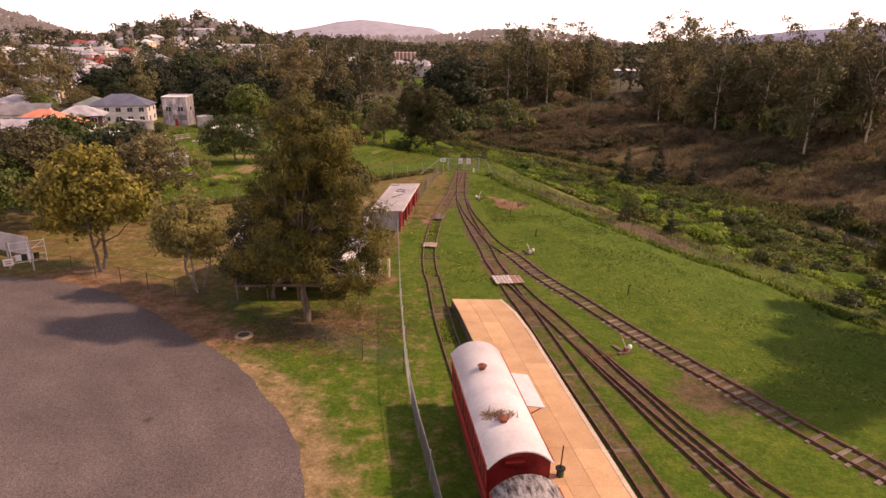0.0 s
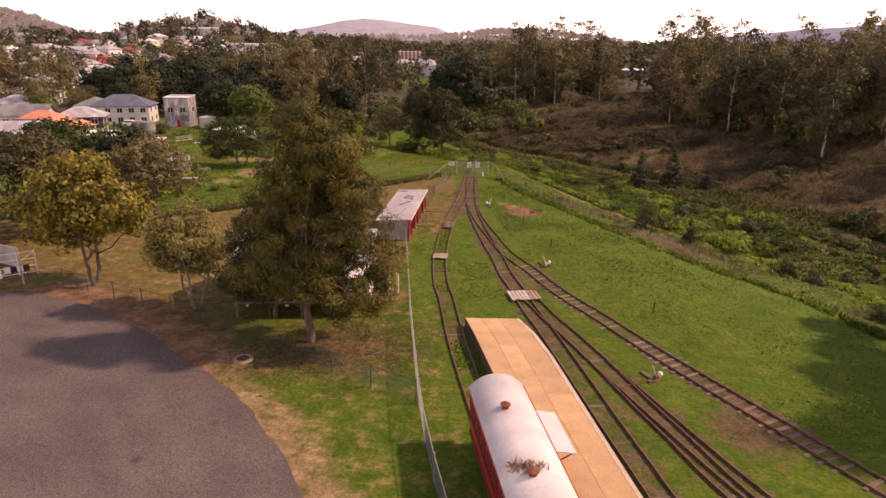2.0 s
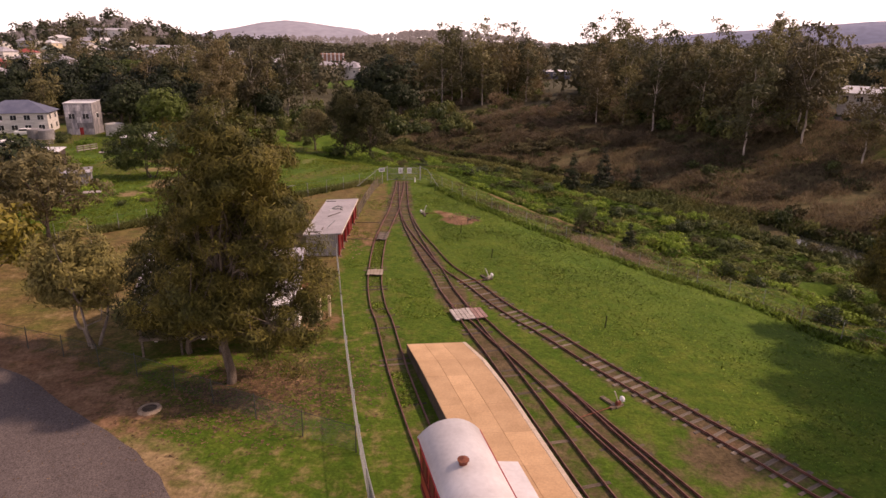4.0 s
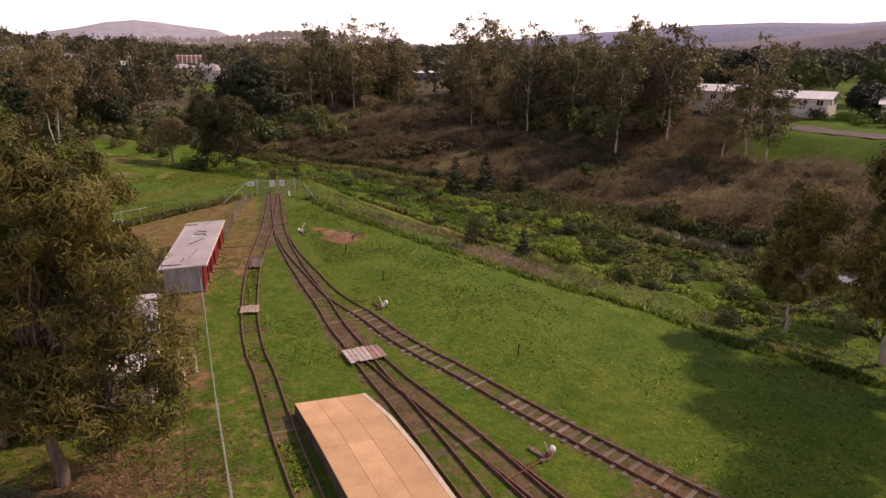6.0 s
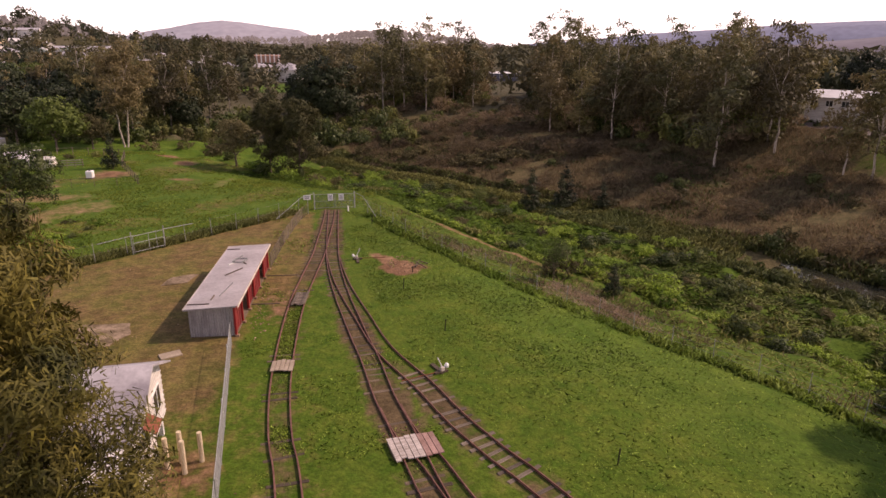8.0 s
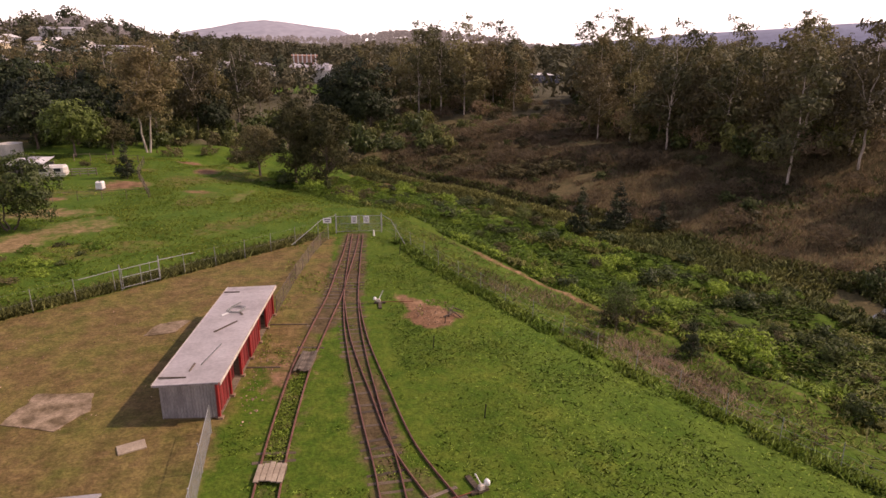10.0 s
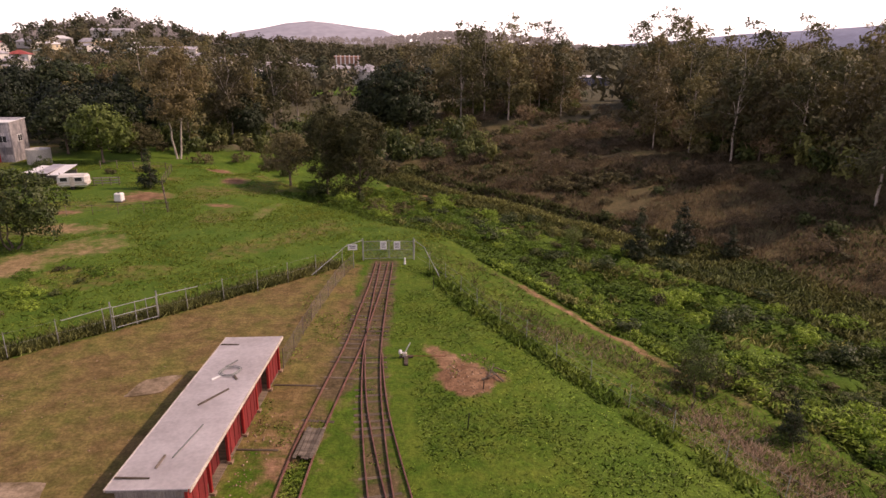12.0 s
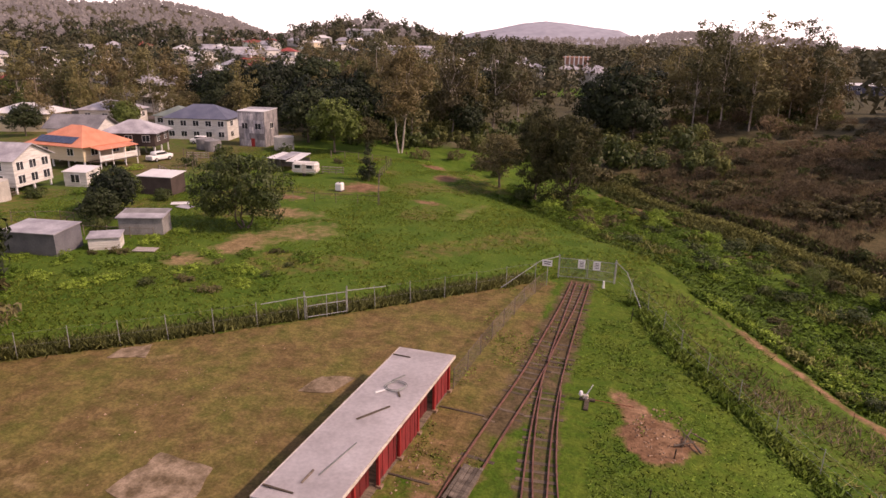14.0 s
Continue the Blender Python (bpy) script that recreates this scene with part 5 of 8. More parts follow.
plant(SHE_OAK, -11.2, -12.5, 0, 1.0, label="tall feathery olive-green she-oak shading the old building")
OAK_DARK = tree_meshes(4, 9.5, [(0, 0, 5.0, 2.8, 2.6, 3.6), (-1.2, 0.5, 4.0, 2.2, 2.2, 2.6), (1.5, 0.3, 4.4, 2.2, 2.2, 2.6)], 1.8, 220, 70, 0.5, 0.40, 0.22, M_LEAF_OAK, M_BARK, droop=0.4, limbs=22, radius=0.2, shell=0.35, twigs=44)
plant(OAK_DARK, -14.6, -8.4, 40, 0.98, label="dense dark she-oak beside the old building")
BOTTLE = tree_meshes(7, 8.8, [(-0.3, 0, 5.6, 2.6, 2.4, 2.5), (-1.3, 0.3, 4.4, 1.7, 1.7, 1.7), (1.0, 0, 4.9, 1.8, 1.8, 2.0)], 1.9, 210, 75, 0.42, 0.30, 0.35, M_LEAF_TAN, M_BARK_GREY, droop=0.3, limbs=20, trunks=3, radius=0.13, shell=0.4, twigs=30)
plant(BOTTLE, -21.0, -7.0, 0, 1.0, label="small grey-green tree with pale forked trunks")
GOLD = tree_meshes(8, 11.2, [(-0.6, 0, 7.0, 3.6, 3.2, 3.4), (-3.0, 0, 5.6, 2.5, 2.4, 2.4), (2.4, 0.4, 6.6, 2.6, 2.4, 2.4), (0.6, 0, 9.3, 1.9, 1.9, 1.8), (-2.6, 0, 4.2, 1.8, 1.5, 1.2)], 2.2, 210, 44, 0.58, 0.40, 0.6, M_LEAF_GOLD, M_BARK, droop=0.2, limbs=24, trunks=2, radius=0.2, shell=0.45, twigs=48)
plant(GOLD, -31.1, -2.4, 0, 1.0, label="spreading yellow-green tree with open dark branches")
BROAD = tree_meshes(9, 12, [(0, 0, 7.2, 4.6, 4.4, 4.0), (-3, 1, 6, 3, 3, 3), (3, -1, 6.4, 3, 3, 3), (0.5, 2, 9, 2.6, 2.6, 2.4)], 2.5, 200, 28, 0.72, 0.6, 0.55, M_LEAF_FRESH, M_BARK, limbs=14, radius=0.3, shell=0.5, twigs=14)
def other_crown(seed, lobes, clumps, per, spread, shell, size, slim, leaf):
    rng = np.random.default_rng(seed)
    pts, face, _ = crown_points(rng, lobes, clumps, per, spread, shell)
    return leaf_mesh("crown", pts, size, slim, leaf, rng, 0.2, face)


BROAD_DARK = (BROAD[0], other_crown(10, [(0, 0, 7.2, 4.8, 4.6, 4.2), (-3, 1, 5.5, 3.2, 3, 3), (3, -1, 6, 3.2, 3, 3.2), (0.5, 1, 9.4, 2.6, 2.6, 2.2)], 200, 28, 0.72, 0.5, 0.62, 0.55, M_LEAF_DARK))
plant(BROAD, -46.5, 5.5, 30, 0.80, label="lush bright green tree beyond the road")
OLIVE = (BROAD[0], other_crown(12, [(0, 0, 7.2, 4.6, 4.4, 3.6), (-3.4, 0, 6.2, 3, 3, 2.6), (3.4, 0.5, 6.8, 3, 3, 2.6), (0.5, 1, 9.4, 2.6, 2.6, 2.0)], 240, 26, 0.55, 0.55, 0.46, 0.45, M_LEAF_GREY))
plant(OLIVE, -43.0, 10.0, 100, 0.98, label="broad olive tree with tangled grey branches")
plant(OLIVE, -33.8, 14.5, 200, 0.88, label="broad olive tree behind the yellow tree")
plant(BROAD_DARK, -40.5, 21.0, 10, 0.85, label="dense dark green tree behind the yard fence")
plant(BROAD_DARK, -53.0, 14.0, 70, 0.95, label="dense dark green tree behind the yard fence")

plant(BROAD, -46.0, 22.0, 130, 0.92, label="leafy green tree behind the yard fence")
plant(BROAD_DARK, -51.5, 27.0, 200, 0.85, label="dense dark green tree behind the yard fence")

# ---- shrubs and bushes ----
def bush_mesh(seed, w, h, leaf, size=0.27, clumps=50, per=20, slim=0.5, cone=False):
    rng = np.random.default_rng(seed)
    lobes = [(0, 0, h * 0.45, w * 0.5, w * 0.5, h * 0.5)]
    if cone:
        lobes = [(0, 0, h * t, w * 0.5 * (1.05 - t), w * 0.5 * (1.05 - t), h * 0.16) for t in (0.15, 0.3, 0.45, 0.6, 0.75, 0.9)]
    else:
        for _ in range(5):
            lobes.append((rng.normal() * w * 0.28, rng.normal() * w * 0.28, h * rng.uniform(0.25, 0.6), w * 0.28, w * 0.28, h * 0.32))
    pts, face, _ = crown_points(rng, lobes, clumps, per, w * 0.085, 0.4)
    pts[:, 2] = np.abs(pts[:, 2])
    return leaf_mesh("foliage", pts, size, slim, leaf, rng, 0.0, face)


BUSH = [bush_mesh(71, 2.6, 1.7, M_WEED_DARK), bush_mesh(72, 3.2, 1.5, M_WEED), bush_mesh(73, 2.2, 1.8, M_LEAF_GREY, 0.22), bush_mesh(74, 3.0, 2.0, M_LEAF_MANGO, 0.29), bush_mesh(75, 3.8, 2.4, M_DRYGRASS, 0.36, slim=0.2)]
BUSH_LABELS = ("rounded dark scrub bush on the creek bank", "sprawling bright green weed mound", "grey-green wispy shrub on the bank", "dense dark green bush", "clump of tall brown dry reeds")


def bush(k, x, y, scale, turn=0.0, label="", tall=1.0, group="bank bushes"):
    b = thing("bush", pose(x, y, ground_z(x, y) - 0.08, 0, 0, turn) @ Matrix.Diagonal((scale, scale, scale * tall, 1)), label or BUSH_LABELS[k], "bush", group)
    hook(new("foliage", BUSH[k]), b)
    return b


def scrub_stuff(name, rows, label):
    """Uncounted low scrub: many bushes in one mesh for each leaf colour."""
    kinds = sorted({r[0] for r in rows})
    vs, fs, mi, base = [], [], [], 0
    for k, x, y, scale, turn, tall in rows:
        me = BUSH[k]
        co = np.empty(len(me.vertices) * 3)
        me.vertices.foreach_get("co", co)
        co = co.reshape(-1, 3, 3)[::3]
        mid = co.mean(1, keepdims=True)
        co = (mid + (co - mid) * 1.65).reshape(-1, 3) * (scale, scale, scale * tall)
        c, q = math.cos(radians(turn)), math.sin(radians(turn))
        vs.append(np.stack([x + c * co[:, 0] - q * co[:, 1], y + q * co[:, 0] + c * co[:, 1], ground_z(x, y) - 0.08 + co[:, 2]], 1))
        n = len(co) // 3
        fs.append(np.arange(3 * n).reshape(n, 3) + base)
        mi.append(np.full(n, kinds.index(k)))
        base += 3 * n
    me = np_mesh(name, np.concatenate(vs), np.concatenate(fs), BUSH[kinds[0]].materials[0])
    for k in kinds[1:]:
        me.materials.append(BUSH[k].materials[0])
    me.polygons.foreach_set("material_index", np.concatenate(mi).astype(np.int32))
    tagged(new(name, me), label, "scrub", kind="stuff")


# creek-side trees
RIVER = tree_meshes(14, 11.4, many_lobes(314, 24, 3.0, 3.6, 10.6, 0.8, 1.4, 0.5), 2.6, 300, 62, 0.42, 0.42, 0.2, M_LEAF_CASU, M_BARK_PALE, droop=0.4, limbs=30, radius=0.18, shell=0.3, twigs=60)
plant(RIVER, 35.7, -4.9, 0, 1.02, label="slender she-oak with pale trunk by the creek")
plant(RIVER, 38.7, -10.5, 120, 1.38, label="leaning dark she-oak on the creek bank")
plant(RIVER, 44.5, -15.5, 220, 1.15, label="leaning dark she-oak on the creek bank")
plant(RIVER, 45.5, -4.5, 60, 1.0, label="dark she-oak over the creek water")
plant(RIVER, 35.0, -14.8, 20, 1.4, label="tall dark she-oak on the creek bank")
plant(RIVER, 34.0, -20.0, 300, 1.5, label="tall dark she-oak on the creek bank")
plant(RIVER, 38.5, -27.0, 250, 1.45, label="tall dark she-oak on the creek bank")
plant(RIVER, 47.0, 3.0, 160, 0.72, label="low dark she-oak over the creek water")

# gums, in five forms
GUMS = []
for i, (hi, leaf, bark) in enumerate(((18, M_LEAF_GUM, M_BARK_PALE), (20, M_LEAF_GUM2, M_BARK_PALE), (17, M_LEAF_GUM, M_BARK), (22, M_LEAF_GUM, M_BARK_PALE), (16, M_LEAF_GUM2, M_BARK))):
    r = random.Random(40 + i)
    lobes = [(r.uniform(-3.4, 3.4), r.uniform(-3.4, 3.4), hi * r.uniform(0.26, 0.88), r.uniform(1.7, 3.0), r.uniform(1.7, 3.0), r.uniform(1.5, 2.6)) for _ in range(11)] + [(0, 0, hi * 0.93, 1.6, 1.6, 1.3), (0, 0, hi * 0.55, 2.8, 2.8, 3.4)]
    GUMS.append(tree_meshes(60 + i, hi, lobes, hi * 0.30, 125, 18, 0.72, 0.70, 0.42, leaf, bark, droop=0.4, limbs=10, radius=0.2, shell=0.35, twigs=0))
GUM_LABELS = ("tall thin-crowned gum with pale trunk", "tall brownish gum with pale trunk", "dark-barked gum in the woods", "very tall open gum with pale trunk", "shorter brown-leaved gum in the woods")

plant(GUMS[3], 82.0, 52.8, 0, 0.98, label="very tall gum standing by the far road", group="creek-side gums")
plant(GUMS[0], 84.3, 50.2, 140, 0.86, label=GUM_LABELS[0], group="creek-side gums")
plant(GUMS[1], 80.4, 56.6, 250, 0.80, label=GUM_LABELS[1], group="creek-side gums")
plant(GUMS[4], 86.0, 58.5, 30, 0.82, label=GUM_LABELS[4], group="creek-side gums")
plant(GUMS[0], 66.9, 70.7, 90, 1.08, label=GUM_LABELS[0], group="creek-side gums")
plant(GUMS[3], 61.4, 101.5, 10, 1.12, label=GUM_LABELS[3], group="creek-side gums")
plant(GUMS[1], 77.6, 69.6, 200, 1.1, label=GUM_LABELS[1], group="creek-side gums")
plant(GUMS[3], 13.0, 188.0, 130, 1.0, label="gum with bare white forked trunk", group="creek-side gums")
BIG_GUM = tree_meshes(18, 21, many_lobes(318, 26, 6.4, 8.0, 19.0, 1.5, 2.7, 0.55), 7.0, 260, 32, 0.75, 0.58, 0.42, M_LEAF_GUM2, M_BARK_PALE, droop=0.4, limbs=30, trunks=2, radius=0.21, shell=0.35, twigs=30)
plant(BIG_GUM, -41.5, 112.0, 80, 1.0, label="spreading brownish gum with white forked trunk", group="creek-side gums")
for x, y, k, sc in ((17, 168, 3, 1.22), (24, 172, 0, 1.42), (30, 166, 3, 1.26), (37, 171, 1, 1.30), (43, 176, 3, 1.18), (70, 152, 0, 1.35), (66, 158, 3, 1.2), (72, 166, 3, 1.28), (88, 130, 3, 1.12), (97, 118, 0, 1.3), (104, 124, 3, 1.15), (-38, 138, 1, 1.2), (-30, 146, 0, 1.3), (-58, 140, 3, 1.05)):
    plant(GUMS[k], x, y, x * 41, sc, name="gum_tree", label=GUM_LABELS[k], group="tall skyline gums")
TWIN = tree_meshes(15, 15.4, many_lobes(315, 26, 5.2, 2.6, 13.6, 1.2, 2.2, 0.45), 2.6, 260, 46, 0.62, 0.55, 0.26, M_LEAF_OAK, M_BARK, droop=0.4, limbs=34, radius=0.28, shell=0.3, twigs=60)
plant(TWIN, -10.6, 90.0, 0, 1.0, label="dark she-oak standing in the meadow", group="meadow she-oaks")
plant(TWIN, -5.3, 86.5, 110, 0.98, label="dark she-oak with ivy-clad trunk in the meadow", group="meadow she-oaks")
plant(OLIVE, -17.2, 93.5, 60, 0.80, label="thin pale-leaved tree at the meadow's edge")
FIG = tree_meshes(16, 15, [(0, 0, 7.6, 7.2, 6.8, 6.0), (-4.5, 1, 6, 4.6, 4.4, 4.6), (4.6, -1, 6.4, 4.6, 4.4, 4.8), (1, 2, 11, 4.4, 4.2, 3.2)], 2.4, 330, 38, 0.95, 0.75, 0.5, M_LEAF_DARK, M_BARK, limbs=14, radius=0.5, shell=0.6)
plant(FIG, -1.0, 160, 0, 1.22, label="huge dense dark green fig tree")
plant(FIG, -92.0, 172, 90, 1.15, label="huge dense dark green fig tree")
plant(FIG, -76.0, 168, 30, 1.0, label="huge dense dark green fig tree")


def scatter(count, seed, inside, gap):
    """Random places in a region, no two nearer than gap."""
    rng = random.Random(seed)
    got = []
    tries = 0
    while len(got) < count and tries < 20000:
        tries += 1
        p = inside(rng)
        if p and all((p[0] - q[0]) ** 2 + (p[1] - q[1]) ** 2 > gap * gap for q in got):
            got.append(p)
    return got, rng


def woods_east(rng):
    s, d = rng.uniform(12, 175), rng.uniform(24, 105)
    if s > 30 and d < 39 or s < 42 and d > 37 or math.degrees(math.atan2(61.6 - s * 0.497 + d * 0.868, 49.6 + s * 0.868 + d * 0.497)) > 36.5 or s > 95 and d < 46 or (60 < s < 130 and d < 42):
        return None
    d0 = 5 * math.sin(math.pi * min(max(s / 110, 0), 1))
    x, y = 60 - s * 0.497 + (d + d0) * 0.868, 12 + s * 0.868 + (d + d0) * 0.497
    if y > 90 and 14.6 < math.degrees(math.atan2(x - 3, y + 9)) < 19.6:
        return None                                     # the open gully
    if math.hypot(x - 50, y - 150) < 17 or (x < 34 and y < 176):
        return None
    return x, y


spots, rng = scatter(118, 21, woods_east, 4.8)
for x, y in spots:
    k = rng.choice((0, 0, 2, 2, 3, 4, 4, 1))
    plant(GUMS[k], x, y, rng.uniform(0, 360), rng.uniform(0.72, 1.12), name="gum_tree", label=GUM_LABELS[k], group="woods beyond the creek")


spots, rng = scatter(330, 23, woods_east, 3.0)
scrub_stuff("understorey", [(rng.choice((0, 2, 2, 4, 0, 3)), x, y, rng.uniform(1.0, 2.2), rng.uniform(0, 360), rng.uniform(0.9, 1.6)) for x, y in spots], "dark scrub under the gums beyond the creek")


def woods_north(rng):
    x, y = rng.uniform(-120, 8), rng.uniform(118, 225)
    if -42 < x < -8 and 100 < y < 128 or (-20 < x < 12 and y < 152) or (-24 < x < -6) or (-36 < x < -12 and y > 175) or y < 165 - 0.55 * (x + 120) * 0.5 and x < -62:
        return None
    return x, y


spots, rng = scatter(66, 22, woods_north, 5.5)
for x, y in spots:
    k = rng.choice((0, 1, 2, 3, 4, 5, 5, 5))
    if k < 4:
        plant(GUMS[k], x, y, rng.uniform(0, 360), rng.uniform(0.85, 1.15), name="gum_tree", label=GUM_LABELS[k], group="woods behind the meadow")
    else:
        plant((BROAD, BROAD_DARK)[k - 4], x, y, rng.uniform(0, 360), rng.uniform(0.7, 1.3), label="leafy tree in the woods behind the meadow", group="woods behind the meadow")


CONIFER = tree_meshes(81, 5.6, [(0, 0, 5.6 * t, 1.9 * (1.08 - t), 1.9 * (1.08 - t), 0.5) for t in (0.16, 0.28, 0.4, 0.52, 0.64, 0.76, 0.88, 0.97)], 0.6, 150, 26, 0.22, 0.28, 0.3, M_LEAF_DARK, M_BARK, limbs=10, radius=0.1, shell=0.3)
plant(CONIFER, 30.6, 61.5, 0, 1.15, name="shrub_tree", label="dark upright shrub by the creek")
plant(CONIFER, 37.6, 65.5, 80, 1.15, name="shrub_tree", label="dark upright shrub by the creek")
plant(CONIFER, 36.0, 63.2, 150, 0.95, name="shrub_tree", label="dark upright shrub by the creek")
plant(CONIFER, 42.5, 62.0, 150, 0.75, name="shrub_tree", label="dark upright shrub by the creek")
bush(2, 22.0, 25.6, 1.25, 40, label="pale grey-green wispy shrub in tall grass", tall=1.35)
plant(CONIFER, 24.8, 19.7, 30, 0.52, name="shrub_tree", label="small dark upright shrub in tall grass")
plant(CONIFER, -34.8, 80.5, 30, 1.0, name="pine_tree", label="small dark conical pine in bare earth")
SAPLING = tree_meshes(82, 4.6, [(0, 0, 3.3, 1.2, 1.2, 1.2), (0.3, 0, 2.4, 1.0, 1.0, 0.9)], 1.2, 90, 26, 0.3, 0.16, 0.35, M_LEAF_FRESH, M_BARK, limbs=10, radius=0.05, shell=0.3)
plant(SAPLING, 20.3, 22.8, 0, 1.0, name="sapling", label="thin sapling with sparse pale leaves")
plant(SAPLING, 23.0, 28.5, 70, 0.62, name="sapling", label="low grey-green sapling on the bank")
plant(SAPLING, 22.5, 62.0, 70, 0.9, name="sapling", label="bright green sapling on the creek bank")
plant(SAPLING, 37.5, -8.5, 70, 0.8, name="sapling", label="low sapling beside the she-oak")


def bank_spot(rng):
    d, s = rng.uniform(-27, -3), rng.uniform(-35, 100)
    if -14 < s < 24 and d > -6:
        return None
    d0 = 5 * math.sin(math.pi * min(max(s / 110, 0), 1))
    return 60 - s * 0.497 + (d + d0) * 0.868, 12 + s * 0.868 + (d + d0) * 0.497


spots, rng = scatter(205, 31, bank_spot, 1.8)
for x, y in spots:
    lush = -(x - 60) * 0.497 + (y - 12) * 0.868 > 32
    bush(rng.choice((0, 1, 1, 1, 1, 2, 3) if lush else (0, 0, 0, 1, 2, 3)), x, y, rng.uniform(0.4, 1.05), rng.uniform(0, 360), tall=rng.uniform(0.6, 1.0))


def water_edge(rng):
    d, s = rng.choice((rng.uniform(-6, -2.6), rng.uniform(-5, -2.2), rng.uniform(2.6, 6))), rng.uniform(-16, 26)
    d0 = 5 * math.sin(math.pi * min(max(s / 110, 0), 1))
    return 60 - s * 0.497 + (d + d0) * 0.868, 12 + s * 0.868 + (d + d0) * 0.497


spots, rng = scatter(30, 36, water_edge, 1.7)
for x, y in spots:
    bush(rng.choice((0, 0, 2, 3)), x, y, rng.uniform(0.55, 0.95), rng.uniform(0, 360), tall=rng.uniform(0.9, 1.5), group="bushes by the water")


def far_spot(rng):
    d, s = rng.uniform(3, 42), rng.uniform(-20, 120)
    if s < 32 and d > 35:
        return None
    d0 = 5 * math.sin(math.pi * min(max(s / 110, 0), 1))
    return 60 - s * 0.497 + (d + d0) * 0.868, 12 + s * 0.868 + (d + d0) * 0.497


spots, rng = scatter(150, 32, far_spot, 2.6)
for x, y, sc in ((26, 98, 1.5), (29.5, 95.5, 1.8), (33, 95, 2.0), (36.5, 95.5, 1.9), (39.5, 96.5, 1.6), (31.5, 99.5, 1.9), (35.5, 100, 1.8), (28, 102, 1.4), (17.5, 109, 1.5), (20.5, 111, 1.7), (15.5, 114, 1.4), (47, 99, 1.3), (52, 94, 1.2), (60, 92, 1.3), (66, 84, 1.4)):
    bush(2, x, y, sc, x * 31, label="broad grey-green scrub mound on the far bank", tall=0.8, group="far bank mounds")
reeds = [(rng.choice((4, 4, 4, 2, 2, 0)), x, y, rng.uniform(0.6, 1.3), rng.uniform(0, 360), rng.uniform(0.6, 1.1)) for x, y in spots]
reeds += [(4, x, y, 1.5, x * 20, 1.0) for x, y in ((27.5, 105), (33, 100), (30, 110), (45, 96), (50, 92), (54, 90), (41, 101))]
scrub_stuff("far_bank_scrub", reeds, "brown reeds and dark scrub on the far bank")
for x, y, sc, k in ((-12, 88, 1.2, 3), (-8.5, 86, 1.0, 3), (-5.4, 85.3, 0.9, 3), (-14, 91, 1.0, 1), (-2.5, 85, 1.0, 0), (1.5, 80, 0.9, 2), (-36, 108, 1.4, 2), (-30, 112, 1.2, 2), (-24, 110, 1.5, 2), (-20, 106, 1.3, 0), (-33, 104, 0.5, 1), (33.5, -1.5, 0.8, 3), (34.5, -6, 0.7, 1)):
    bush(k, x, y, sc, x * 33)
spots, rng = scatter(46, 33, lambda r: (r.uniform(-70, -22), 0) and (lambda x: (x, 34 + r.uniform(-9, 3) + (x + 50) * 0.35))(r.uniform(-62, -24)), 2.4)
for x, y in spots:
    if y > np.interp(x, (-42, -33.3, -3.7), (13, 19.0, 44.6)) + 1.5:
        bush(rng.choice((0, 1, 1, 1, 2)), x, y, rng.uniform(0.4, 0.85), rng.uniform(0, 360), tall=0.6, group="meadow weeds")


spots, rng = scatter(120, 34, lambda r: (r.uniform(-70, 20), r.uniform(114, 160)), 3.2)
scrub_stuff("north_understorey", [(rng.choice((0, 2, 3, 3, 0)), x, y, rng.uniform(1.0, 2.2), rng.uniform(0, 360), rng.uniform(0.8, 1.5)) for x, y in spots], "dark scrub under the trees behind the meadow")


spots, rng = scatter(70, 35, lambda r: (r.uniform(8, 64), r.uniform(120, 178)), 3.4)
scrub_stuff("gully_scrub", [(rng.choice((2, 4, 0, 2, 4)), x, y, rng.uniform(0.9, 1.7), rng.uniform(0, 360), rng.uniform(0.6, 1.1)) for x, y in spots], "low grey-green scrub round the open gully")


# ---- grass, weeds and reeds as stuff ----
def tufts(name, n, seed, inside, size, slim, material, label, blades=3, up=1.0, lean=0.55):
    """Blades standing on the ground over a region."""
    rng = np.random.default_rng(seed)
    x, y = inside(rng, n)
    n = len(x)
    z = height(x, y) - 0.02
    c = np.repeat(np.stack([x, y, z], 1), blades, 0)
    m = n * blades
    c[:, :2] += rng.normal(size=(m, 2)) * size * 0.35
    h = size * rng.uniform(0.5, 1.3, m)
    a = rng.uniform(0, 2 * math.pi, m)
    w = np.stack([np.cos(a), np.sin(a), np.zeros(m)], 1) * (size * slim * rng.uniform(0.6, 1.4, m))[:, None]
    tip = c + np.stack([rng.normal(size=m) * lean * h, rng.normal(size=m) * lean * h, h * up], 1)
    vs = np.stack([c - w, c + w, tip], 1).reshape(-1, 3)
    fs = np.arange(3 * m).reshape(m, 3)
    me = np_mesh(name, vs, fs, material, smooth=True)
    nv = rng.normal(size=(m, 3)) * 0.45 + np.array([0, 0, 1.0])
    nv /= np.linalg.norm(nv, axis=1)[:, None]
    me.normals_split_custom_set_from_vertices(np.repeat(nv, 3, 0).tolist())
    tagged(new(name, me), label, "grass", kind="stuff")


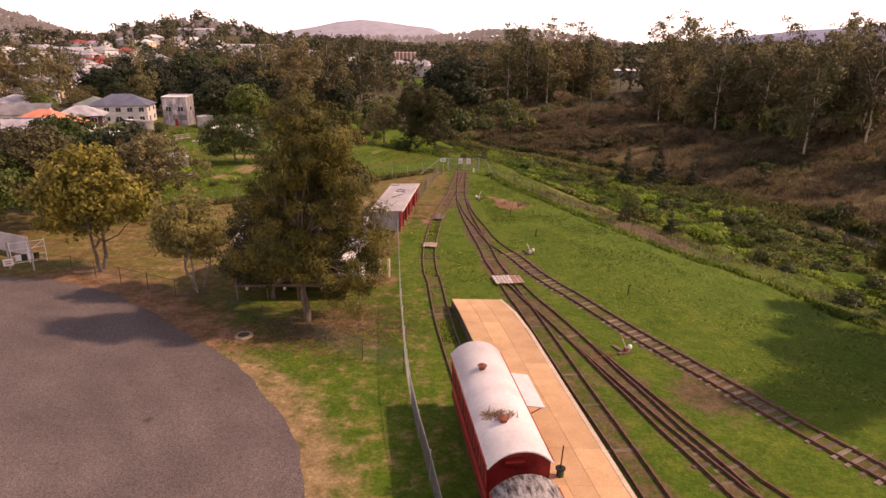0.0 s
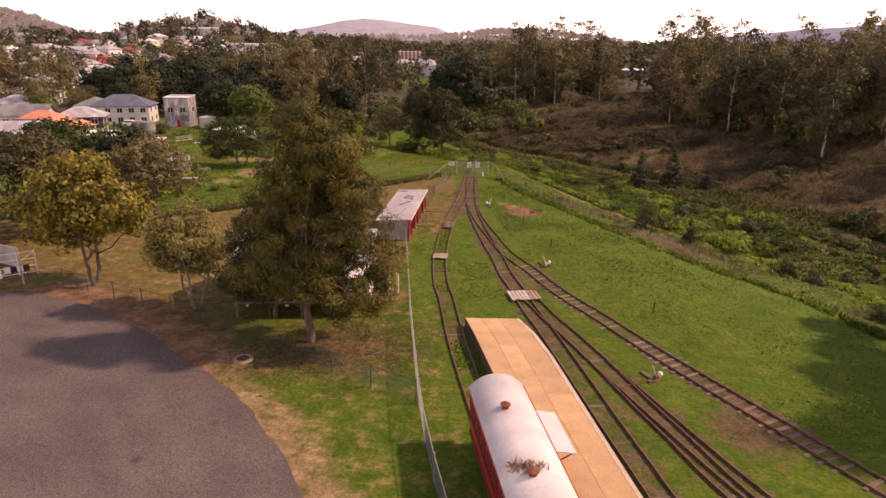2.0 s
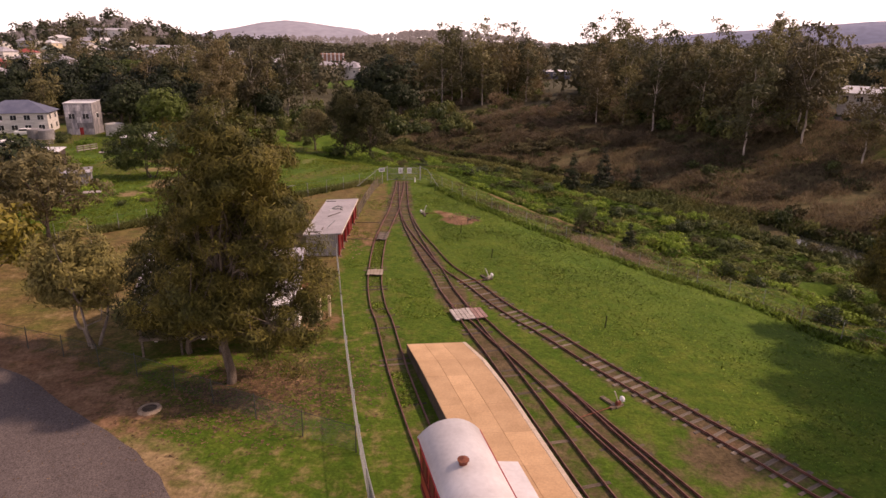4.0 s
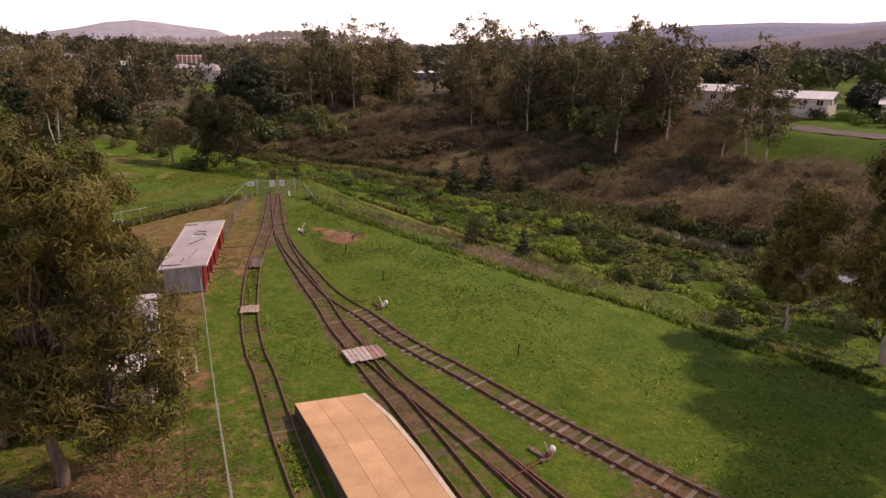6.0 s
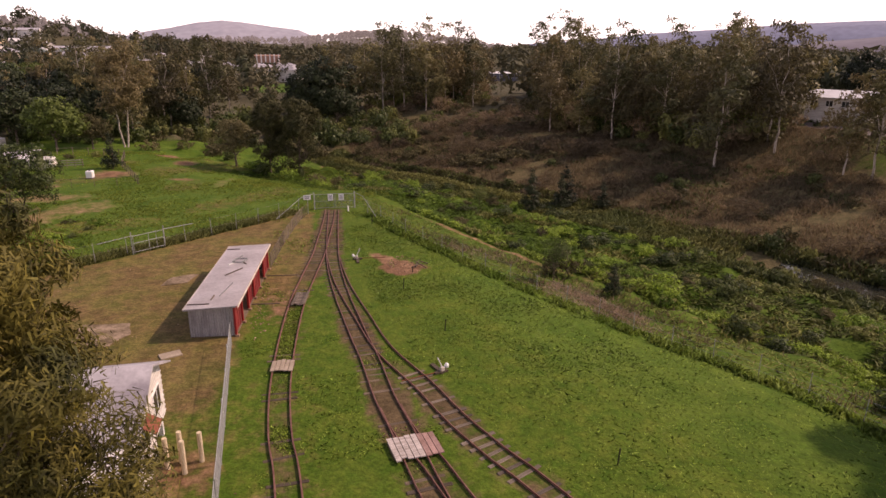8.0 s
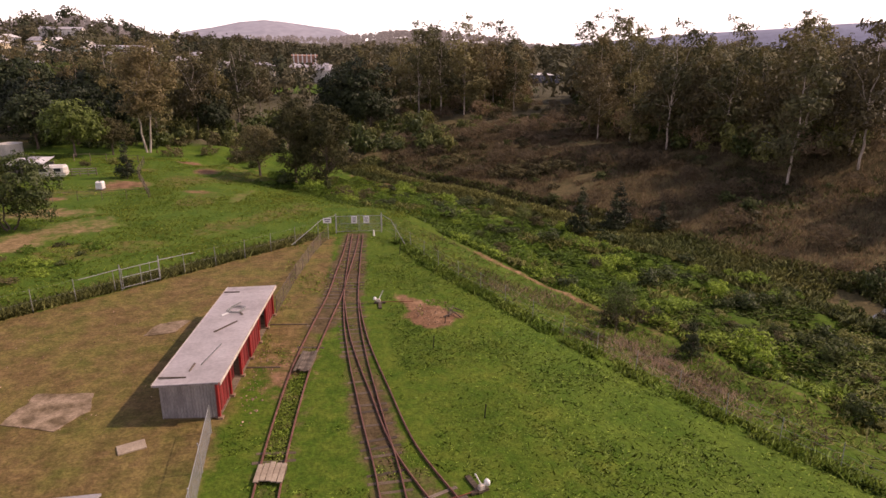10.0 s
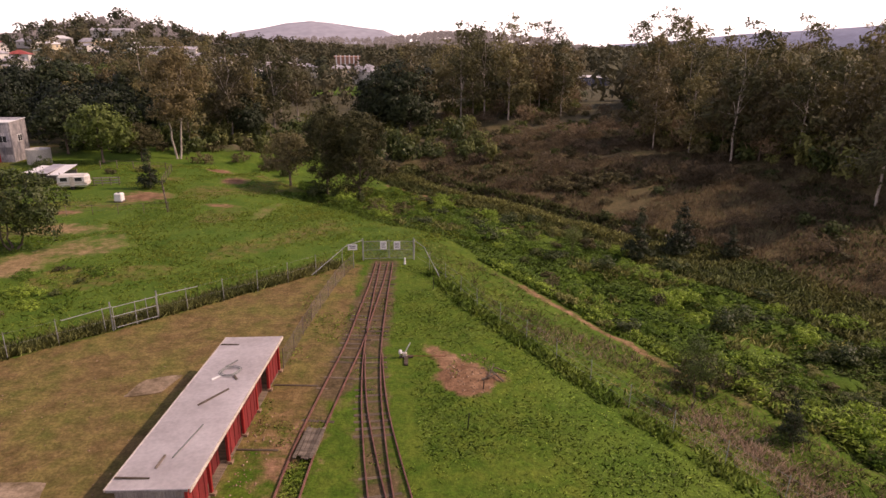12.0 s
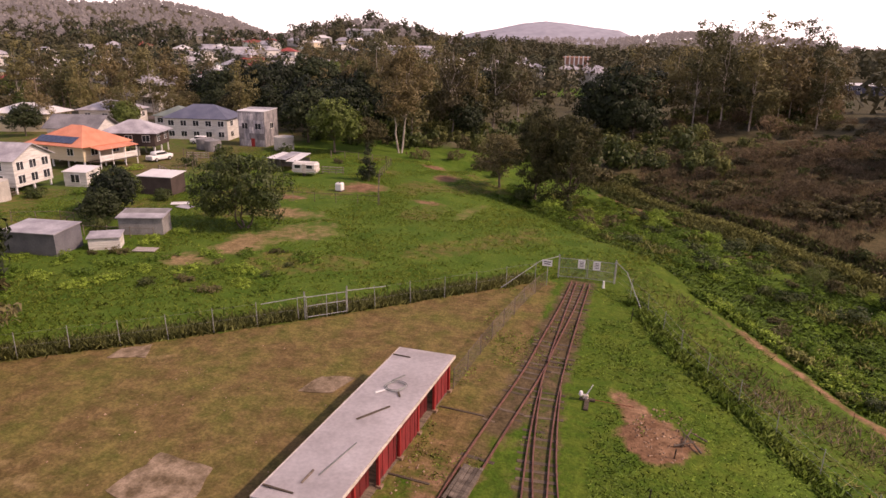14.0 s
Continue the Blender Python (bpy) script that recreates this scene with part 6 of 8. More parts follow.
def by_creek(d_lo, d_hi, s_lo, s_hi, keep=None):
    def inside(rng, n):
        d, s = rng.uniform(d_lo, d_hi, n), rng.uniform(s_lo, s_hi, n)
        d0 = 5 * np.sin(np.pi * np.clip(s / 110, 0, 1))
        x, y = 60 - s * 0.497 + (d + d0) * 0.868, 12 + s * 0.868 + (d + d0) * 0.497
        k = np.ones(n, bool) if keep is None else keep(x, y, d)
        k &= ~((np.abs(d - path_mid(s)) < 0.55) & (x > 8) & (y > -15) & (y < 66) & (rng.uniform(0, 1, n) > np.interp(s, (24, 34), (0.6, 0.15))))
        return x[k], y[k]
    return inside


def patchy(scale, cut, seed):
    return lambda x, y, d: vnoise(x, y, scale, seed) + 0.35 * vnoise(x, y, scale / 4, seed + 1) > cut


def off_lawn(scale, cut, seed):
    return lambda x, y, d: patchy(scale, cut, seed)(x, y, d) & (zones(x, y)["lush"] < 0.4)


tufts("creek_edge_weeds", 9000, 88, by_creek(-7, 6.5, -28, 28, lambda x, y, d: np.abs(d) > 2.0 + 1.2 * vnoise(x, y, 4, 47)), 0.6, 0.2, M_WEED_DARK, "rank weeds hanging over the creek water", lean=0.8, blades=4)
tufts("creek_weeds", 15000, 90, by_creek(-6, 6, 27, 125), 0.5, 0.26, M_WEED_DARK, "rank dark weeds filling the creek bed", lean=0.8, blades=4)
def in_strip(lo, hi, more):
    """Between the fence and the path, set in by lo from one and hi from the other."""
    def keep(x, y, d):
        at = creek(x, y)[1]
        return (d > fence_edge(at) + lo) & (d < path_mid(at) - hi) & more(x, y)
    return keep


tufts("fence_grass", 17000, 91, by_creek(-38.6, -26, -40, 62, in_strip(0.4, 0.4, lambda x, y: (x > 4) & (vnoise(x, y, 2.5, 3) > 0.10))), 0.30, 0.13, M_STRIPGRASS, "tall rank grass along the fence line", lean=1.2, up=0.35)
tufts("fence_hedge", 34000, 101, by_creek(-40, -33, -44, 54.5, lambda x, y, d: (x > 3.6) & (np.abs(d - fence_edge(creek(x, y)[1]) - 0.4) < 0.8) & (vnoise(x, y, 1.6, 65) < 0.72)), 0.40, 0.22, M_FIELD_WEED, "dark rank weeds smothering the fence's foot", lean=0.6, blades=4, up=0.8)
tufts("path_hedge", 34000, 102, by_creek(-32, -23, -40, 57, lambda x, y, d: (np.abs(d - path_mid(creek(x, y)[1]) - 2.3) < 1.2) & (vnoise(x, y, 2.2, 61) > 0.18)), 0.42, 0.30, M_WEED, "thick green weeds in a ridge beside the path", lean=0.9, blades=4, up=0.7)
rng = random.Random(104)
ridge = []
for s0 in np.arange(-38, 57, 1.05):
    x, y = bank_xy(s0, path_mid(s0) + rng.uniform(1.5, 2.6))
    ridge.append((rng.choice((1, 1, 1, 0)), x, y, rng.uniform(0.32, 0.62), rng.uniform(0, 360), rng.uniform(0.6, 1.0)))
scrub_stuff("path_ridge", ridge, "rounded weed mounds in a ridge along the path")
tufts("channel_hedge", 4200, 103, by_creek(-1.6, 0.6, 62, 116), 0.75, 0.26, M_WEED_DARK, "low scrubby ridge beside the cut channel", lean=0.7, blades=4, up=0.8)
tufts("straw_grass", 9000, 89, by_creek(-39, -25, -35, 62, in_strip(0.6, 0.3, lambda x, y: (x > 8) & (vnoise(x, y, 3.5, 44) + 0.4 * vnoise(x, y, 1.0, 45) > 0.72))), 0.40, 0.08, M_DRYGRASS, "straw-coloured dry grass through the rank growth", lean=0.8)
tufts("faded_grass", 650, 110, lambda rng, n: (lambda u, w: bank_xy(24.0 + 3.0 * u, -33.2 + 1.0 * w))(rng.normal(size=n), rng.normal(size=n)), 0.40, 0.08, M_PLUME, "faded dead grass flattened beside the path", lean=0.8)
tufts("grass_heads", 5500, 92, by_creek(-37, -27, -30, 52, in_strip(1.0, 1.0, lambda x, y: (x > 9) & (vnoise(x, y, 6, 13) > 0.55))), 0.45, 0.05, M_PLUME, "pinkish seeding grass in patches")
tufts("bank_weeds", 42000, 93, by_creek(-30, -4.5, 24, 105, lambda x, y, d: patchy(5, 0.34, 14)(x, y, d) & (d > path_mid(creek(x, y)[1]) + 0.6)), 0.31, 0.30, M_WEED, "thick bright green weeds on the bank", lean=1.2, blades=4, up=0.34)
tufts("dull_bank_weeds", 30000, 109, by_creek(-28, -4.5, -34, 32, lambda x, y, d: patchy(5, 0.34, 14)(x, y, d) & (d > path_mid(creek(x, y)[1]) + 0.6)), 0.31, 0.30, M_BANK_WEED, "dull green weeds on the lower bank", lean=1.2, blades=4, up=0.34)
tufts("bank_scrub", 16000, 94, by_creek(-28, -3, -30, 110, patchy(6, 0.86, 15)), 0.42, 0.22, M_WEED_DARK, "brownish dark scrub on the bank", lean=0.8, blades=4)
tufts("dry_reeds", 56000, 95, by_creek(4, 52, -40, 130, off_lawn(7, 0.34, 16)), 0.62, 0.075, M_DRYGRASS, "dry brown reeds and grass on the far bank", lean=0.5)
tufts("far_scrub", 26000, 96, by_creek(2, 62, -40, 140, off_lawn(8, 0.88, 17)), 0.5, 0.24, M_WEED_DARK, "low dark scrub on the far bank", lean=0.7)


def field(rng, n):
    x, y = rng.uniform(4, 34, n), rng.uniform(-42, 42, n)
    d, s = creek(x, y)
    e = np.interp(y, (-54, -40, -28.8, -18, -7, 2, 19, 46), (34.5, 26, 20, 14.3, 9.6, 6.3, 2.5, 2.5))
    k = (x > e) & (d < fence_edge(s)) & (sstep(0.25, 1.1, vnoise(x, y, 5, 18) + 0.5 * vnoise(x, y, 1.2, 19)) > rng.uniform(0, 1, n)) & (bump(x, y, 6.0, 24.0, 2.2, 3.2, 0.45) < 0.4)
    return x[k], y[k]


tufts("field_weeds", 90000, 97, field, 0.12, 0.40, M_WEED, "low leafy weeds through the field turf", lean=1.1, up=0.35)


def gate_field(rng, n):
    x, y = rng.uniform(1.5, 20, n), rng.uniform(-4, 45, n)
    d, s = creek(x, y)
    e = np.interp(y, (-4, 2, 7, 12.7, 19, 46), (8.4, 6.3, 4.6, 3.4, 2.2, 1.8))
    patch = vnoise(x, y, 4.5, 63) + 0.6 * vnoise(x, y, 1.3, 64) - 0.25 * sstep(20, 40, y)
    k = (x > e + 0.8 * vnoise(x, y, 1.5, 66)) & (d < fence_edge(s)) & (sstep(0.45, 1.0, patch) * sstep(-4, 9, y) > rng.uniform(0, 1, n))
    cut = zones(x, y)["dirt"] > 0.35
    return x[k & ~cut], y[k & ~cut]


tufts("gate_field_weeds", 48000, 105, gate_field, 0.15, 0.40, M_FIELD_WEED, "leafy low weeds thick in the field", lean=1.1, up=0.32)


def meadow(rng, n):
    x, y = rng.uniform(-70, 12, n), rng.uniform(18, 105, n)
    back = np.interp(x, (-42, -33.3, -26.2, -16.5, -3.7, 3.0, 5, 14), (12.5, 19.0, 24.4, 32.8, 44.8, 47.5, 52, 60))
    zn = zones(x, y)
    k = (y > back + 0.4) & (sstep(0.3, 1.15, vnoise(x, y, 7, 20) + 0.5 * vnoise(x, y, 1.6, 21) + 0.8 * np.exp(-(y - back) / 3)) > rng.uniform(0, 1, n)) & (zn["tan"] + zn["dirt"] < 0.3) & (zn["worn"] < rng.uniform(0.25, 0.75, n))
    return x[k], y[k]


tufts("meadow_grass", 95000, 98, meadow, 0.26, 0.18, M_TALLGRASS, "long bright grass and weeds in the meadow", lean=0.9, up=0.6)
tufts("fence_weeds", 9000, 99, lambda rng, n: (lambda u, w: (np.interp(u, (0, 0.22, 0.45, 0.65, 1), (-42, -33.3, -26.2, -16.5, -3.7)) - 0.7 * w, np.interp(u, (0, 0.22, 0.45, 0.65, 1), (12.5, 19.0, 24.4, 32.8, 44.6)) + 0.7 * w))(rng.uniform(0, 1, n), np.abs(rng.normal(size=n)) * 0.8 + 0.15), 0.5, 0.12, M_WEED_DARK, "dark tall grass against the yard fence")


def yard_tuft(rng, n):
    x, y = rng.uniform(-6, 5.5, n), rng.uniform(-6, 45, n)
    k = (vnoise(x, y, 3, 22) + 0.4 * vnoise(x, y, 0.8, 23) > 0.85)
    a = np.interp(y, [p[1] for p in LINE_A], [p[0] for p in LINE_A])
    k &= (np.abs(x - a) < 0.5) | (x < a - 0.8) | (x > a + 0.8)
    return x[k], y[k]


tufts("yard_weeds", 16000, 100, yard_tuft, 0.10, 0.45, M_WEED, "low green weeds between the tracks", lean=1.0, up=0.7)


def litter(name, n, seed, inside, size, z, material, label):
    """Fallen leaves lying flat."""
    rng = np.random.default_rng(seed)
    x, y = inside(rng, n)
    c = np.stack([x, y, np.full(len(x), z)], 1)
    up = np.tile(np.array([[0.0, 0.0, 1.0]]), (len(x), 1))
    tagged(new(name, leaf_mesh(name, c, size, 0.6, material, rng, 0.0, up, 0.18)), label, "litter", kind="stuff")


def near_road_edge(lo, hi, y0, y1):
    def inside(rng, n):
        k = rng.integers(1, len(ROAD) - 1, n)
        t = ROAD[k + 1] - ROAD[k - 1]
        t /= np.linalg.norm(t, axis=1)[:, None]
        e = lo + (hi - lo) * rng.uniform(0, 1, n) ** 1.6
        p = ROAD[k] + np.stack([t[:, 1], -t[:, 0]], 1) * e[:, None] + rng.normal(size=(n, 2)) * 0.3
        q = (p[:, 1] > y0) & (p[:, 1] < y1)
        return p[q, 0], p[q, 1]
    return inside


M_LITTER = mat("fallen_leaves", (0.085, 0.046, 0.025), (0.19, 0.112, 0.058), scale=3, bump=0, island=0.5)
litter("road_leaves", 900, 106, near_road_edge(0.0, 7.0, -40, -4), 0.10, 0.042, M_LITTER, "brown fallen leaves along the asphalt's edge")
litter("tree_leaves", 7500, 107, lambda rng, n: (-9.6 + rng.normal(size=n) * 3.2, -13.2 + rng.normal(size=n) * 2.4), 0.15, 0.03, M_LITTER, "brown fallen leaves under the she-oak")

def between_rails(rng, n):
    y = rng.uniform(-16, 15.5, n)
    x = np.interp(y, [p[1] for p in LINE_A], [p[0] for p in LINE_A]) + rng.uniform(-0.48, 0.48, n)
    k = (vnoise(x, y, 1.4, 67) + 0.5 * sstep(5, 8, y) > 0.62) & ~((y > 4.8) & (y < 6.4))
    return x[k], y[k]


tufts("siding_weeds", 5200, 108, between_rails, 0.12, 0.42, M_WEED, "bright leafy weeds between the siding's rails", lean=1.0, up=0.5)

# ---- houses ----
M_WALL_WHITE = mat("white_weatherboard", (0.52, 0.475, 0.43), (0.76, 0.72, 0.67), scale=1.1, rough=0.7, fine=8, grain=0.14, bump=0.1, stretch=(0.4, 0.4, 6))
M_WALL_CREAM = mat("cream_weatherboard", (0.62, 0.50, 0.33), (0.72, 0.60, 0.42), scale=0.6, rough=0.7, fine=8, grain=0.08, bump=0.1, stretch=(0.4, 0.4, 6))
M_WALL_GREY = mat("grey_boards", (0.20, 0.185, 0.18), (0.30, 0.28, 0.27), scale=0.8, fine=8, grain=0.15)
M_WALL_BROWN = mat("dark_brown_wall", (0.055, 0.038, 0.032), (0.085, 0.06, 0.05), scale=0.8, fine=8, grain=0.2)
M_WALL_RUSTY = mat("reddish_wall", (0.3, 0.155, 0.105), (0.38, 0.21, 0.15), scale=0.8, fine=8, grain=0.2)
M_ROOF_ORANGE = mat("orange_roof", (0.60, 0.205, 0.115), (0.70, 0.275, 0.165), scale=0.6, rough=0.6, fine=6, grain=0.1, bump=0.1)
M_ROOF_BLUE = mat("slate_blue_roof", (0.095, 0.10, 0.145), (0.14, 0.145, 0.19), scale=0.5, rough=0.55, fine=6, grain=0.12)
M_ROOF_LILAC = mat("weathered_iron_roof", (0.3, 0.27, 0.285), (0.54, 0.5, 0.51), scale=0.5, rough=0.5, metal=0.1, fine=5, grain=0.12)
M_ROOF_GREY = mat("dull_iron_roof", (0.15, 0.14, 0.142), (0.27, 0.25, 0.25), scale=0.5, rough=0.55, metal=0.1, fine=5, grain=0.15)
M_ROOF_PALE = mat("white_iron_roof", (0.64, 0.60, 0.58), (0.76, 0.72, 0.70), scale=0.4, rough=0.5, fine=5, grain=0.06)
M_ROOF_RED = mat("red_iron_roof", (0.30, 0.06, 0.05), (0.40, 0.09, 0.07), scale=0.6, rough=0.6)
M_ROOF_GREEN = mat("green_grey_roof", (0.14, 0.17, 0.15), (0.20, 0.23, 0.20), scale=0.6, rough=0.6)
M_SHED_GREY = mat("blue_grey_sheet", (0.115, 0.110, 0.120), (0.170, 0.162, 0.172), scale=0.7, rough=0.6, fine=6, grain=0.12, bump=0.1)
M_PATCH = mat("patchwork_iron", (0.20, 0.19, 0.21), (0.52, 0.47, 0.46), scale=0.9, rough=0.5, metal=0.15, fine=4, grain=0.25, rnd=0.55, stretch=(1.4, 1.4, 0.5))
M_SOLAR = mat("solar_panel", (0.045, 0.055, 0.10), (0.07, 0.085, 0.14), scale=2, rough=0.15, bump=0, spec=0.6)
M_GLASS = mat("dark_window_glass", (0.020, 0.022, 0.026), (0.045, 0.046, 0.05), scale=0.6, rough=0.12, bump=0, spec=0.6)
M_TANK = mat("concrete_tank", (0.42, 0.38, 0.33), (0.55, 0.50, 0.44), scale=0.8)


def roof_bm(w, d, z, h, style, eave=0.5, fall=0.0):
    bm = bmesh.new()
    a, b = w / 2 + eave, d / 2 + eave
    c = [bm.verts.new(p) for p in ((-a, -b, z), (a, -b, z), (a, b, z), (-a, b, z))]
    if style == "hip":
        k = max(a - b, 0) if a >= b else 0
        j = max(b - a, 0) if b > a else 0
        r = [bm.verts.new((-k, -j, z + h)), bm.verts.new((k + 0.01, j + 0.01, z + h))]
        if a >= b:
            for f in ((c[0], c[1], r[1], r[0]), (c[2], c[3], r[0], r[1]), (c[1], c[2], r[1]), (c[3], c[0], r[0])):
                bm.faces.new(f)
        else:
            for f in ((c[0], c[1], r[0]), (c[2], c[3], r[1]), (c[1], c[2], r[1], r[0]), (c[3], c[0], r[0], r[1])):
                bm.faces.new(f)
    elif style == "gable":
        r = [bm.verts.new((-a, 0, z + h)), bm.verts.new((a, 0, z + h))]
        for f in ((c[0], c[1], r[1], r[0]), (c[2], c[3], r[0], r[1])):
            bm.faces.new(f)
    else:
        for v in (c[2], c[3]):
            v.co.z += h
        bm.faces.new(c)
    bmesh.ops.recalc_face_normals(bm, faces=bm.faces)
    bmesh.ops.solidify(bm, geom=bm.faces, thickness=0.09)
    return bm


def wall_bm(w, d, z0, z1, gable=0.0, lean=0.0):
    bm = bmesh.new()
    a, b = w / 2, d / 2
    lo = [bm.verts.new(p) for p in ((-a, -b, z0), (a, -b, z0), (a, b, z0), (-a, b, z0))]
    hi = [bm.verts.new(p) for p in ((-a, -b, z1), (a, -b, z1), (a, b, z1 + lean), (-a, b, z1 + lean))]
    if gable:
        r = [bm.verts.new((-a, 0, z1 + gable)), bm.verts.new((a, 0, z1 + gable))]
        bm.faces.new((lo[0], lo[1], hi[1], hi[0])), bm.faces.new((lo[2], lo[3], hi[3], hi[2]))
        bm.faces.new((lo[1], lo[2], hi[2], r[1], hi[1])), bm.faces.new((lo[3], lo[0], hi[0], r[0], hi[3]))
    else:
        for i in range(4):
            j = (i + 1) % 4
            bm.faces.new((lo[i], lo[j], hi[j], hi[i]))
        bm.faces.new(hi)
    bm.faces.new(lo[::-1])
    bmesh.ops.recalc_face_normals(bm, faces=bm.faces)
    return bm


def window_on(h, side, u, z, ww, wh, w, d, frame_mat=None):
    """A framed window on one side of a house: 0 front, 1 right, 2 back, 3 left."""
    turn = (0, 90, 180, 270)[side]
    m = pose(0, 0, 0, 0, 0, turn)
    half = (d if side % 2 == 0 else w) / 2
    fr = part("window", boxed(u, -half - 0.02, z, ww + 0.16, 0.06, wh + 0.16), frame_mat or M_WHITE, h)
    fr.matrix_basis = m
    pn = part("pane", boxed(u, -half - 0.055, z, ww, 0.02, wh), M_GLASS, fr)
    if ww > 0.9:
        part("mullion", boxed(u, -half - 0.07, z, 0.06, 0.02, wh), frame_mat or M_WHITE, fr)
    return fr


def house(x, y, turn, w, d, z0, z1, rh, style, wall, roof, label, category="house", wins=(3, 2), eave=0.5, group="", stumps=True, name="house", two=False, zg=None):
    g = ground_z(x, y) if zg is None else zg
    h = thing(name, pose(x, y, g, 0, 0, turn), label, category, group)
    part("wall", wall_bm(w, d, z0 if stumps and z0 > 0.4 else -0.6, z1, gable=rh * 0.93 if style == "gable" else 0, lean=rh if style == "skillion" else 0), wall, h)
    part("roof", roof_bm(w, d, z1, rh, style, eave), roof, h)
    zs = (z0 + (z1 - z0) * 0.58,) if not two else (z0 + (z1 - z0) * 0.27, z0 + (z1 - z0) * 0.77)
    for side, n in ((0, wins[0]), (1, wins[1]), (3, wins[1])):
        span = w if side == 0 else d
        for i in range(n):
            for z in zs:
                window_on(h, side, (i + 0.5) * span / n - span / 2, z, min(1.2, span / n * 0.5), 1.05, w, d)
    if stumps and z0 > 0.4:
        for i in range(4):
            for j in range(3):
                part("stump", boxed(-w / 2 + 0.25 + i * (w - 0.5) / 3, -d / 2 + 0.25 + j * (d - 0.5) / 2, z0 / 2 - 0.1, 0.2, 0.2, z0 + 0.2), M_WHITE if i % 2 else M_TANK, h)
    return h


# the old raised building under the she-oak
def old_building():
    h = house(-13.0, -3.6, 3, 9.4, 6.0, 1.15, 3.75, 1.5, "gable", M_WALL_WHITE, M_ROOF_LILAC, "old raised white weatherboard building, rusty iron roof", category="building", wins=(4, 2), eave=0.45, zg=0.0)
    part("verandah_roof", boxed(0, -4.0, 3.25, 9.8, 2.2, 0.06, rx=11), M_ROOF_PALE, h, "pale iron verandah roof")
    for i in range(5):
        part("verandah_post", boxed(-4.6 + i * 2.3, -4.9, 1.5, 0.12, 0.12, 3.0), M_SLEEPER, h)
    part("verandah_rail", box(boxed(0, -4.9, 1.9, 9.3, 0.06, 0.08), 0, -4.9, 1.15, 9.5, 0.1, 0.2), M_SLEEPER, h)
    part("verandah_floor", boxed(0, -4.0, 1.1, 9.4, 1.9, 0.08), M_SLEEPER, h)
    part("skirting", boxed(4.72, -1.2, 0.75, 0.06, 3.2, 0.9), M_WALL_WHITE, h)
    for k in range(9):
        part("weatherboard", boxed(4.74, 0, 1.35 + k * 0.27, 0.03, 5.9, 0.03), M_WALL_WHITE, h)
    w = part("window", boxed(4.75, -1.0, 2.35, 0.05, 0.9, 0.9), M_WHITE, h)
    part("pane", boxed(4.785, -1.0, 2.35, 0.02, 0.74, 0.74), M_GLASS, w)
    part("window_hood", boxed(5.0, -1.0, 2.92, 0.75, 1.25, 0.04, ry=32), M_RUST, h, "rusty iron window hood")


old_building()
for x, y, hgt in ((-7.8, -3.5, 1.65), (-7.25, -3.15, 1.7), (-6.95, -4.0, 1.75), (-6.35, -3.2, 1.6)):
    p = part("timber_post", rodded((0, 0, -0.2), (0, 0, hgt), 0.12, sides=10, r2=0.11), M_POST, None)
    p.matrix_basis = pose(x, y, 0, 2, 1, 0)
    tagged(p, "short round bare timber post standing upright", "post", group="bare posts")
paver = part("broken_slab", boxed(0, 0, 0.03, 1.3, 0.8, 0.1, bevel=0.02), M_CONCRETE, None)
paver.matrix_basis = pose(-10.3, 8.5, 0, 0, 0, 25)
tagged(paver, "broken pale concrete piece lying in turf", "slab")

# the town's near edge
house(-69.3, 105.2, 2, 5.8, 5.2, 0.0, 6.9, 0.35, "skillion", M_PATCH, M_ROOF_PALE, "tall narrow tower shed of patchwork iron sheets", category="shed", wins=(2, 1), eave=0.1, name="tall_shed", stumps=False)
def tower_patches():
    """Odd sheets nailed over the tall shed's front."""
    rng = random.Random(9)
    for i in range(5):
        for j in range(5):
            sheet = tagged(part("loose_sheet", boxed(-2.25 + i * 1.1 + rng.uniform(-0.08, 0.08), -2.64, 0.68 + j * 1.28, 1.04, 0.04, 1.22), M_PATCH, TALL), "")


TALL = [o for o in scene.objects if o.name.startswith("tall_shed")][0]
tower_patches()
part("red_door", boxed(0.2, -2.68, 0.8, 0.8, 0.06, 1.6), M_RED, TALL)
house(-86.0, 110.8, 12, 13.5, 9.0, 0.0, 4.4, 2.6, "hip", M_WALL_WHITE, M_ROOF_BLUE, "two-storey white house with slate-blue hipped roof", wins=(5, 2), two=True)
house(-95.0, 114.0, 12, 7.5, 8, 0.0, 4.2, 1.9, "hip", M_WALL_WHITE, M_ROOF_GREEN, "white house wing with dark green-grey roof", wins=(3, 2), two=True)
ORANGE = house(-84.0, 75.5, -3, 10.6, 8.4, 1.2, 3.6, 2.7, "hip", M_WALL_CREAM, M_ROOF_ORANGE, "raised cream house with bright orange hipped roof", wins=(2, 2), eave=0.9)
for i in range(8):
    part("solar_panel", boxed(-3.9 + i * 1.0, -3.75, 4.42, 0.94, 1.7, 0.05, rx=27.9), M_SOLAR, ORANGE)
part("verandah_roof", boxed(6.6, 0.3, 3.4, 3.2, 7.8, 0.07, ry=9), M_ROOF_ORANGE, ORANGE)
part("verandah_deck", boxed(6.5, 0.3, 1.15, 2.8, 7.6, 0.12), M_SLEEPER, ORANGE)
for j in range(4):
    part("verandah_post", boxed(7.8, -3.4 + j * 2.45, 1.6, 0.12, 0.12, 3.3), M_WHITE, ORANGE)
part("verandah_rail", boxed(7.8, 0.3, 1.75, 0.06, 7.6, 0.9), M_WALL_WHITE, ORANGE)
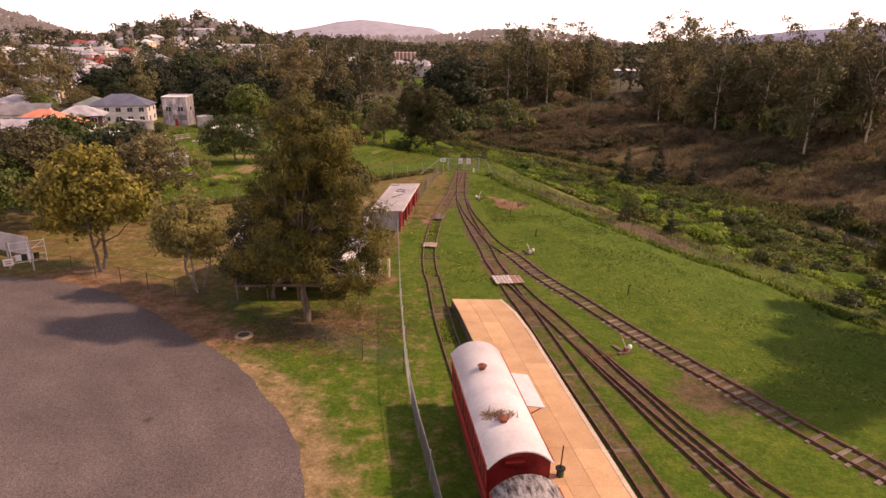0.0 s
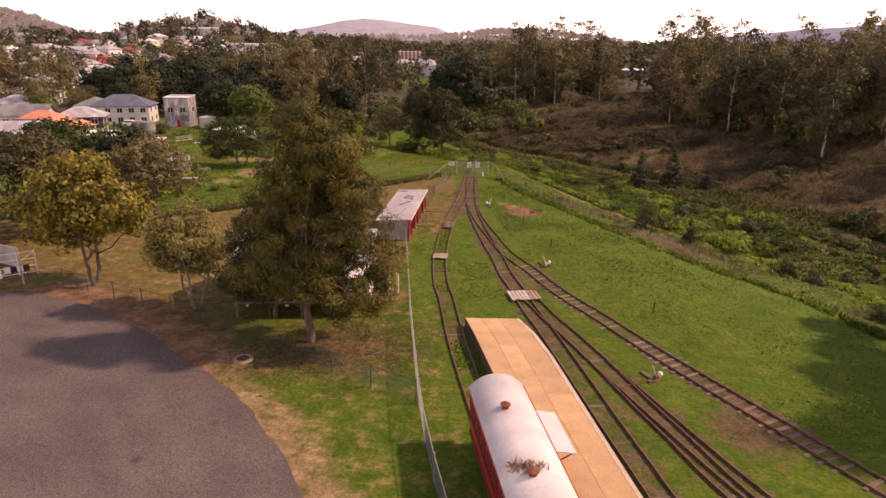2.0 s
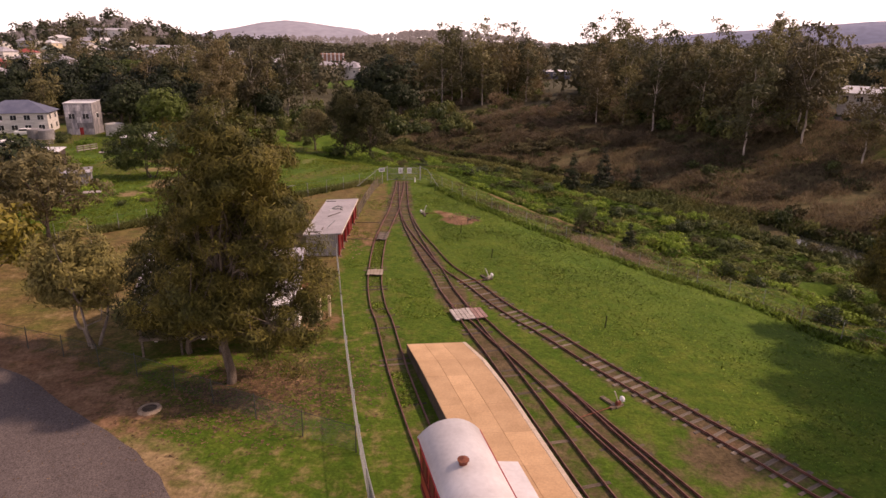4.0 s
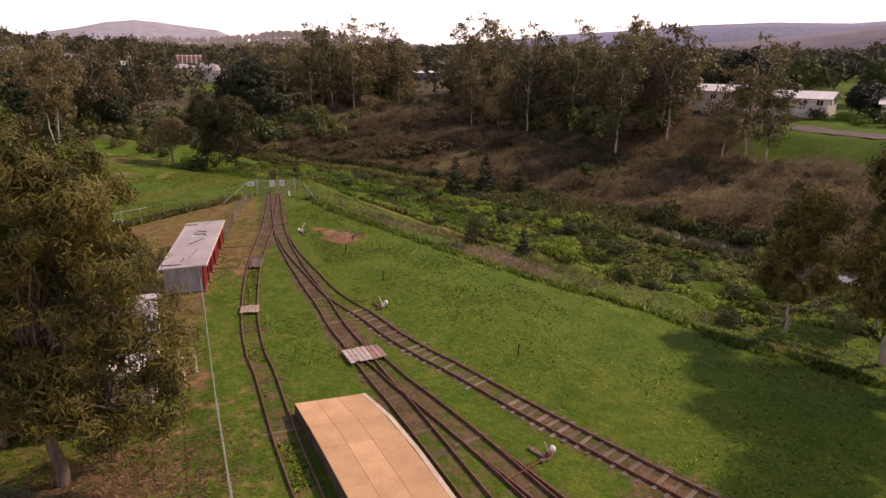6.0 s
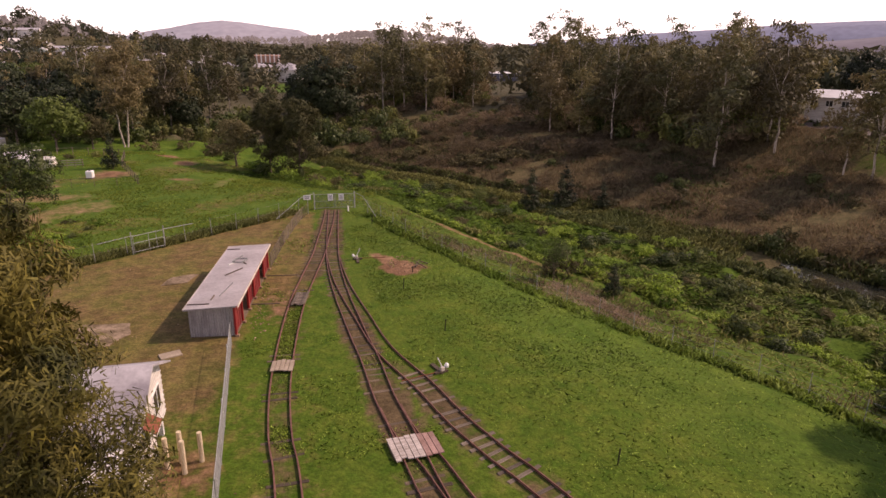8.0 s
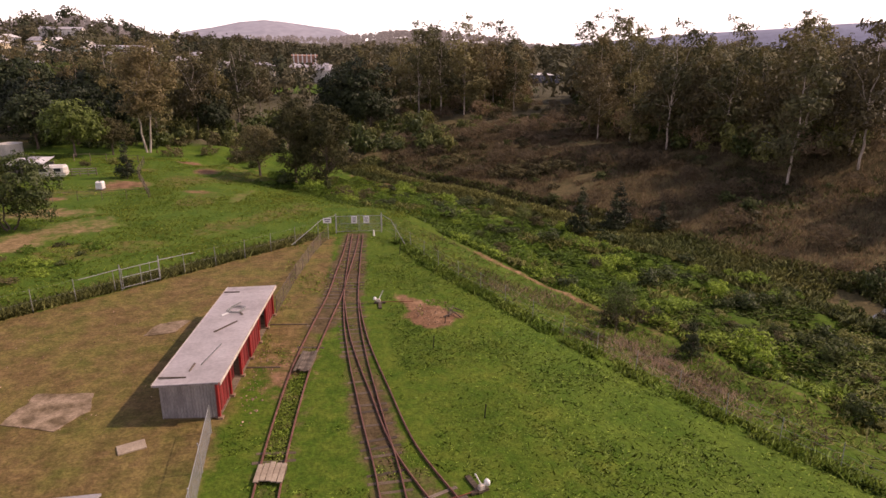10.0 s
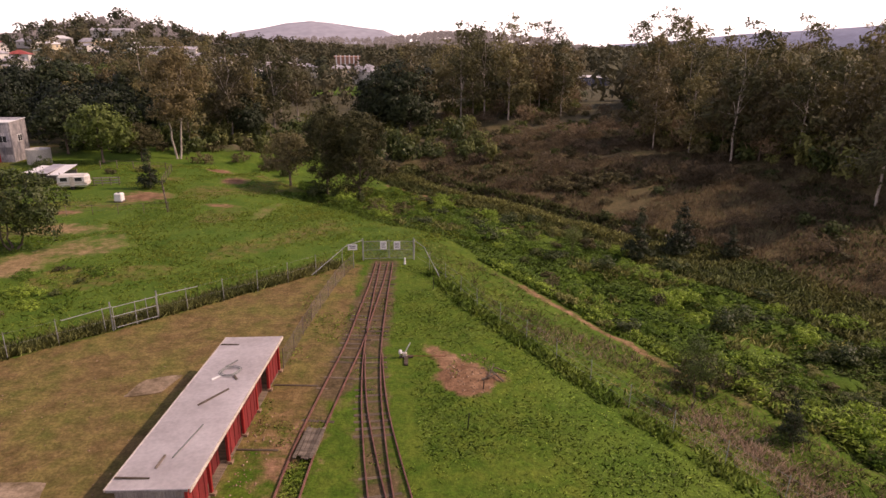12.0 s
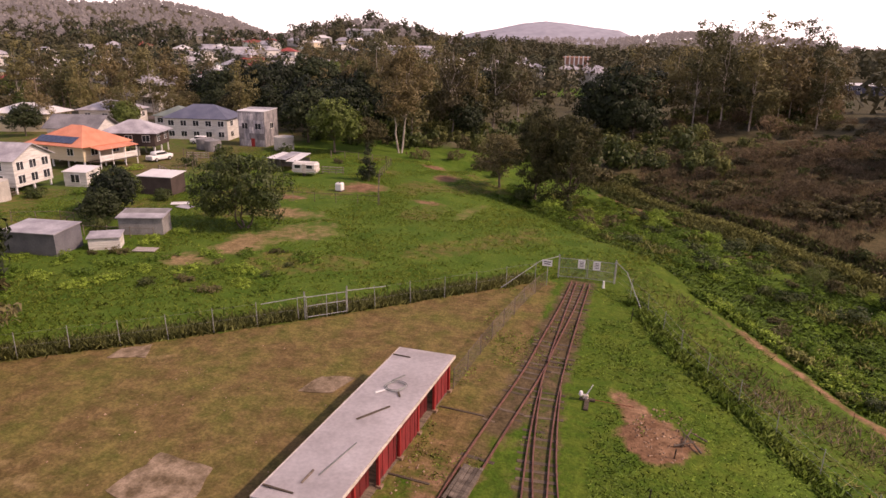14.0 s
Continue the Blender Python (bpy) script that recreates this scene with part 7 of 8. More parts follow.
house(-83.8, 88.0, 20, 9.0, 7.0, 1.6, 4.0, 2.0, "hip", M_WALL_BROWN, M_ROOF_LILAC, "raised dark house with weathered grey iron roof", wins=(3, 2), eave=0.7)
house(-95.5, 87.5, 15, 9, 7, 1.4, 4.2, 2.2, "gable", M_WALL_WHITE, M_ROOF_GREY, "white house with dull grey iron roof", wins=(3, 2), eave=0.7)
WHITE_H = house(-80.3, 56.4, 10, 13.5, 6.8, 0.9, 4.4, 1.9, "gable", M_WALL_WHITE, M_ROOF_LILAC, "two-storey white house with outside stair", wins=(3, 3), two=True, eave=0.5)
for k in range(9):
    part("stair_step", boxed(4.6 + k * 0.3, -4.2, 2.4 - k * 0.27, 0.3, 0.9, 0.05), M_SLEEPER, WHITE_H)
house(-70.5, 62.3, 10, 3.4, 3.0, 0.0, 2.0, 0.4, "skillion", M_WALL_WHITE, M_ROOF_PALE, "small white lean-to shed", category="shed", wins=(1, 0), eave=0.15, name="shed", stumps=False)
house(-50.3, 37.6, 8, 5.6, 3.6, 0.0, 2.1, 0.25, "skillion", M_SHED_GREY, M_ROOF_LILAC, "grey iron garden shed with pale flat roof", category="shed", wins=(0, 0), eave=0.12, name="shed", stumps=False)
house(-45.3, 40.2, 32, 2.8, 1.8, 0.0, 1.15, 0.2, "skillion", M_WALL_WHITE, M_ROOF_LILAC, "low white shed with rusty iron roof", category="shed", wins=(0, 0), eave=0.15, name="shed", stumps=False)
house(-45.6, 45.9, 20, 4.5, 2.4, 0.0, 1.9, 0.35, "skillion", M_WALL_GREY, M_ROOF_LILAC, "pale shed with white sheet roof", category="shed", wins=(0, 0), eave=0.2, name="shed", stumps=False)
house(-57.0, 62.3, 6, 4.7, 3.2, 0.0, 2.4, 0.3, "skillion", M_WALL_BROWN, M_ROOF_PALE, "dark brown shed with white sheet roof", category="shed", wins=(0, 0), eave=0.2, name="shed", stumps=False)


def open_shelter(x, y, turn, w, d, label):
    s = thing("garden_shelter", pose(x, y, ground_z(x, y), 0, 0, turn), label, "shelter", "garden shelters")
    for k in range(3):
        part("roof_sheet", boxed(-w / 3 + k * w / 3, 0, 2.15 + 0.12 * (k % 2), w / 3 + 0.12, d + 0.3, 0.06, rx=4 + 3 * k, ry=2 - 2 * k), (M_ROOF_PALE, M_ROOF_LILAC, M_ROOF_PALE)[k], s)
    for px in (-w / 2 + 0.1, 0, w / 2 - 0.1):
        for py in (-d / 2 + 0.1, d / 2 - 0.1):
            part("post", boxed(px, py, 1.0, 0.1, 0.1, 2.15), M_SLEEPER, s)
    part("back_sheet", boxed(0, d / 2 - 0.05, 0.95, w - 0.2, 0.05, 1.8), M_WALL_GREY, s)
    part("side_sheet", boxed(-w / 2 + 0.05, 0, 0.95, 0.05, d - 0.3, 1.8), M_PATCH, s)


open_shelter(-50.0, 83.5, -6, 5.4, 4.2, "open garden shelter with odd pale roof sheets")


def caravan(x, y, turn):
    c = thing("caravan", pose(x, y, ground_z(x, y), 0, 0, turn), "small old white caravan parked by the shelter", "caravan")
    part("body", boxed(0, 0, 1.25, 3.9, 1.95, 1.7, bevel=0.28), M_WALL_WHITE, c)
    part("waist_band", boxed(0, 0, 0.95, 3.93, 1.98, 0.18), M_CREAM, c)
    for xx in (-1.0, 0.9):
        part("window", boxed(xx, -0.985, 1.5, 0.9, 0.03, 0.5), M_GLASS, c)
    part("door", boxed(0.05, -0.985, 1.2, 0.6, 0.03, 1.4), M_CREAM, c)
    for yy in (-0.85, 0.85):
        part("wheel", rodded((0, yy - 0.1, 0.3), (0, yy + 0.1, 0.3), 0.3, sides=14), M_BLACK, c)
    part("drawbar", rodded((1.9, 0, 0.45), (3.0, 0, 0.4), 0.05), M_BLACK, c)


caravan(-45.2, 80.2, 8)

# timber racks and odd sheets lying about the gardens
for x, y, turn, ln in ((-41.8, 82.5, 10, 3.4), (-57.5, 78.0, 60, 4.0), (-61.0, 66.0, 20, 3.2), (-65.5, 72.5, -30, 3.6), (-58.5, 52.5, 75, 3.0), (-69.5, 86.0, 15, 3.8)):
    r = thing("timber_rack", pose(x, y, ground_z(x, y), 0, 0, turn), "grey timber rack of rails and posts", "rack", "garden racks")
    for k in range(4):
        part("post", boxed(-ln / 2 + k * ln / 3, 0, 0.6, 0.1, 0.1, 1.25), M_SLEEPER, r)
    for z in (0.35, 0.75, 1.12):
        part("rail", boxed(0, 0.07, z, ln + 0.3, 0.05, 0.12), M_PLANK, r)
for x, y, turn, mt, lab in ((-50.5, 57.5, 30, M_ROOF_PALE, "pale iron sheet lying in the garden"), (-48.8, 56.2, -10, M_ROOF_LILAC, "grey iron sheet lying in the garden"), (-62.5, 60.5, 50, M_ROOF_PALE, "pale iron sheet lying in the garden"), (-41.0, 40.5, 15, M_PLANK, "weathered board pile beside the shed"), (-66.0, 66.5, 0, M_ROOF_LILAC, "grey iron sheet lying in the garden"), (-53.5, 76.0, 20, M_PLANK, "weathered board pile in the garden")):
    b = part("loose_sheet", boxed(0, 0, 0.12, 2.2, 1.1, 0.06, rx=3), mt, None)
    b.matrix_basis = pose(x, y, ground_z(x, y), 0, 0, turn)
    tagged(b, lab, "sheet", group="garden scraps")


def water_tank(x, y, r, h, material, label):
    t = thing("water_tank", pose(x, y, ground_z(x, y) - 0.05), label, "water tank", "garden tanks")
    part("tank_body", rodded((0, 0, 0), (0, 0, h), r, sides=20), material, t)
    part("tank_lid", rodded((0, 0, h), (0, 0, h + 0.25), r * 1.02, sides=20, r2=0.2), material, t)


water_tank(-72.6, 51.0, 1.5, 2.6, M_TANK, "round pale concrete water tank")
water_tank(-61.5, 101.5, 1.9, 2.6, M_TANK, "round pale concrete water tank by the tower")
water_tank(-75.8, 96.5, 1.5, 2.0, M_WALL_GREY, "round grey water tank in a garden")
water_tank(-72.8, 95.0, 1.5, 2.0, M_WALL_GREY, "round grey water tank in a garden")


def white_tub():
    t = thing("water_cube", pose(-35.4, 71.8, ground_z(-35.4, 71.8)), "white plastic water cube in the paddock", "water tank")
    part("tub", boxed(0, 0, 0.62, 1.0, 1.0, 1.1, bevel=0.12), M_WHITE, t)
    part("base", boxed(0, 0, 0.06, 1.1, 1.1, 0.12), M_SLEEPER, t)
    part("cap", rodded((0, 0, 1.17), (0, 0, 1.25), 0.15, sides=12), M_BLACK, t)


white_tub()


def ute(x, y, turn):
    c = thing("car", pose(x, y, ground_z(x, y), 0, 0, turn), "white utility car parked beside a house", "car")
    part("body", box(boxed(0, 0, 0.72, 4.4, 1.7, 0.62, bevel=0.1), -0.2, 0, 0.5, 4.0, 1.6, 0.3), M_WHITE, c)
    part("cabin", boxed(-0.2, 0, 1.28, 2.3, 1.5, 0.6, bevel=0.18), M_WHITE, c)
    for yy in (-0.755, 0.755):
        part("side_window", boxed(-0.2, yy, 1.32, 1.9, 0.03, 0.36), M_GLASS, c)
    part("windscreen", boxed(0.97, 0, 1.28, 0.05, 1.3, 0.42, ry=-25), M_GLASS, c)
    for xx in (-1.35, 1.35):
        for yy in (-0.82, 0.82):
            w = part("wheel", rodded((xx, yy - 0.1, 0.33), (xx, yy + 0.1, 0.33), 0.33, sides=16), M_BLACK, c)
            part("rim", rodded((xx, yy - 0.11, 0.33), (xx, yy + 0.11, 0.33), 0.18, sides=12), M_GALV, w)


ute(-80.2, 101.5, 10)
ute(-74.5, 82.5, 80)

rng = random.Random(77)
for x, y, k, sc in ((-47.6, 37.0, 1, 0.5), (-53.3, 37.2, 0, 0.7), (-55.5, 40.0, 3, 0.9), (-48.2, 42.8, 3, 0.55), (-42.6, 43.2, 1, 0.6), (-41.8, 46.8, 1, 0.5), (-50.2, 44.6, 0, 0.8), (-54.0, 58.5, 3, 0.8), (-52.0, 64.5, 1, 0.8), (-60.2, 60.5, 0, 0.9), (-64.5, 64, 3, 0.9), (-66, 58, 1, 0.8), (-70, 54, 3, 1.0), (-63, 72, 0, 0.9), (-66.5, 80, 3, 0.9), (-62, 88, 1, 0.9), (-72, 74, 1, 0.7), (-58, 96, 3, 1.0), (-55, 92, 0, 0.9), (-67.5, 90, 3, 1.1), (-45.5, 92, 2, 0.8), (-42, 95, 0, 0.7)):
    bush(k, x, y, sc, rng.uniform(0, 360), tall=rng.uniform(0.7, 1.1), group="garden bushes", label="leafy garden bush among the sheds")

def street():
    line = smooth_line([(-190, 118), (-150, 122), (-122, 132), (-104, 141), (-90, 150), (-76, 168), (-70, 200), (-80, 240)], 2.5)
    t = np.gradient(line, axis=0)
    t /= np.linalg.norm(t, axis=1)[:, None]
    vs, fs = [], []
    for i, ((x, y), (tx, ty)) in enumerate(zip(line, t)):
        for e in (-3.4, 3.4):
            px, py = x + ty * e, y - tx * e
            vs.append((px, py, ground_z(px, py) + 0.15))
        if i:
            fs.append((2 * i - 2, 2 * i - 1, 2 * i + 1, 2 * i))
    tagged(new("road", np_mesh("road", vs, fs, M_ASPHALT)), "grey town street behind the gardens", "road", kind="structure")


street()
for x, y, turn, w, roof, wall, lab in ((-131, 108, 14, 13, M_ROOF_PALE, M_WALL_CREAM, "cream house with pale iron roof by the street"), (-118, 119, 18, 12, M_ROOF_LILAC, M_WALL_WHITE, "weathered white house beside the town street"), (-112, 158, 20, 12, M_ROOF_PALE, M_WALL_WHITE, "white house across the town street"), (-133, 146, 12, 14, M_ROOF_PALE, M_WALL_WHITE, "long white house across the town street"), (-92, 172, 30, 11, M_ROOF_LILAC, M_WALL_CREAM, "cream house across the town street")):
    house(x, y, turn, w, 9, 0.9, 4.0, 2.0, "hip", wall, roof, lab, wins=(3, 2), eave=0.7, stumps=False, group="street houses")
fence([(-118, 104), (-108, 112), (-100, 122)], 3.0, 1.5, "white paling fence along a back garden", post=0.05, rails=(1.0, 0.5), wire=0.0, post_mat=M_WHITE, group="garden fences")
fence([(-74, 88), (-68, 84), (-64, 78), (-62, 70)], 2.4, 1.3, "weathered timber garden fence by the dark house", post=0.06, rails=(1.0, 0.55), wire=0.0, post_mat=M_SLEEPER, group="garden fences")
for x, y, k, sc, lab in ((-104, 108, 0, 0.62, "leafy green street tree"), (-98, 132, 1, 0.75, "dense dark tree by the town street"), (-108, 128, 2, 0.66, "thin olive tree by the town street"), (-122, 98, 1, 0.6, "dense dark tree in a back garden"), (-91, 128, 2, 0.72, "thin olive tree in a back garden"), (-84, 134, 1, 0.85, "dense dark tree by the town street"), (-100, 162, 1, 0.9, "dense dark tree across the street"), (-122, 168, 0, 0.9, "leafy green tree across the street"), (-76, 146, 1, 1.0, "dense dark tree by the town street"), (-138, 128, 0, 0.7, "leafy green tree in a front garden"), (-70, 128, 1, 1.1, "dense dark tree behind the tall shed"), (-108, 96, 2, 0.5, "thin olive tree in a back garden")):
    plant((BROAD, BROAD_DARK, OLIVE)[k], x, y, x * 23, sc, label=lab if len(lab.split()) > 3 else "leafy green tree by the town street", group="street trees")

# garden trees and paddock rails
MANGLE = tree_meshes(17, 8.4, [(-2.4, 0, 4.6, 3.4, 3.2, 3.0), (2.0, 0.3, 4.8, 3.2, 3.0, 3.0), (0, 0, 6.4, 2.8, 2.6, 1.8), (3.2, 0, 3.2, 1.8, 1.8, 1.8), (-4.0, 0, 3.4, 2.2, 2.2, 2.2)], 1.4, 230, 52, 0.55, 0.34, 0.5, M_LEAF_MANGO, M_BARK, limbs=26, trunks=3, radius=0.13, shell=0.5, twigs=40)
plant(MANGLE, -36.8, 50.8, 0, 0.98, label="sprawling green tree with bare crooked lower limbs")
plant(BROAD_DARK, -52.8, 49.5, 0, 0.50, label="dense dark garden tree behind the sheds")
plant(BROAD, -55.0, 52.0, 60, 0.46, label="leafy green garden tree behind the sheds")
plant(BROAD_DARK, -51.5, 46.0, 60, 0.36, label="low dark garden bush by the shed")
plant(BROAD, -51.0, 102.0, 200, 0.88, label="rounded green tree by the paddock rails")
plant(BROAD_DARK, -62, 112, 30, 0.95, label="dense dark tree behind the tall shed")
plant(BROAD_DARK, -57, 118, 80, 1.05, label="dense dark tree behind the tall shed")
plant(OLIVE, -46, 106, 10, 0.62, label="bare brownish tree by the paddock rails")
fence([(-49, 96.5), (-44, 97.5), (-38, 98.5), (-34.5, 84.0), (-27.2, 66.0)], 2.6, 1.2, "old timber and wire paddock fence", post=0.06, rails=(1.0, 0.55), wire=0.0, post_mat=M_SLEEPER, group="paddock fences")
fence([(-27.0, 66.0), (-33, 65.0), (-40, 64.0), (-44, 63.0)], 2.8, 1.2, "thin wire paddock fence in the meadow", post=0.03, rails=(1.0, 0.5), wire=0.0, post_mat=M_SLEEPER, group="paddock fences")
fence([(-62, 44), (-56, 47), (-53, 42), (-43, 44)], 2.6, 1.1, "low grey garden fence between the sheds", post=0.04, rails=(1.0, 0.5), wire=0.0, post_mat=M_SLEEPER, group="paddock fences")


# poles and lines
def power_pole(x, y, h, lean, turn):
    p = thing("power_pole", pose(x, y, ground_z(x, y), lean, 0, turn), "tall grey timber power pole with cross-arms", "power pole", "power poles")
    part("pole", rodded((0, 0, -0.3), (0, 0, h), 0.17, sides=8, r2=0.11), M_SLEEPER, p)
    for z in (h - 0.5, h - 1.6):
        a = part("cross_arm", boxed(0, 0, z, 2.4, 0.12, 0.14), M_SLEEPER, p)
        for xx in (-1.0, -0.4, 0.4, 1.0):
            part("insulator", rodded((xx, 0, z + 0.07), (xx, 0, z + 0.25), 0.05), M_WHITE, a)
    return Vector((x, y, ground_z(x, y) + h))


heads = [power_pole(-131.5, 110.6, 11.5, 0, 40), power_pole(-137.3, 123, 12.0, 1, 30), power_pole(-127.4, 156.4, 17.0, -2, 30), power_pole(-125.5, 157.5, 14.5, 4, 30)]
for i, (a, b) in enumerate(((Vector((-190, 70, 11)), heads[0]), (heads[0], heads[1]), (heads[1], heads[2]), (heads[2], Vector((-60, 190, 13))))):
    for off in (-0.9, 0.9):
        vs, fs = [], []
        tube(vs, fs, [a.lerp(b, k / 8) + Vector((off, 0, -0.6 - 3.2 * (k / 8) * (1 - k / 8))) for k in range(9)], [0.025] * 9, 4)
        w = new("power_line", np_mesh("power_line", vs, fs, M_BLACK))
        tagged(w, "thin dark overhead power line between poles", "cable", group="overhead lines")


# the grey panel fence, gate and boards at the road's far side
def road_gate():
    f = thing("panel_fence", Matrix.Identity(4), "grey sheet-metal panel fence with dark posts", "fence")
    pts = [(-52, 6.0), (-48.0, 4.6), (-44.0, 3.0), (-39.6, 1.0)]
    for a, b in zip(pts, pts[1:]):
        mx, my = (a[0] + b[0]) / 2, (a[1] + b[1]) / 2
        turn = math.degrees(math.atan2(b[1] - a[1], b[0] - a[0]))
        part("panel", boxed(mx, my, 0.95, math.dist(a, b) - 0.1, 0.05, 1.8, rz=turn), M_ROOF_LILAC, f)
        part("post", boxed(a[0], a[1], 1.0, 0.12, 0.12, 2.0), M_WALL_BROWN, f)
    g = thing("pipe_gate", pose(-39.3, -1.9, 0, 0, 0, 35), "white pipe gate with sign boards, standing open", "gate")
    bm = bmesh.new()
    for z in (0.3, 0.9, 1.5, 2.1):
        rod(bm, (0, 0, z), (2.6, 0, z), 0.03)
    for x in (0, 1.3, 2.6):
        rod(bm, (x, 0, 0.1), (x, 0, 2.2), 0.035)
    rod(bm, (0, 0, 0.3), (2.6, 0, 2.1), 0.03)
    part("gate_frame", bm, M_WHITE, g)
    for i, mt in enumerate((M_WHITE, M_BLACK, M_WHITE, M_BLACK)):
        part("sign_board", boxed(0.5 + i * 0.45, -0.08, 0.75, 0.42, 0.03, 0.55), mt, g)
    s = part("notice_board", boxed(-38.9, -2.9, 0.75, 0.75, 0.04, 0.6, rz=35), M_WHITE, None)
    part("text_bar", box(boxed(-38.885, -2.925, 0.85, 0.5, 0.03, 0.08, rz=35), -38.885, -2.925, 0.65, 0.4, 0.03, 0.08, rz=35), M_RED, s)
    tagged(s, "small white notice board on the fence", "sign")
    for x, y in ((-39.3, -2.2), (-36.9, -2.7)):
        p = part("gate_post", rodded((x, y, -0.1), (x, y, 2.3), 0.07, sides=8), M_GALV, None)
        tagged(p, "round steel gate post at the road", "post", group="gate posts")


road_gate()

# east side: road and long pale houses beyond the woods
def east_road():
    line = smooth_line([(124, -15), (112, 12), (104.5, 28), (99.6, 41), (95.2, 56), (92.8, 67), (92.2, 80), (90, 98), (84, 118)], 2.0)
    vs, fs, kerb = [], [], []
    t = np.gradient(line, axis=0)
    t /= np.linalg.norm(t, axis=1)[:, None]
    for i, ((x, y), (tx, ty)) in enumerate(zip(line, t)):
        for e in (-2.1, 2.1):
            px, py = x + ty * e, y - tx * e
            vs.append((px, py, ground_z(px, py) + 0.07))
        if i:
            fs.append((2 * i - 2, 2 * i - 1, 2 * i + 1, 2 * i))
    tagged(new("road", np_mesh("road", vs, fs, M_ASPHALT)), "narrow dark asphalt road past the houses", "road", kind="structure")


east_road()
for x, y, turn, w, drop in ((100.4, 81.0, -62, 11.4, 0.0), (108.5, 68.8, -58, 12.2, 0.9)):
    house(x, y, turn, w, 8.0, 1.7, 4.5 - drop, 1.3, "gable", M_WALL_WHITE, M_ROOF_PALE, "long pale high-set house with white iron roof", wins=(4, 2), eave=0.7, stumps=False, group="pale houses by the road")
house(121, 50, -52, 16, 9, 0.0, 3.0, 1.5, "gable", M_WALL_CREAM, M_ROOF_PALE, "pale house with white iron roof", wins=(4, 2), eave=0.6)
for x, y, k, sc in ((99, 71, 3, 0.9), (103, 66, 1, 0.9), (106, 61.5, 3, 1.2), (109, 57.5, 1, 1.1), (96, 75, 0, 0.9), (112, 54, 3, 1.4), (101, 62, 2, 0.8), (110, 48, 3, 1.5), (97.5, 68, 0, 0.7), (107, 53, 1, 1.2), (114, 43, 1, 1.4)):
    bush(k, x, y, sc, x * 7, group="front garden bushes")
plant(BROAD_DARK, 119.5, 62, 0, 0.55, label="dense dark garden tree beside the pale house")
plant(BROAD_DARK, 115, 55, 50, 0.42, label="dense dark garden tree beside the pale house")
plant(BROAD_DARK, 102.0, 70.0, 20, 0.40, label="dense dark garden tree between the pale houses")
plant(BROAD_DARK, 112.8, 58.2, 90, 0.56, label="dense dark garden tree beside the pale house")
plant(BROAD, 124, 84, 0, 0.9, label="leafy tree behind the pale houses")
plant(BROAD_DARK, 118, 96, 40, 1.0, label="dark leafy tree behind the pale houses")
plant(GUMS[2], 128, 92, 40, 0.8, name="gum_tree", label="tall gum behind the pale houses")
plant(BROAD, 134, 72, 90, 0.9, label="leafy tree behind the pale houses")
house(88, 287, 0, 15, 8, 0.0, 3.6, 0.8, "gable", M_ROOF_BLUE, M_ROOF_PALE, "low blue and white hall beyond the woods", category="building", wins=(5, 1), name="hall", stumps=False)
BRICK = house(-35.5, 400, 5, 15, 10, 0.0, 10.6, 0.6, "skillion", M_WALL_RUSTY, M_WALL_RUSTY, "flat brick building with white piers on the rise", category="building", wins=(6, 2), name="brick_building", stumps=False)

for i in range(6):
    part("pier", boxed(-6.6 + 2.64 * i, -5.15, 5.6, 0.7, 0.3, 12.2), M_WHITE, BRICK, "white painted pier")

# town on the rise
WALLS = (M_WALL_WHITE, M_WALL_WHITE, M_WALL_CREAM, M_WALL_WHITE)
ROOFS = (M_ROOF_LILAC, M_ROOF_PALE, M_ROOF_LILAC, M_ROOF_LILAC, M_ROOF_RED, M_ROOF_GREEN, M_ROOF_LILAC, M_ROOF_PALE)
ROOF_WORDS = ("grey iron", "white iron", "grey iron", "grey iron", "red iron", "green iron", "grey iron", "white iron")


def town_spot(rng):
    y = rng.uniform(165, 440)
    x = rng.uniform(-1.25 * y - 20, -0.22 * y - 30)
    if -110 < x < -40 and y < 215 or math.hypot(x, y) > 520 or x < -330:
        return None
    return x, y


spots, rng = scatter(88, 51, town_spot, 13)
for x, y in spots:
    k = rng.randrange(8)
    hip = rng.random() < 0.6
    house(x, y, rng.uniform(-40, 40), rng.uniform(9, 14), rng.uniform(8, 10), 0.8, rng.uniform(3.8, 5.2), rng.uniform(1.8, 2.6), "hip" if hip else "gable", rng.choice(WALLS), ROOFS[k], f"small pale town house with {ROOF_WORDS[k]} roof", wins=(2, 1), stumps=False, group="town houses")
spots, rng = scatter(15, 53, lambda r: (lambda a, R: (3 + R * math.sin(a), -9 + R * math.cos(a)))(radians(r.uniform(-38, -27.5)), r.uniform(235, 430)), 16)
for x, y in spots:
    k = rng.choice((0, 1, 2, 2, 3, 0, 1))
    house(x, y, rng.uniform(-30, 30), rng.uniform(8, 12), rng.uniform(8, 9.5), 0.8, rng.uniform(4.6, 6.2), rng.uniform(2.0, 2.8), "hip" if rng.random() < 0.7 else "gable", rng.choice(WALLS), ROOFS[k], f"small pale town house with {ROOF_WORDS[k]} roof", wins=(3, 2), stumps=False, group="town houses")
for x, y, w, k in ((-230, 330, 30, 0), (-150, 420, 34, 0), (-205, 470, 26, 2), (-120, 350, 20, 0)):
    house(x, y, 8, w, 12, 0.0, 5.5, 1.6, "gable", M_WALL_WHITE, ROOFS[k], "long white town hall with pale iron roof", category="building", wins=(5, 1), stumps=False, name="hall", group="town houses")

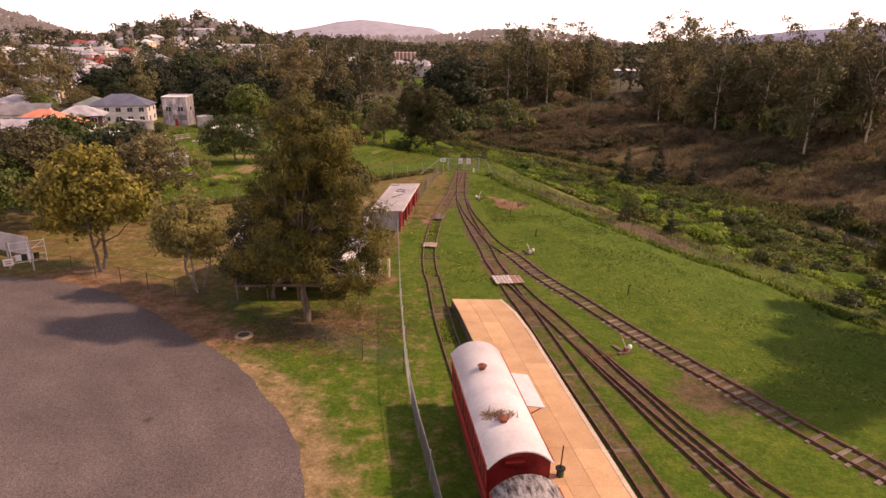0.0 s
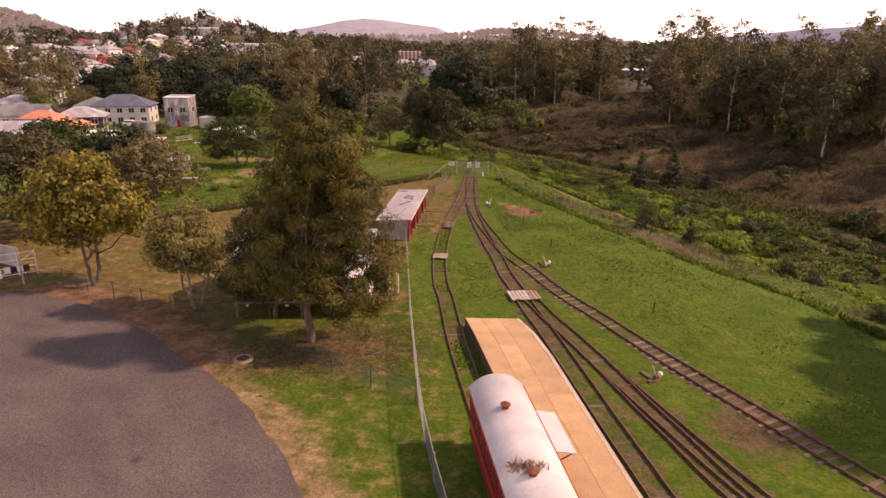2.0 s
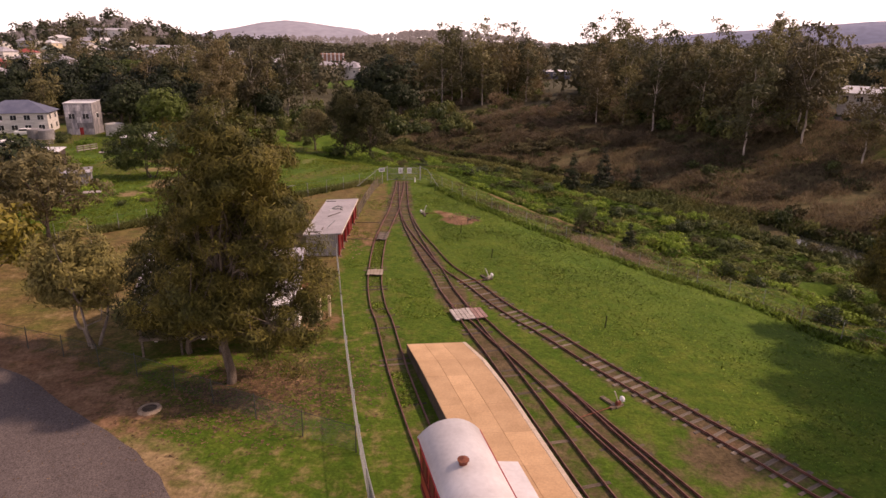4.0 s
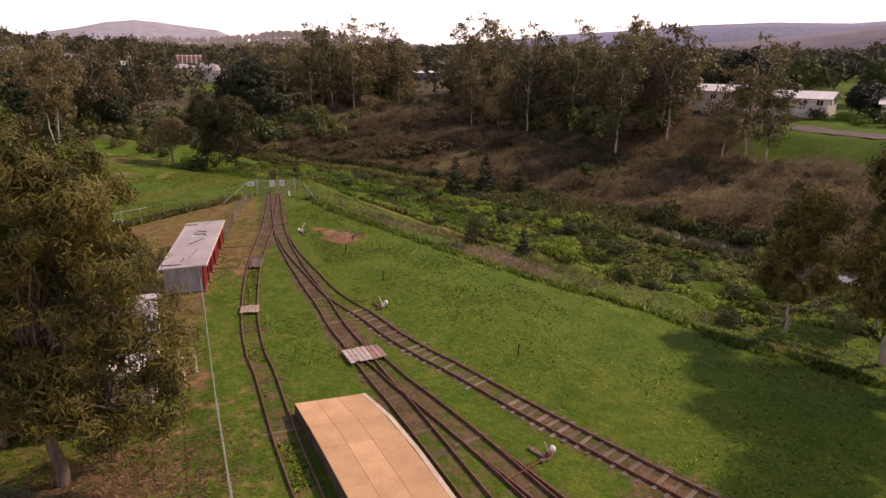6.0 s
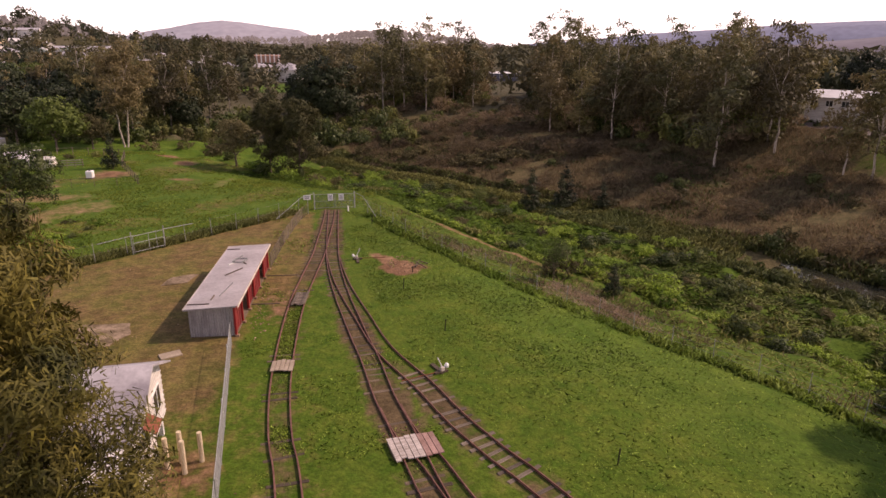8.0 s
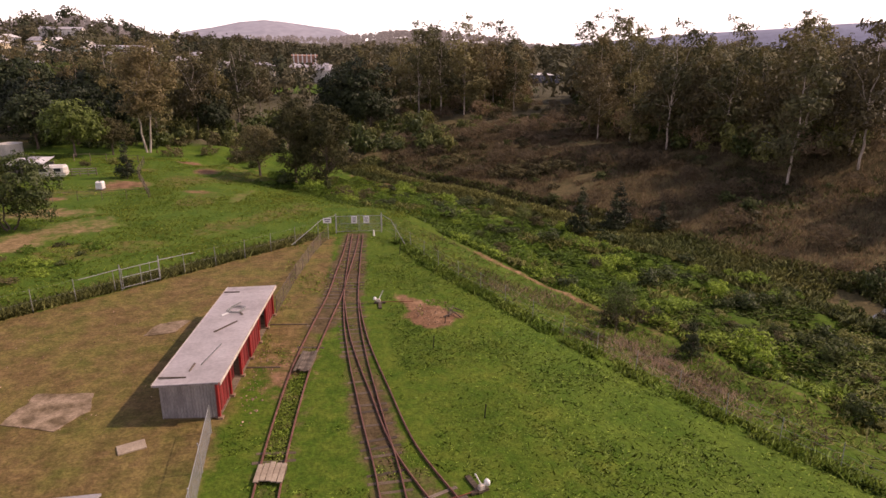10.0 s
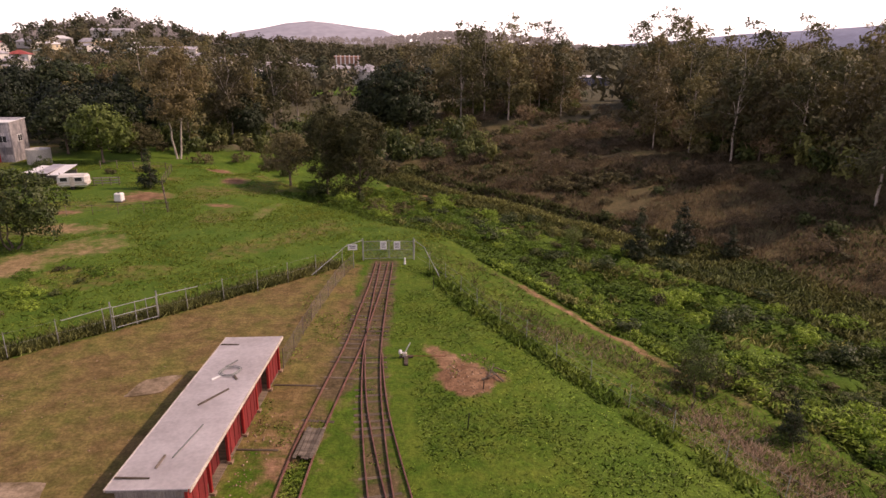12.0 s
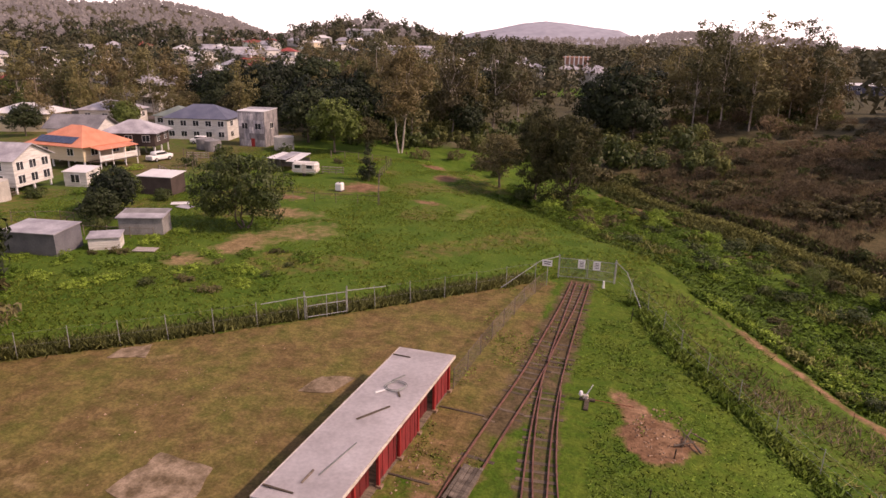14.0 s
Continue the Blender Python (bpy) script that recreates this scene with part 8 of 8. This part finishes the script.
spots, rng = scatter(64, 52, lambda r: (lambda a, R: (R * math.sin(a), R * math.cos(a)))(radians(r.uniform(-60, -20)), r.uniform(150, 275)), 9)
for x, y in spots:
    k = rng.randrange(5)
    plant((GUMS[2], GUMS[4], BROAD, BROAD_DARK, OLIVE)[k], x, y, rng.uniform(0, 360), rng.uniform(0.55, 0.95), label=("gum among the town houses", "brown gum among the town houses", "leafy green tree among town houses", "dense dark tree among town houses", "grey-green tree among town houses")[k], group="town garden trees")

for bearing, dist, k, sc in ((-50, 196, 3, 0.95), (-48.2, 205, 1, 1.0), (-46.8, 192, 2, 1.05), (-45.2, 207, 3, 1.0), (-43.8, 196, 4, 1.15), (-42.4, 206, 1, 0.95), (-41, 194, 0, 1.0), (-39.6, 204, 4, 1.1), (-38.4, 212, 2, 0.9), (-52, 190, 4, 1.0)):
    x, y = 3.4 + dist * math.sin(radians(bearing)), -7.3 + dist * math.cos(radians(bearing))
    plant(GUMS[k], x, y, dist * 37, sc, name="gum_tree", label=GUM_LABELS[k], group="gums behind the near houses")
for bearing, dist, sc in ((-37, 196, 1.0), (-35.4, 184, 1.15), (-33.8, 190, 1.3), (-32.2, 182, 1.25), (-31, 200, 1.2)):
    x, y = 3.4 + dist * math.sin(radians(bearing)), -7.3 + dist * math.cos(radians(bearing))
    plant(BROAD_DARK, x, y, dist * 31, sc, label="broad dense dark tree behind the near houses", group="dark trees behind the near houses")

# ---- far woods and ranges ----
def far_tree_cloud(name, n, seed, inside, label, leaf, hi=(7, 14), quads=56, leaf_size=0.17):
    """Many distant trees: each a trunk and a clump of leaf masses."""
    rng = np.random.default_rng(seed)
    x, y = inside(rng, n)
    n = len(x)
    z = height(x, y)
    h = rng.uniform(*hi, n)
    r = h * rng.uniform(0.26, 0.42, n)
    d = rng.normal(size=(n, quads, 3))
    d /= np.linalg.norm(d, axis=2)[..., None]
    c = np.stack([x, y, z + h * 0.45], 1)[:, None] + d * (np.stack([r, r, h * 0.46], 1)[:, None]) * rng.uniform(0.6, 1.05, (n, quads, 1))
    me = leaf_mesh(name, c.reshape(-1, 3), 1.0, 0.75, leaf, rng, 0.0, (d + np.array([0, 0, 0.25])).reshape(-1, 3), 0.5)
    co = np.empty(len(me.vertices) * 3)
    me.vertices.foreach_get("co", co)
    co = co.reshape(n * quads, 3, 3)
    mid = co.mean(1, keepdims=True)
    co = mid + (co - mid) * np.repeat(h * leaf_size, quads)[:, None, None]
    me.vertices.foreach_set("co", co.ravel())
    me.update()
    tagged(new(name, me), label, "woods", kind="stuff")


def wedge(y0, y1, a0, a1, keep=None):
    """Places between two distances and two bearings (degrees to the right of north)."""
    def inside(rng, n):
        R = np.sqrt(rng.uniform(y0 * y0, y1 * y1, n))
        a = np.radians(rng.uniform(a0, a1, n))
        x, y = R * np.sin(a), R * np.cos(a)
        k = np.ones(n, bool) if keep is None else keep(x, y)
        return x[k], y[k]
    return inside


far_tree_cloud("town_trees", 420, 61, wedge(250, 600, -62, -4, lambda x, y: ~((np.degrees(np.arctan2(x - 3, y + 9)) > -38) & (np.degrees(np.arctan2(x - 3, y + 9)) < -27) & (np.hypot(x, y) < 430))), "trees between the town houses", M_LEAF_FAR, hi=(8, 15), quads=70)
far_tree_cloud("town_trees_dark", 300, 62, wedge(250, 600, -62, -6, lambda x, y: ~((np.degrees(np.arctan2(x - 3, y + 9)) > -38) & (np.degrees(np.arctan2(x - 3, y + 9)) < -27) & (np.hypot(x, y) < 430))), "dark trees between the town houses", M_LEAF_FAR_DARK, hi=(8, 14), quads=70)
far_tree_cloud("town_thicket", 70, 68, wedge(240, 440, -38, -27), "dark trees round the pale houses", M_LEAF_FAR_DARK, hi=(6, 11), quads=70)
far_tree_cloud("hill_woods", 9500, 63, wedge(540, 1200, -66, -12), "hazy dry wooded hills behind the town", M_LEAF_HILL, hi=(3, 7), quads=10, leaf_size=0.6)
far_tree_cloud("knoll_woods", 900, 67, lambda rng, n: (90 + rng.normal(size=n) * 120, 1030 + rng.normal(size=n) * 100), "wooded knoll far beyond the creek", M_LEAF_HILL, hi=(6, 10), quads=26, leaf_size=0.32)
far_tree_cloud("north_woods", 900, 64, wedge(215, 700, -14, 22, lambda x, y: (np.hypot((x + 26) / 30, (y - 290) / 34) > 1) & (np.hypot(x - 88, y - 280) > 22) & ~((y < 300) & (x > 0.262 * (y + 9) + 3) & (x < 0.345 * (y + 9) + 3)) & ~((x < -0.04 * y) & (y > 285) & (y < 440) & (vnoise(x, y, 9, 51) < 0.72))), "woods beyond the creek's bend", M_LEAF_FAR, hi=(8, 16))
far_tree_cloud("east_woods", 1150, 65, wedge(190, 900, 18, 75), "woods beyond the pale houses", M_LEAF_FAR, hi=(8, 15))
far_tree_cloud("east_woods_dark", 500, 66, wedge(170, 420, 44, 80), "dark trees beyond the pale houses", M_LEAF_FAR_DARK, hi=(7, 12))


def far_range(name, R, a0, a1, heights, material, label, depth=400):
    """A long range standing far off, its crest given along the bearing."""
    n = 90
    vs, fs = [], []
    for i in range(n + 1):
        t = i / n
        a = radians(a0 + (a1 - a0) * t)
        h = float(np.interp(t, np.linspace(0, 1, len(heights)), heights))
        h += (float(vnoise(t * 300, 3, 9, 31)) - 0.5) * 0.05 * R / 100 + (float(vnoise(t * 300, 3, 2.2, 32)) - 0.5) * 0.015 * R / 100
        for k, (dr, f) in enumerate(((0, -0.3), (depth * 0.3, 0.45), (depth * 0.62, 0.82), (depth, 1.0), (depth * 1.5, 0.4))):
            rr = R + dr
            vs.append((rr * math.sin(a), rr * math.cos(a), f * h if k else -30))
    for i in range(n):
        for k in range(4):
            p = i * 5 + k
            fs.append((p, p + 5, p + 6, p + 1))
    tagged(new(name, np_mesh(name, vs, fs, material, smooth=True)), label, "mountain", kind="structure")


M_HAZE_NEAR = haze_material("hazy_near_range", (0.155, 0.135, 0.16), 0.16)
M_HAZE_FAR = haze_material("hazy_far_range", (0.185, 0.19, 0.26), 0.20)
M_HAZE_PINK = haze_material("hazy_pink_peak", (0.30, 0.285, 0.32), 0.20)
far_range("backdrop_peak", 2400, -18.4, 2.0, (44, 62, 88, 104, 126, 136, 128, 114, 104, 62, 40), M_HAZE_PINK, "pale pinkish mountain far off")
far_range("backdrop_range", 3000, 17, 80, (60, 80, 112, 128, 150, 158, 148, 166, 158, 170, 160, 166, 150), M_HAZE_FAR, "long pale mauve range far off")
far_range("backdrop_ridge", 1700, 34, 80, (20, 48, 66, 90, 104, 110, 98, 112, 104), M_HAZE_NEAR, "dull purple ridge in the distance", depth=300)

# pale rocks by the creek
for x, y, sc in ((38.6, 68.8, 0.9), (39.6, 69.6, 1.1), (40.6, 68.6, 0.7), (37.8, 70.2, 0.6), (39.2, 66.0, 0.5)):
    bm = bmesh.new()
    bmesh.ops.create_icosphere(bm, subdivisions=2, radius=0.7 * sc)
    for v in bm.verts:
        v.co *= 0.8 + 0.5 * noise.noise(v.co * 1.7 + Vector((x, y, 0)))
        v.co.z *= 0.6
    r = part("rock", bm, M_ROCK, None)
    r.matrix_basis = pose(x, y, ground_z(x, y) + 0.25, 0, 0, x * 40)
    tagged(r, "pale grey boulder beside the creek", "rock", group="creek boulders")

# fallen limbs on the dirt heap
for x, y, ln, turn in ((7.6, 23.9, 1.6, 70), (7.9, 23.4, 1.3, 120), (7.4, 23.2, 1.0, 20), (8.2, 24.2, 0.9, 160)):
    b = part("fallen_branch", rod(rodded((-ln / 2, 0, 0.1), (ln / 2, 0, 0.3), 0.06, r2=0.03), (0, 0, 0.2), (ln * 0.2, ln * 0.3, 0.45), 0.03, r2=0.015), M_BARK, None)
    b.matrix_basis = pose(x, y, ground_z(x, y), 0, 0, turn)
    tagged(b, "grey fallen branch lying on bare earth", "branch", group="branch heap")


# clods and stones on the bare heap
def clods(name, cx, cy, rx, ry, n, size, material, label, seed):
    rng = np.random.default_rng(seed)
    tips = np.array([(1, 0, 0), (0, 1, 0), (-1, 0, 0), (0, -1, 0), (0, 0, 0.8), (0, 0, -0.8)])
    tri = np.array([(0, 1, 4), (1, 2, 4), (2, 3, 4), (3, 0, 4), (1, 0, 5), (2, 1, 5), (3, 2, 5), (0, 3, 5)])
    vs, fs = [], []
    for i in range(n):
        a, r = rng.uniform(0, 2 * math.pi), rng.uniform(0, 1) ** 0.6
        x, y = cx + rx * r * math.cos(a), cy + ry * r * math.sin(a)
        k = size * rng.uniform(0.4, 1.5)
        vs.append(np.array([x, y, ground_z(x, y) + k * 0.2]) + tips * k * rng.uniform(0.6, 1.3, (6, 3)))
        fs.append(tri + 6 * i)
    tagged(new(name, np_mesh(name, np.concatenate(vs), np.concatenate(fs), material)), label, "stones", kind="stuff")


M_CLOD = mat("earth_clods", (0.20, 0.11, 0.062), (0.40, 0.27, 0.18), scale=2.0, fine=10, grain=0.3, island=0.4)
clods("dirt_clods", 6.4, 24.0, 1.8, 2.6, 130, 0.07, M_CLOD, "reddish clods and pale stones on the heap", 5)
clods("shed_rubble", -5.2, 15.0, 0.7, 5.5, 90, 0.06, M_CLOD, "broken stones along the shed front", 6)
clods("yard_stones", -16, 18, 9, 9, 120, 0.05, M_CLOD, "small pale stones scattered over worn turf", 7)

# a scatter of far roofs among trees beyond the meadow
spots, rng = scatter(22, 55, lambda r: (lambda y, a: (y * math.tan(radians(a)), y))(r.uniform(300, 430), r.uniform(-19, -3)), 15)
for x, y in spots:
    if math.hypot((x + 26) / 34, (y - 290) / 38) > 1 and math.hypot(x + 41, y - 400) > 16:
        k = rng.randrange(4)
        house(x, y, rng.uniform(-30, 30), rng.uniform(10, 15), 9, 0.8, rng.uniform(4.5, 6.0), 2.2, "hip", rng.choice(WALLS), ROOFS[k], f"small pale town house with {ROOF_WORDS[k]} roof", wins=(2, 1), stumps=False, group="town houses")
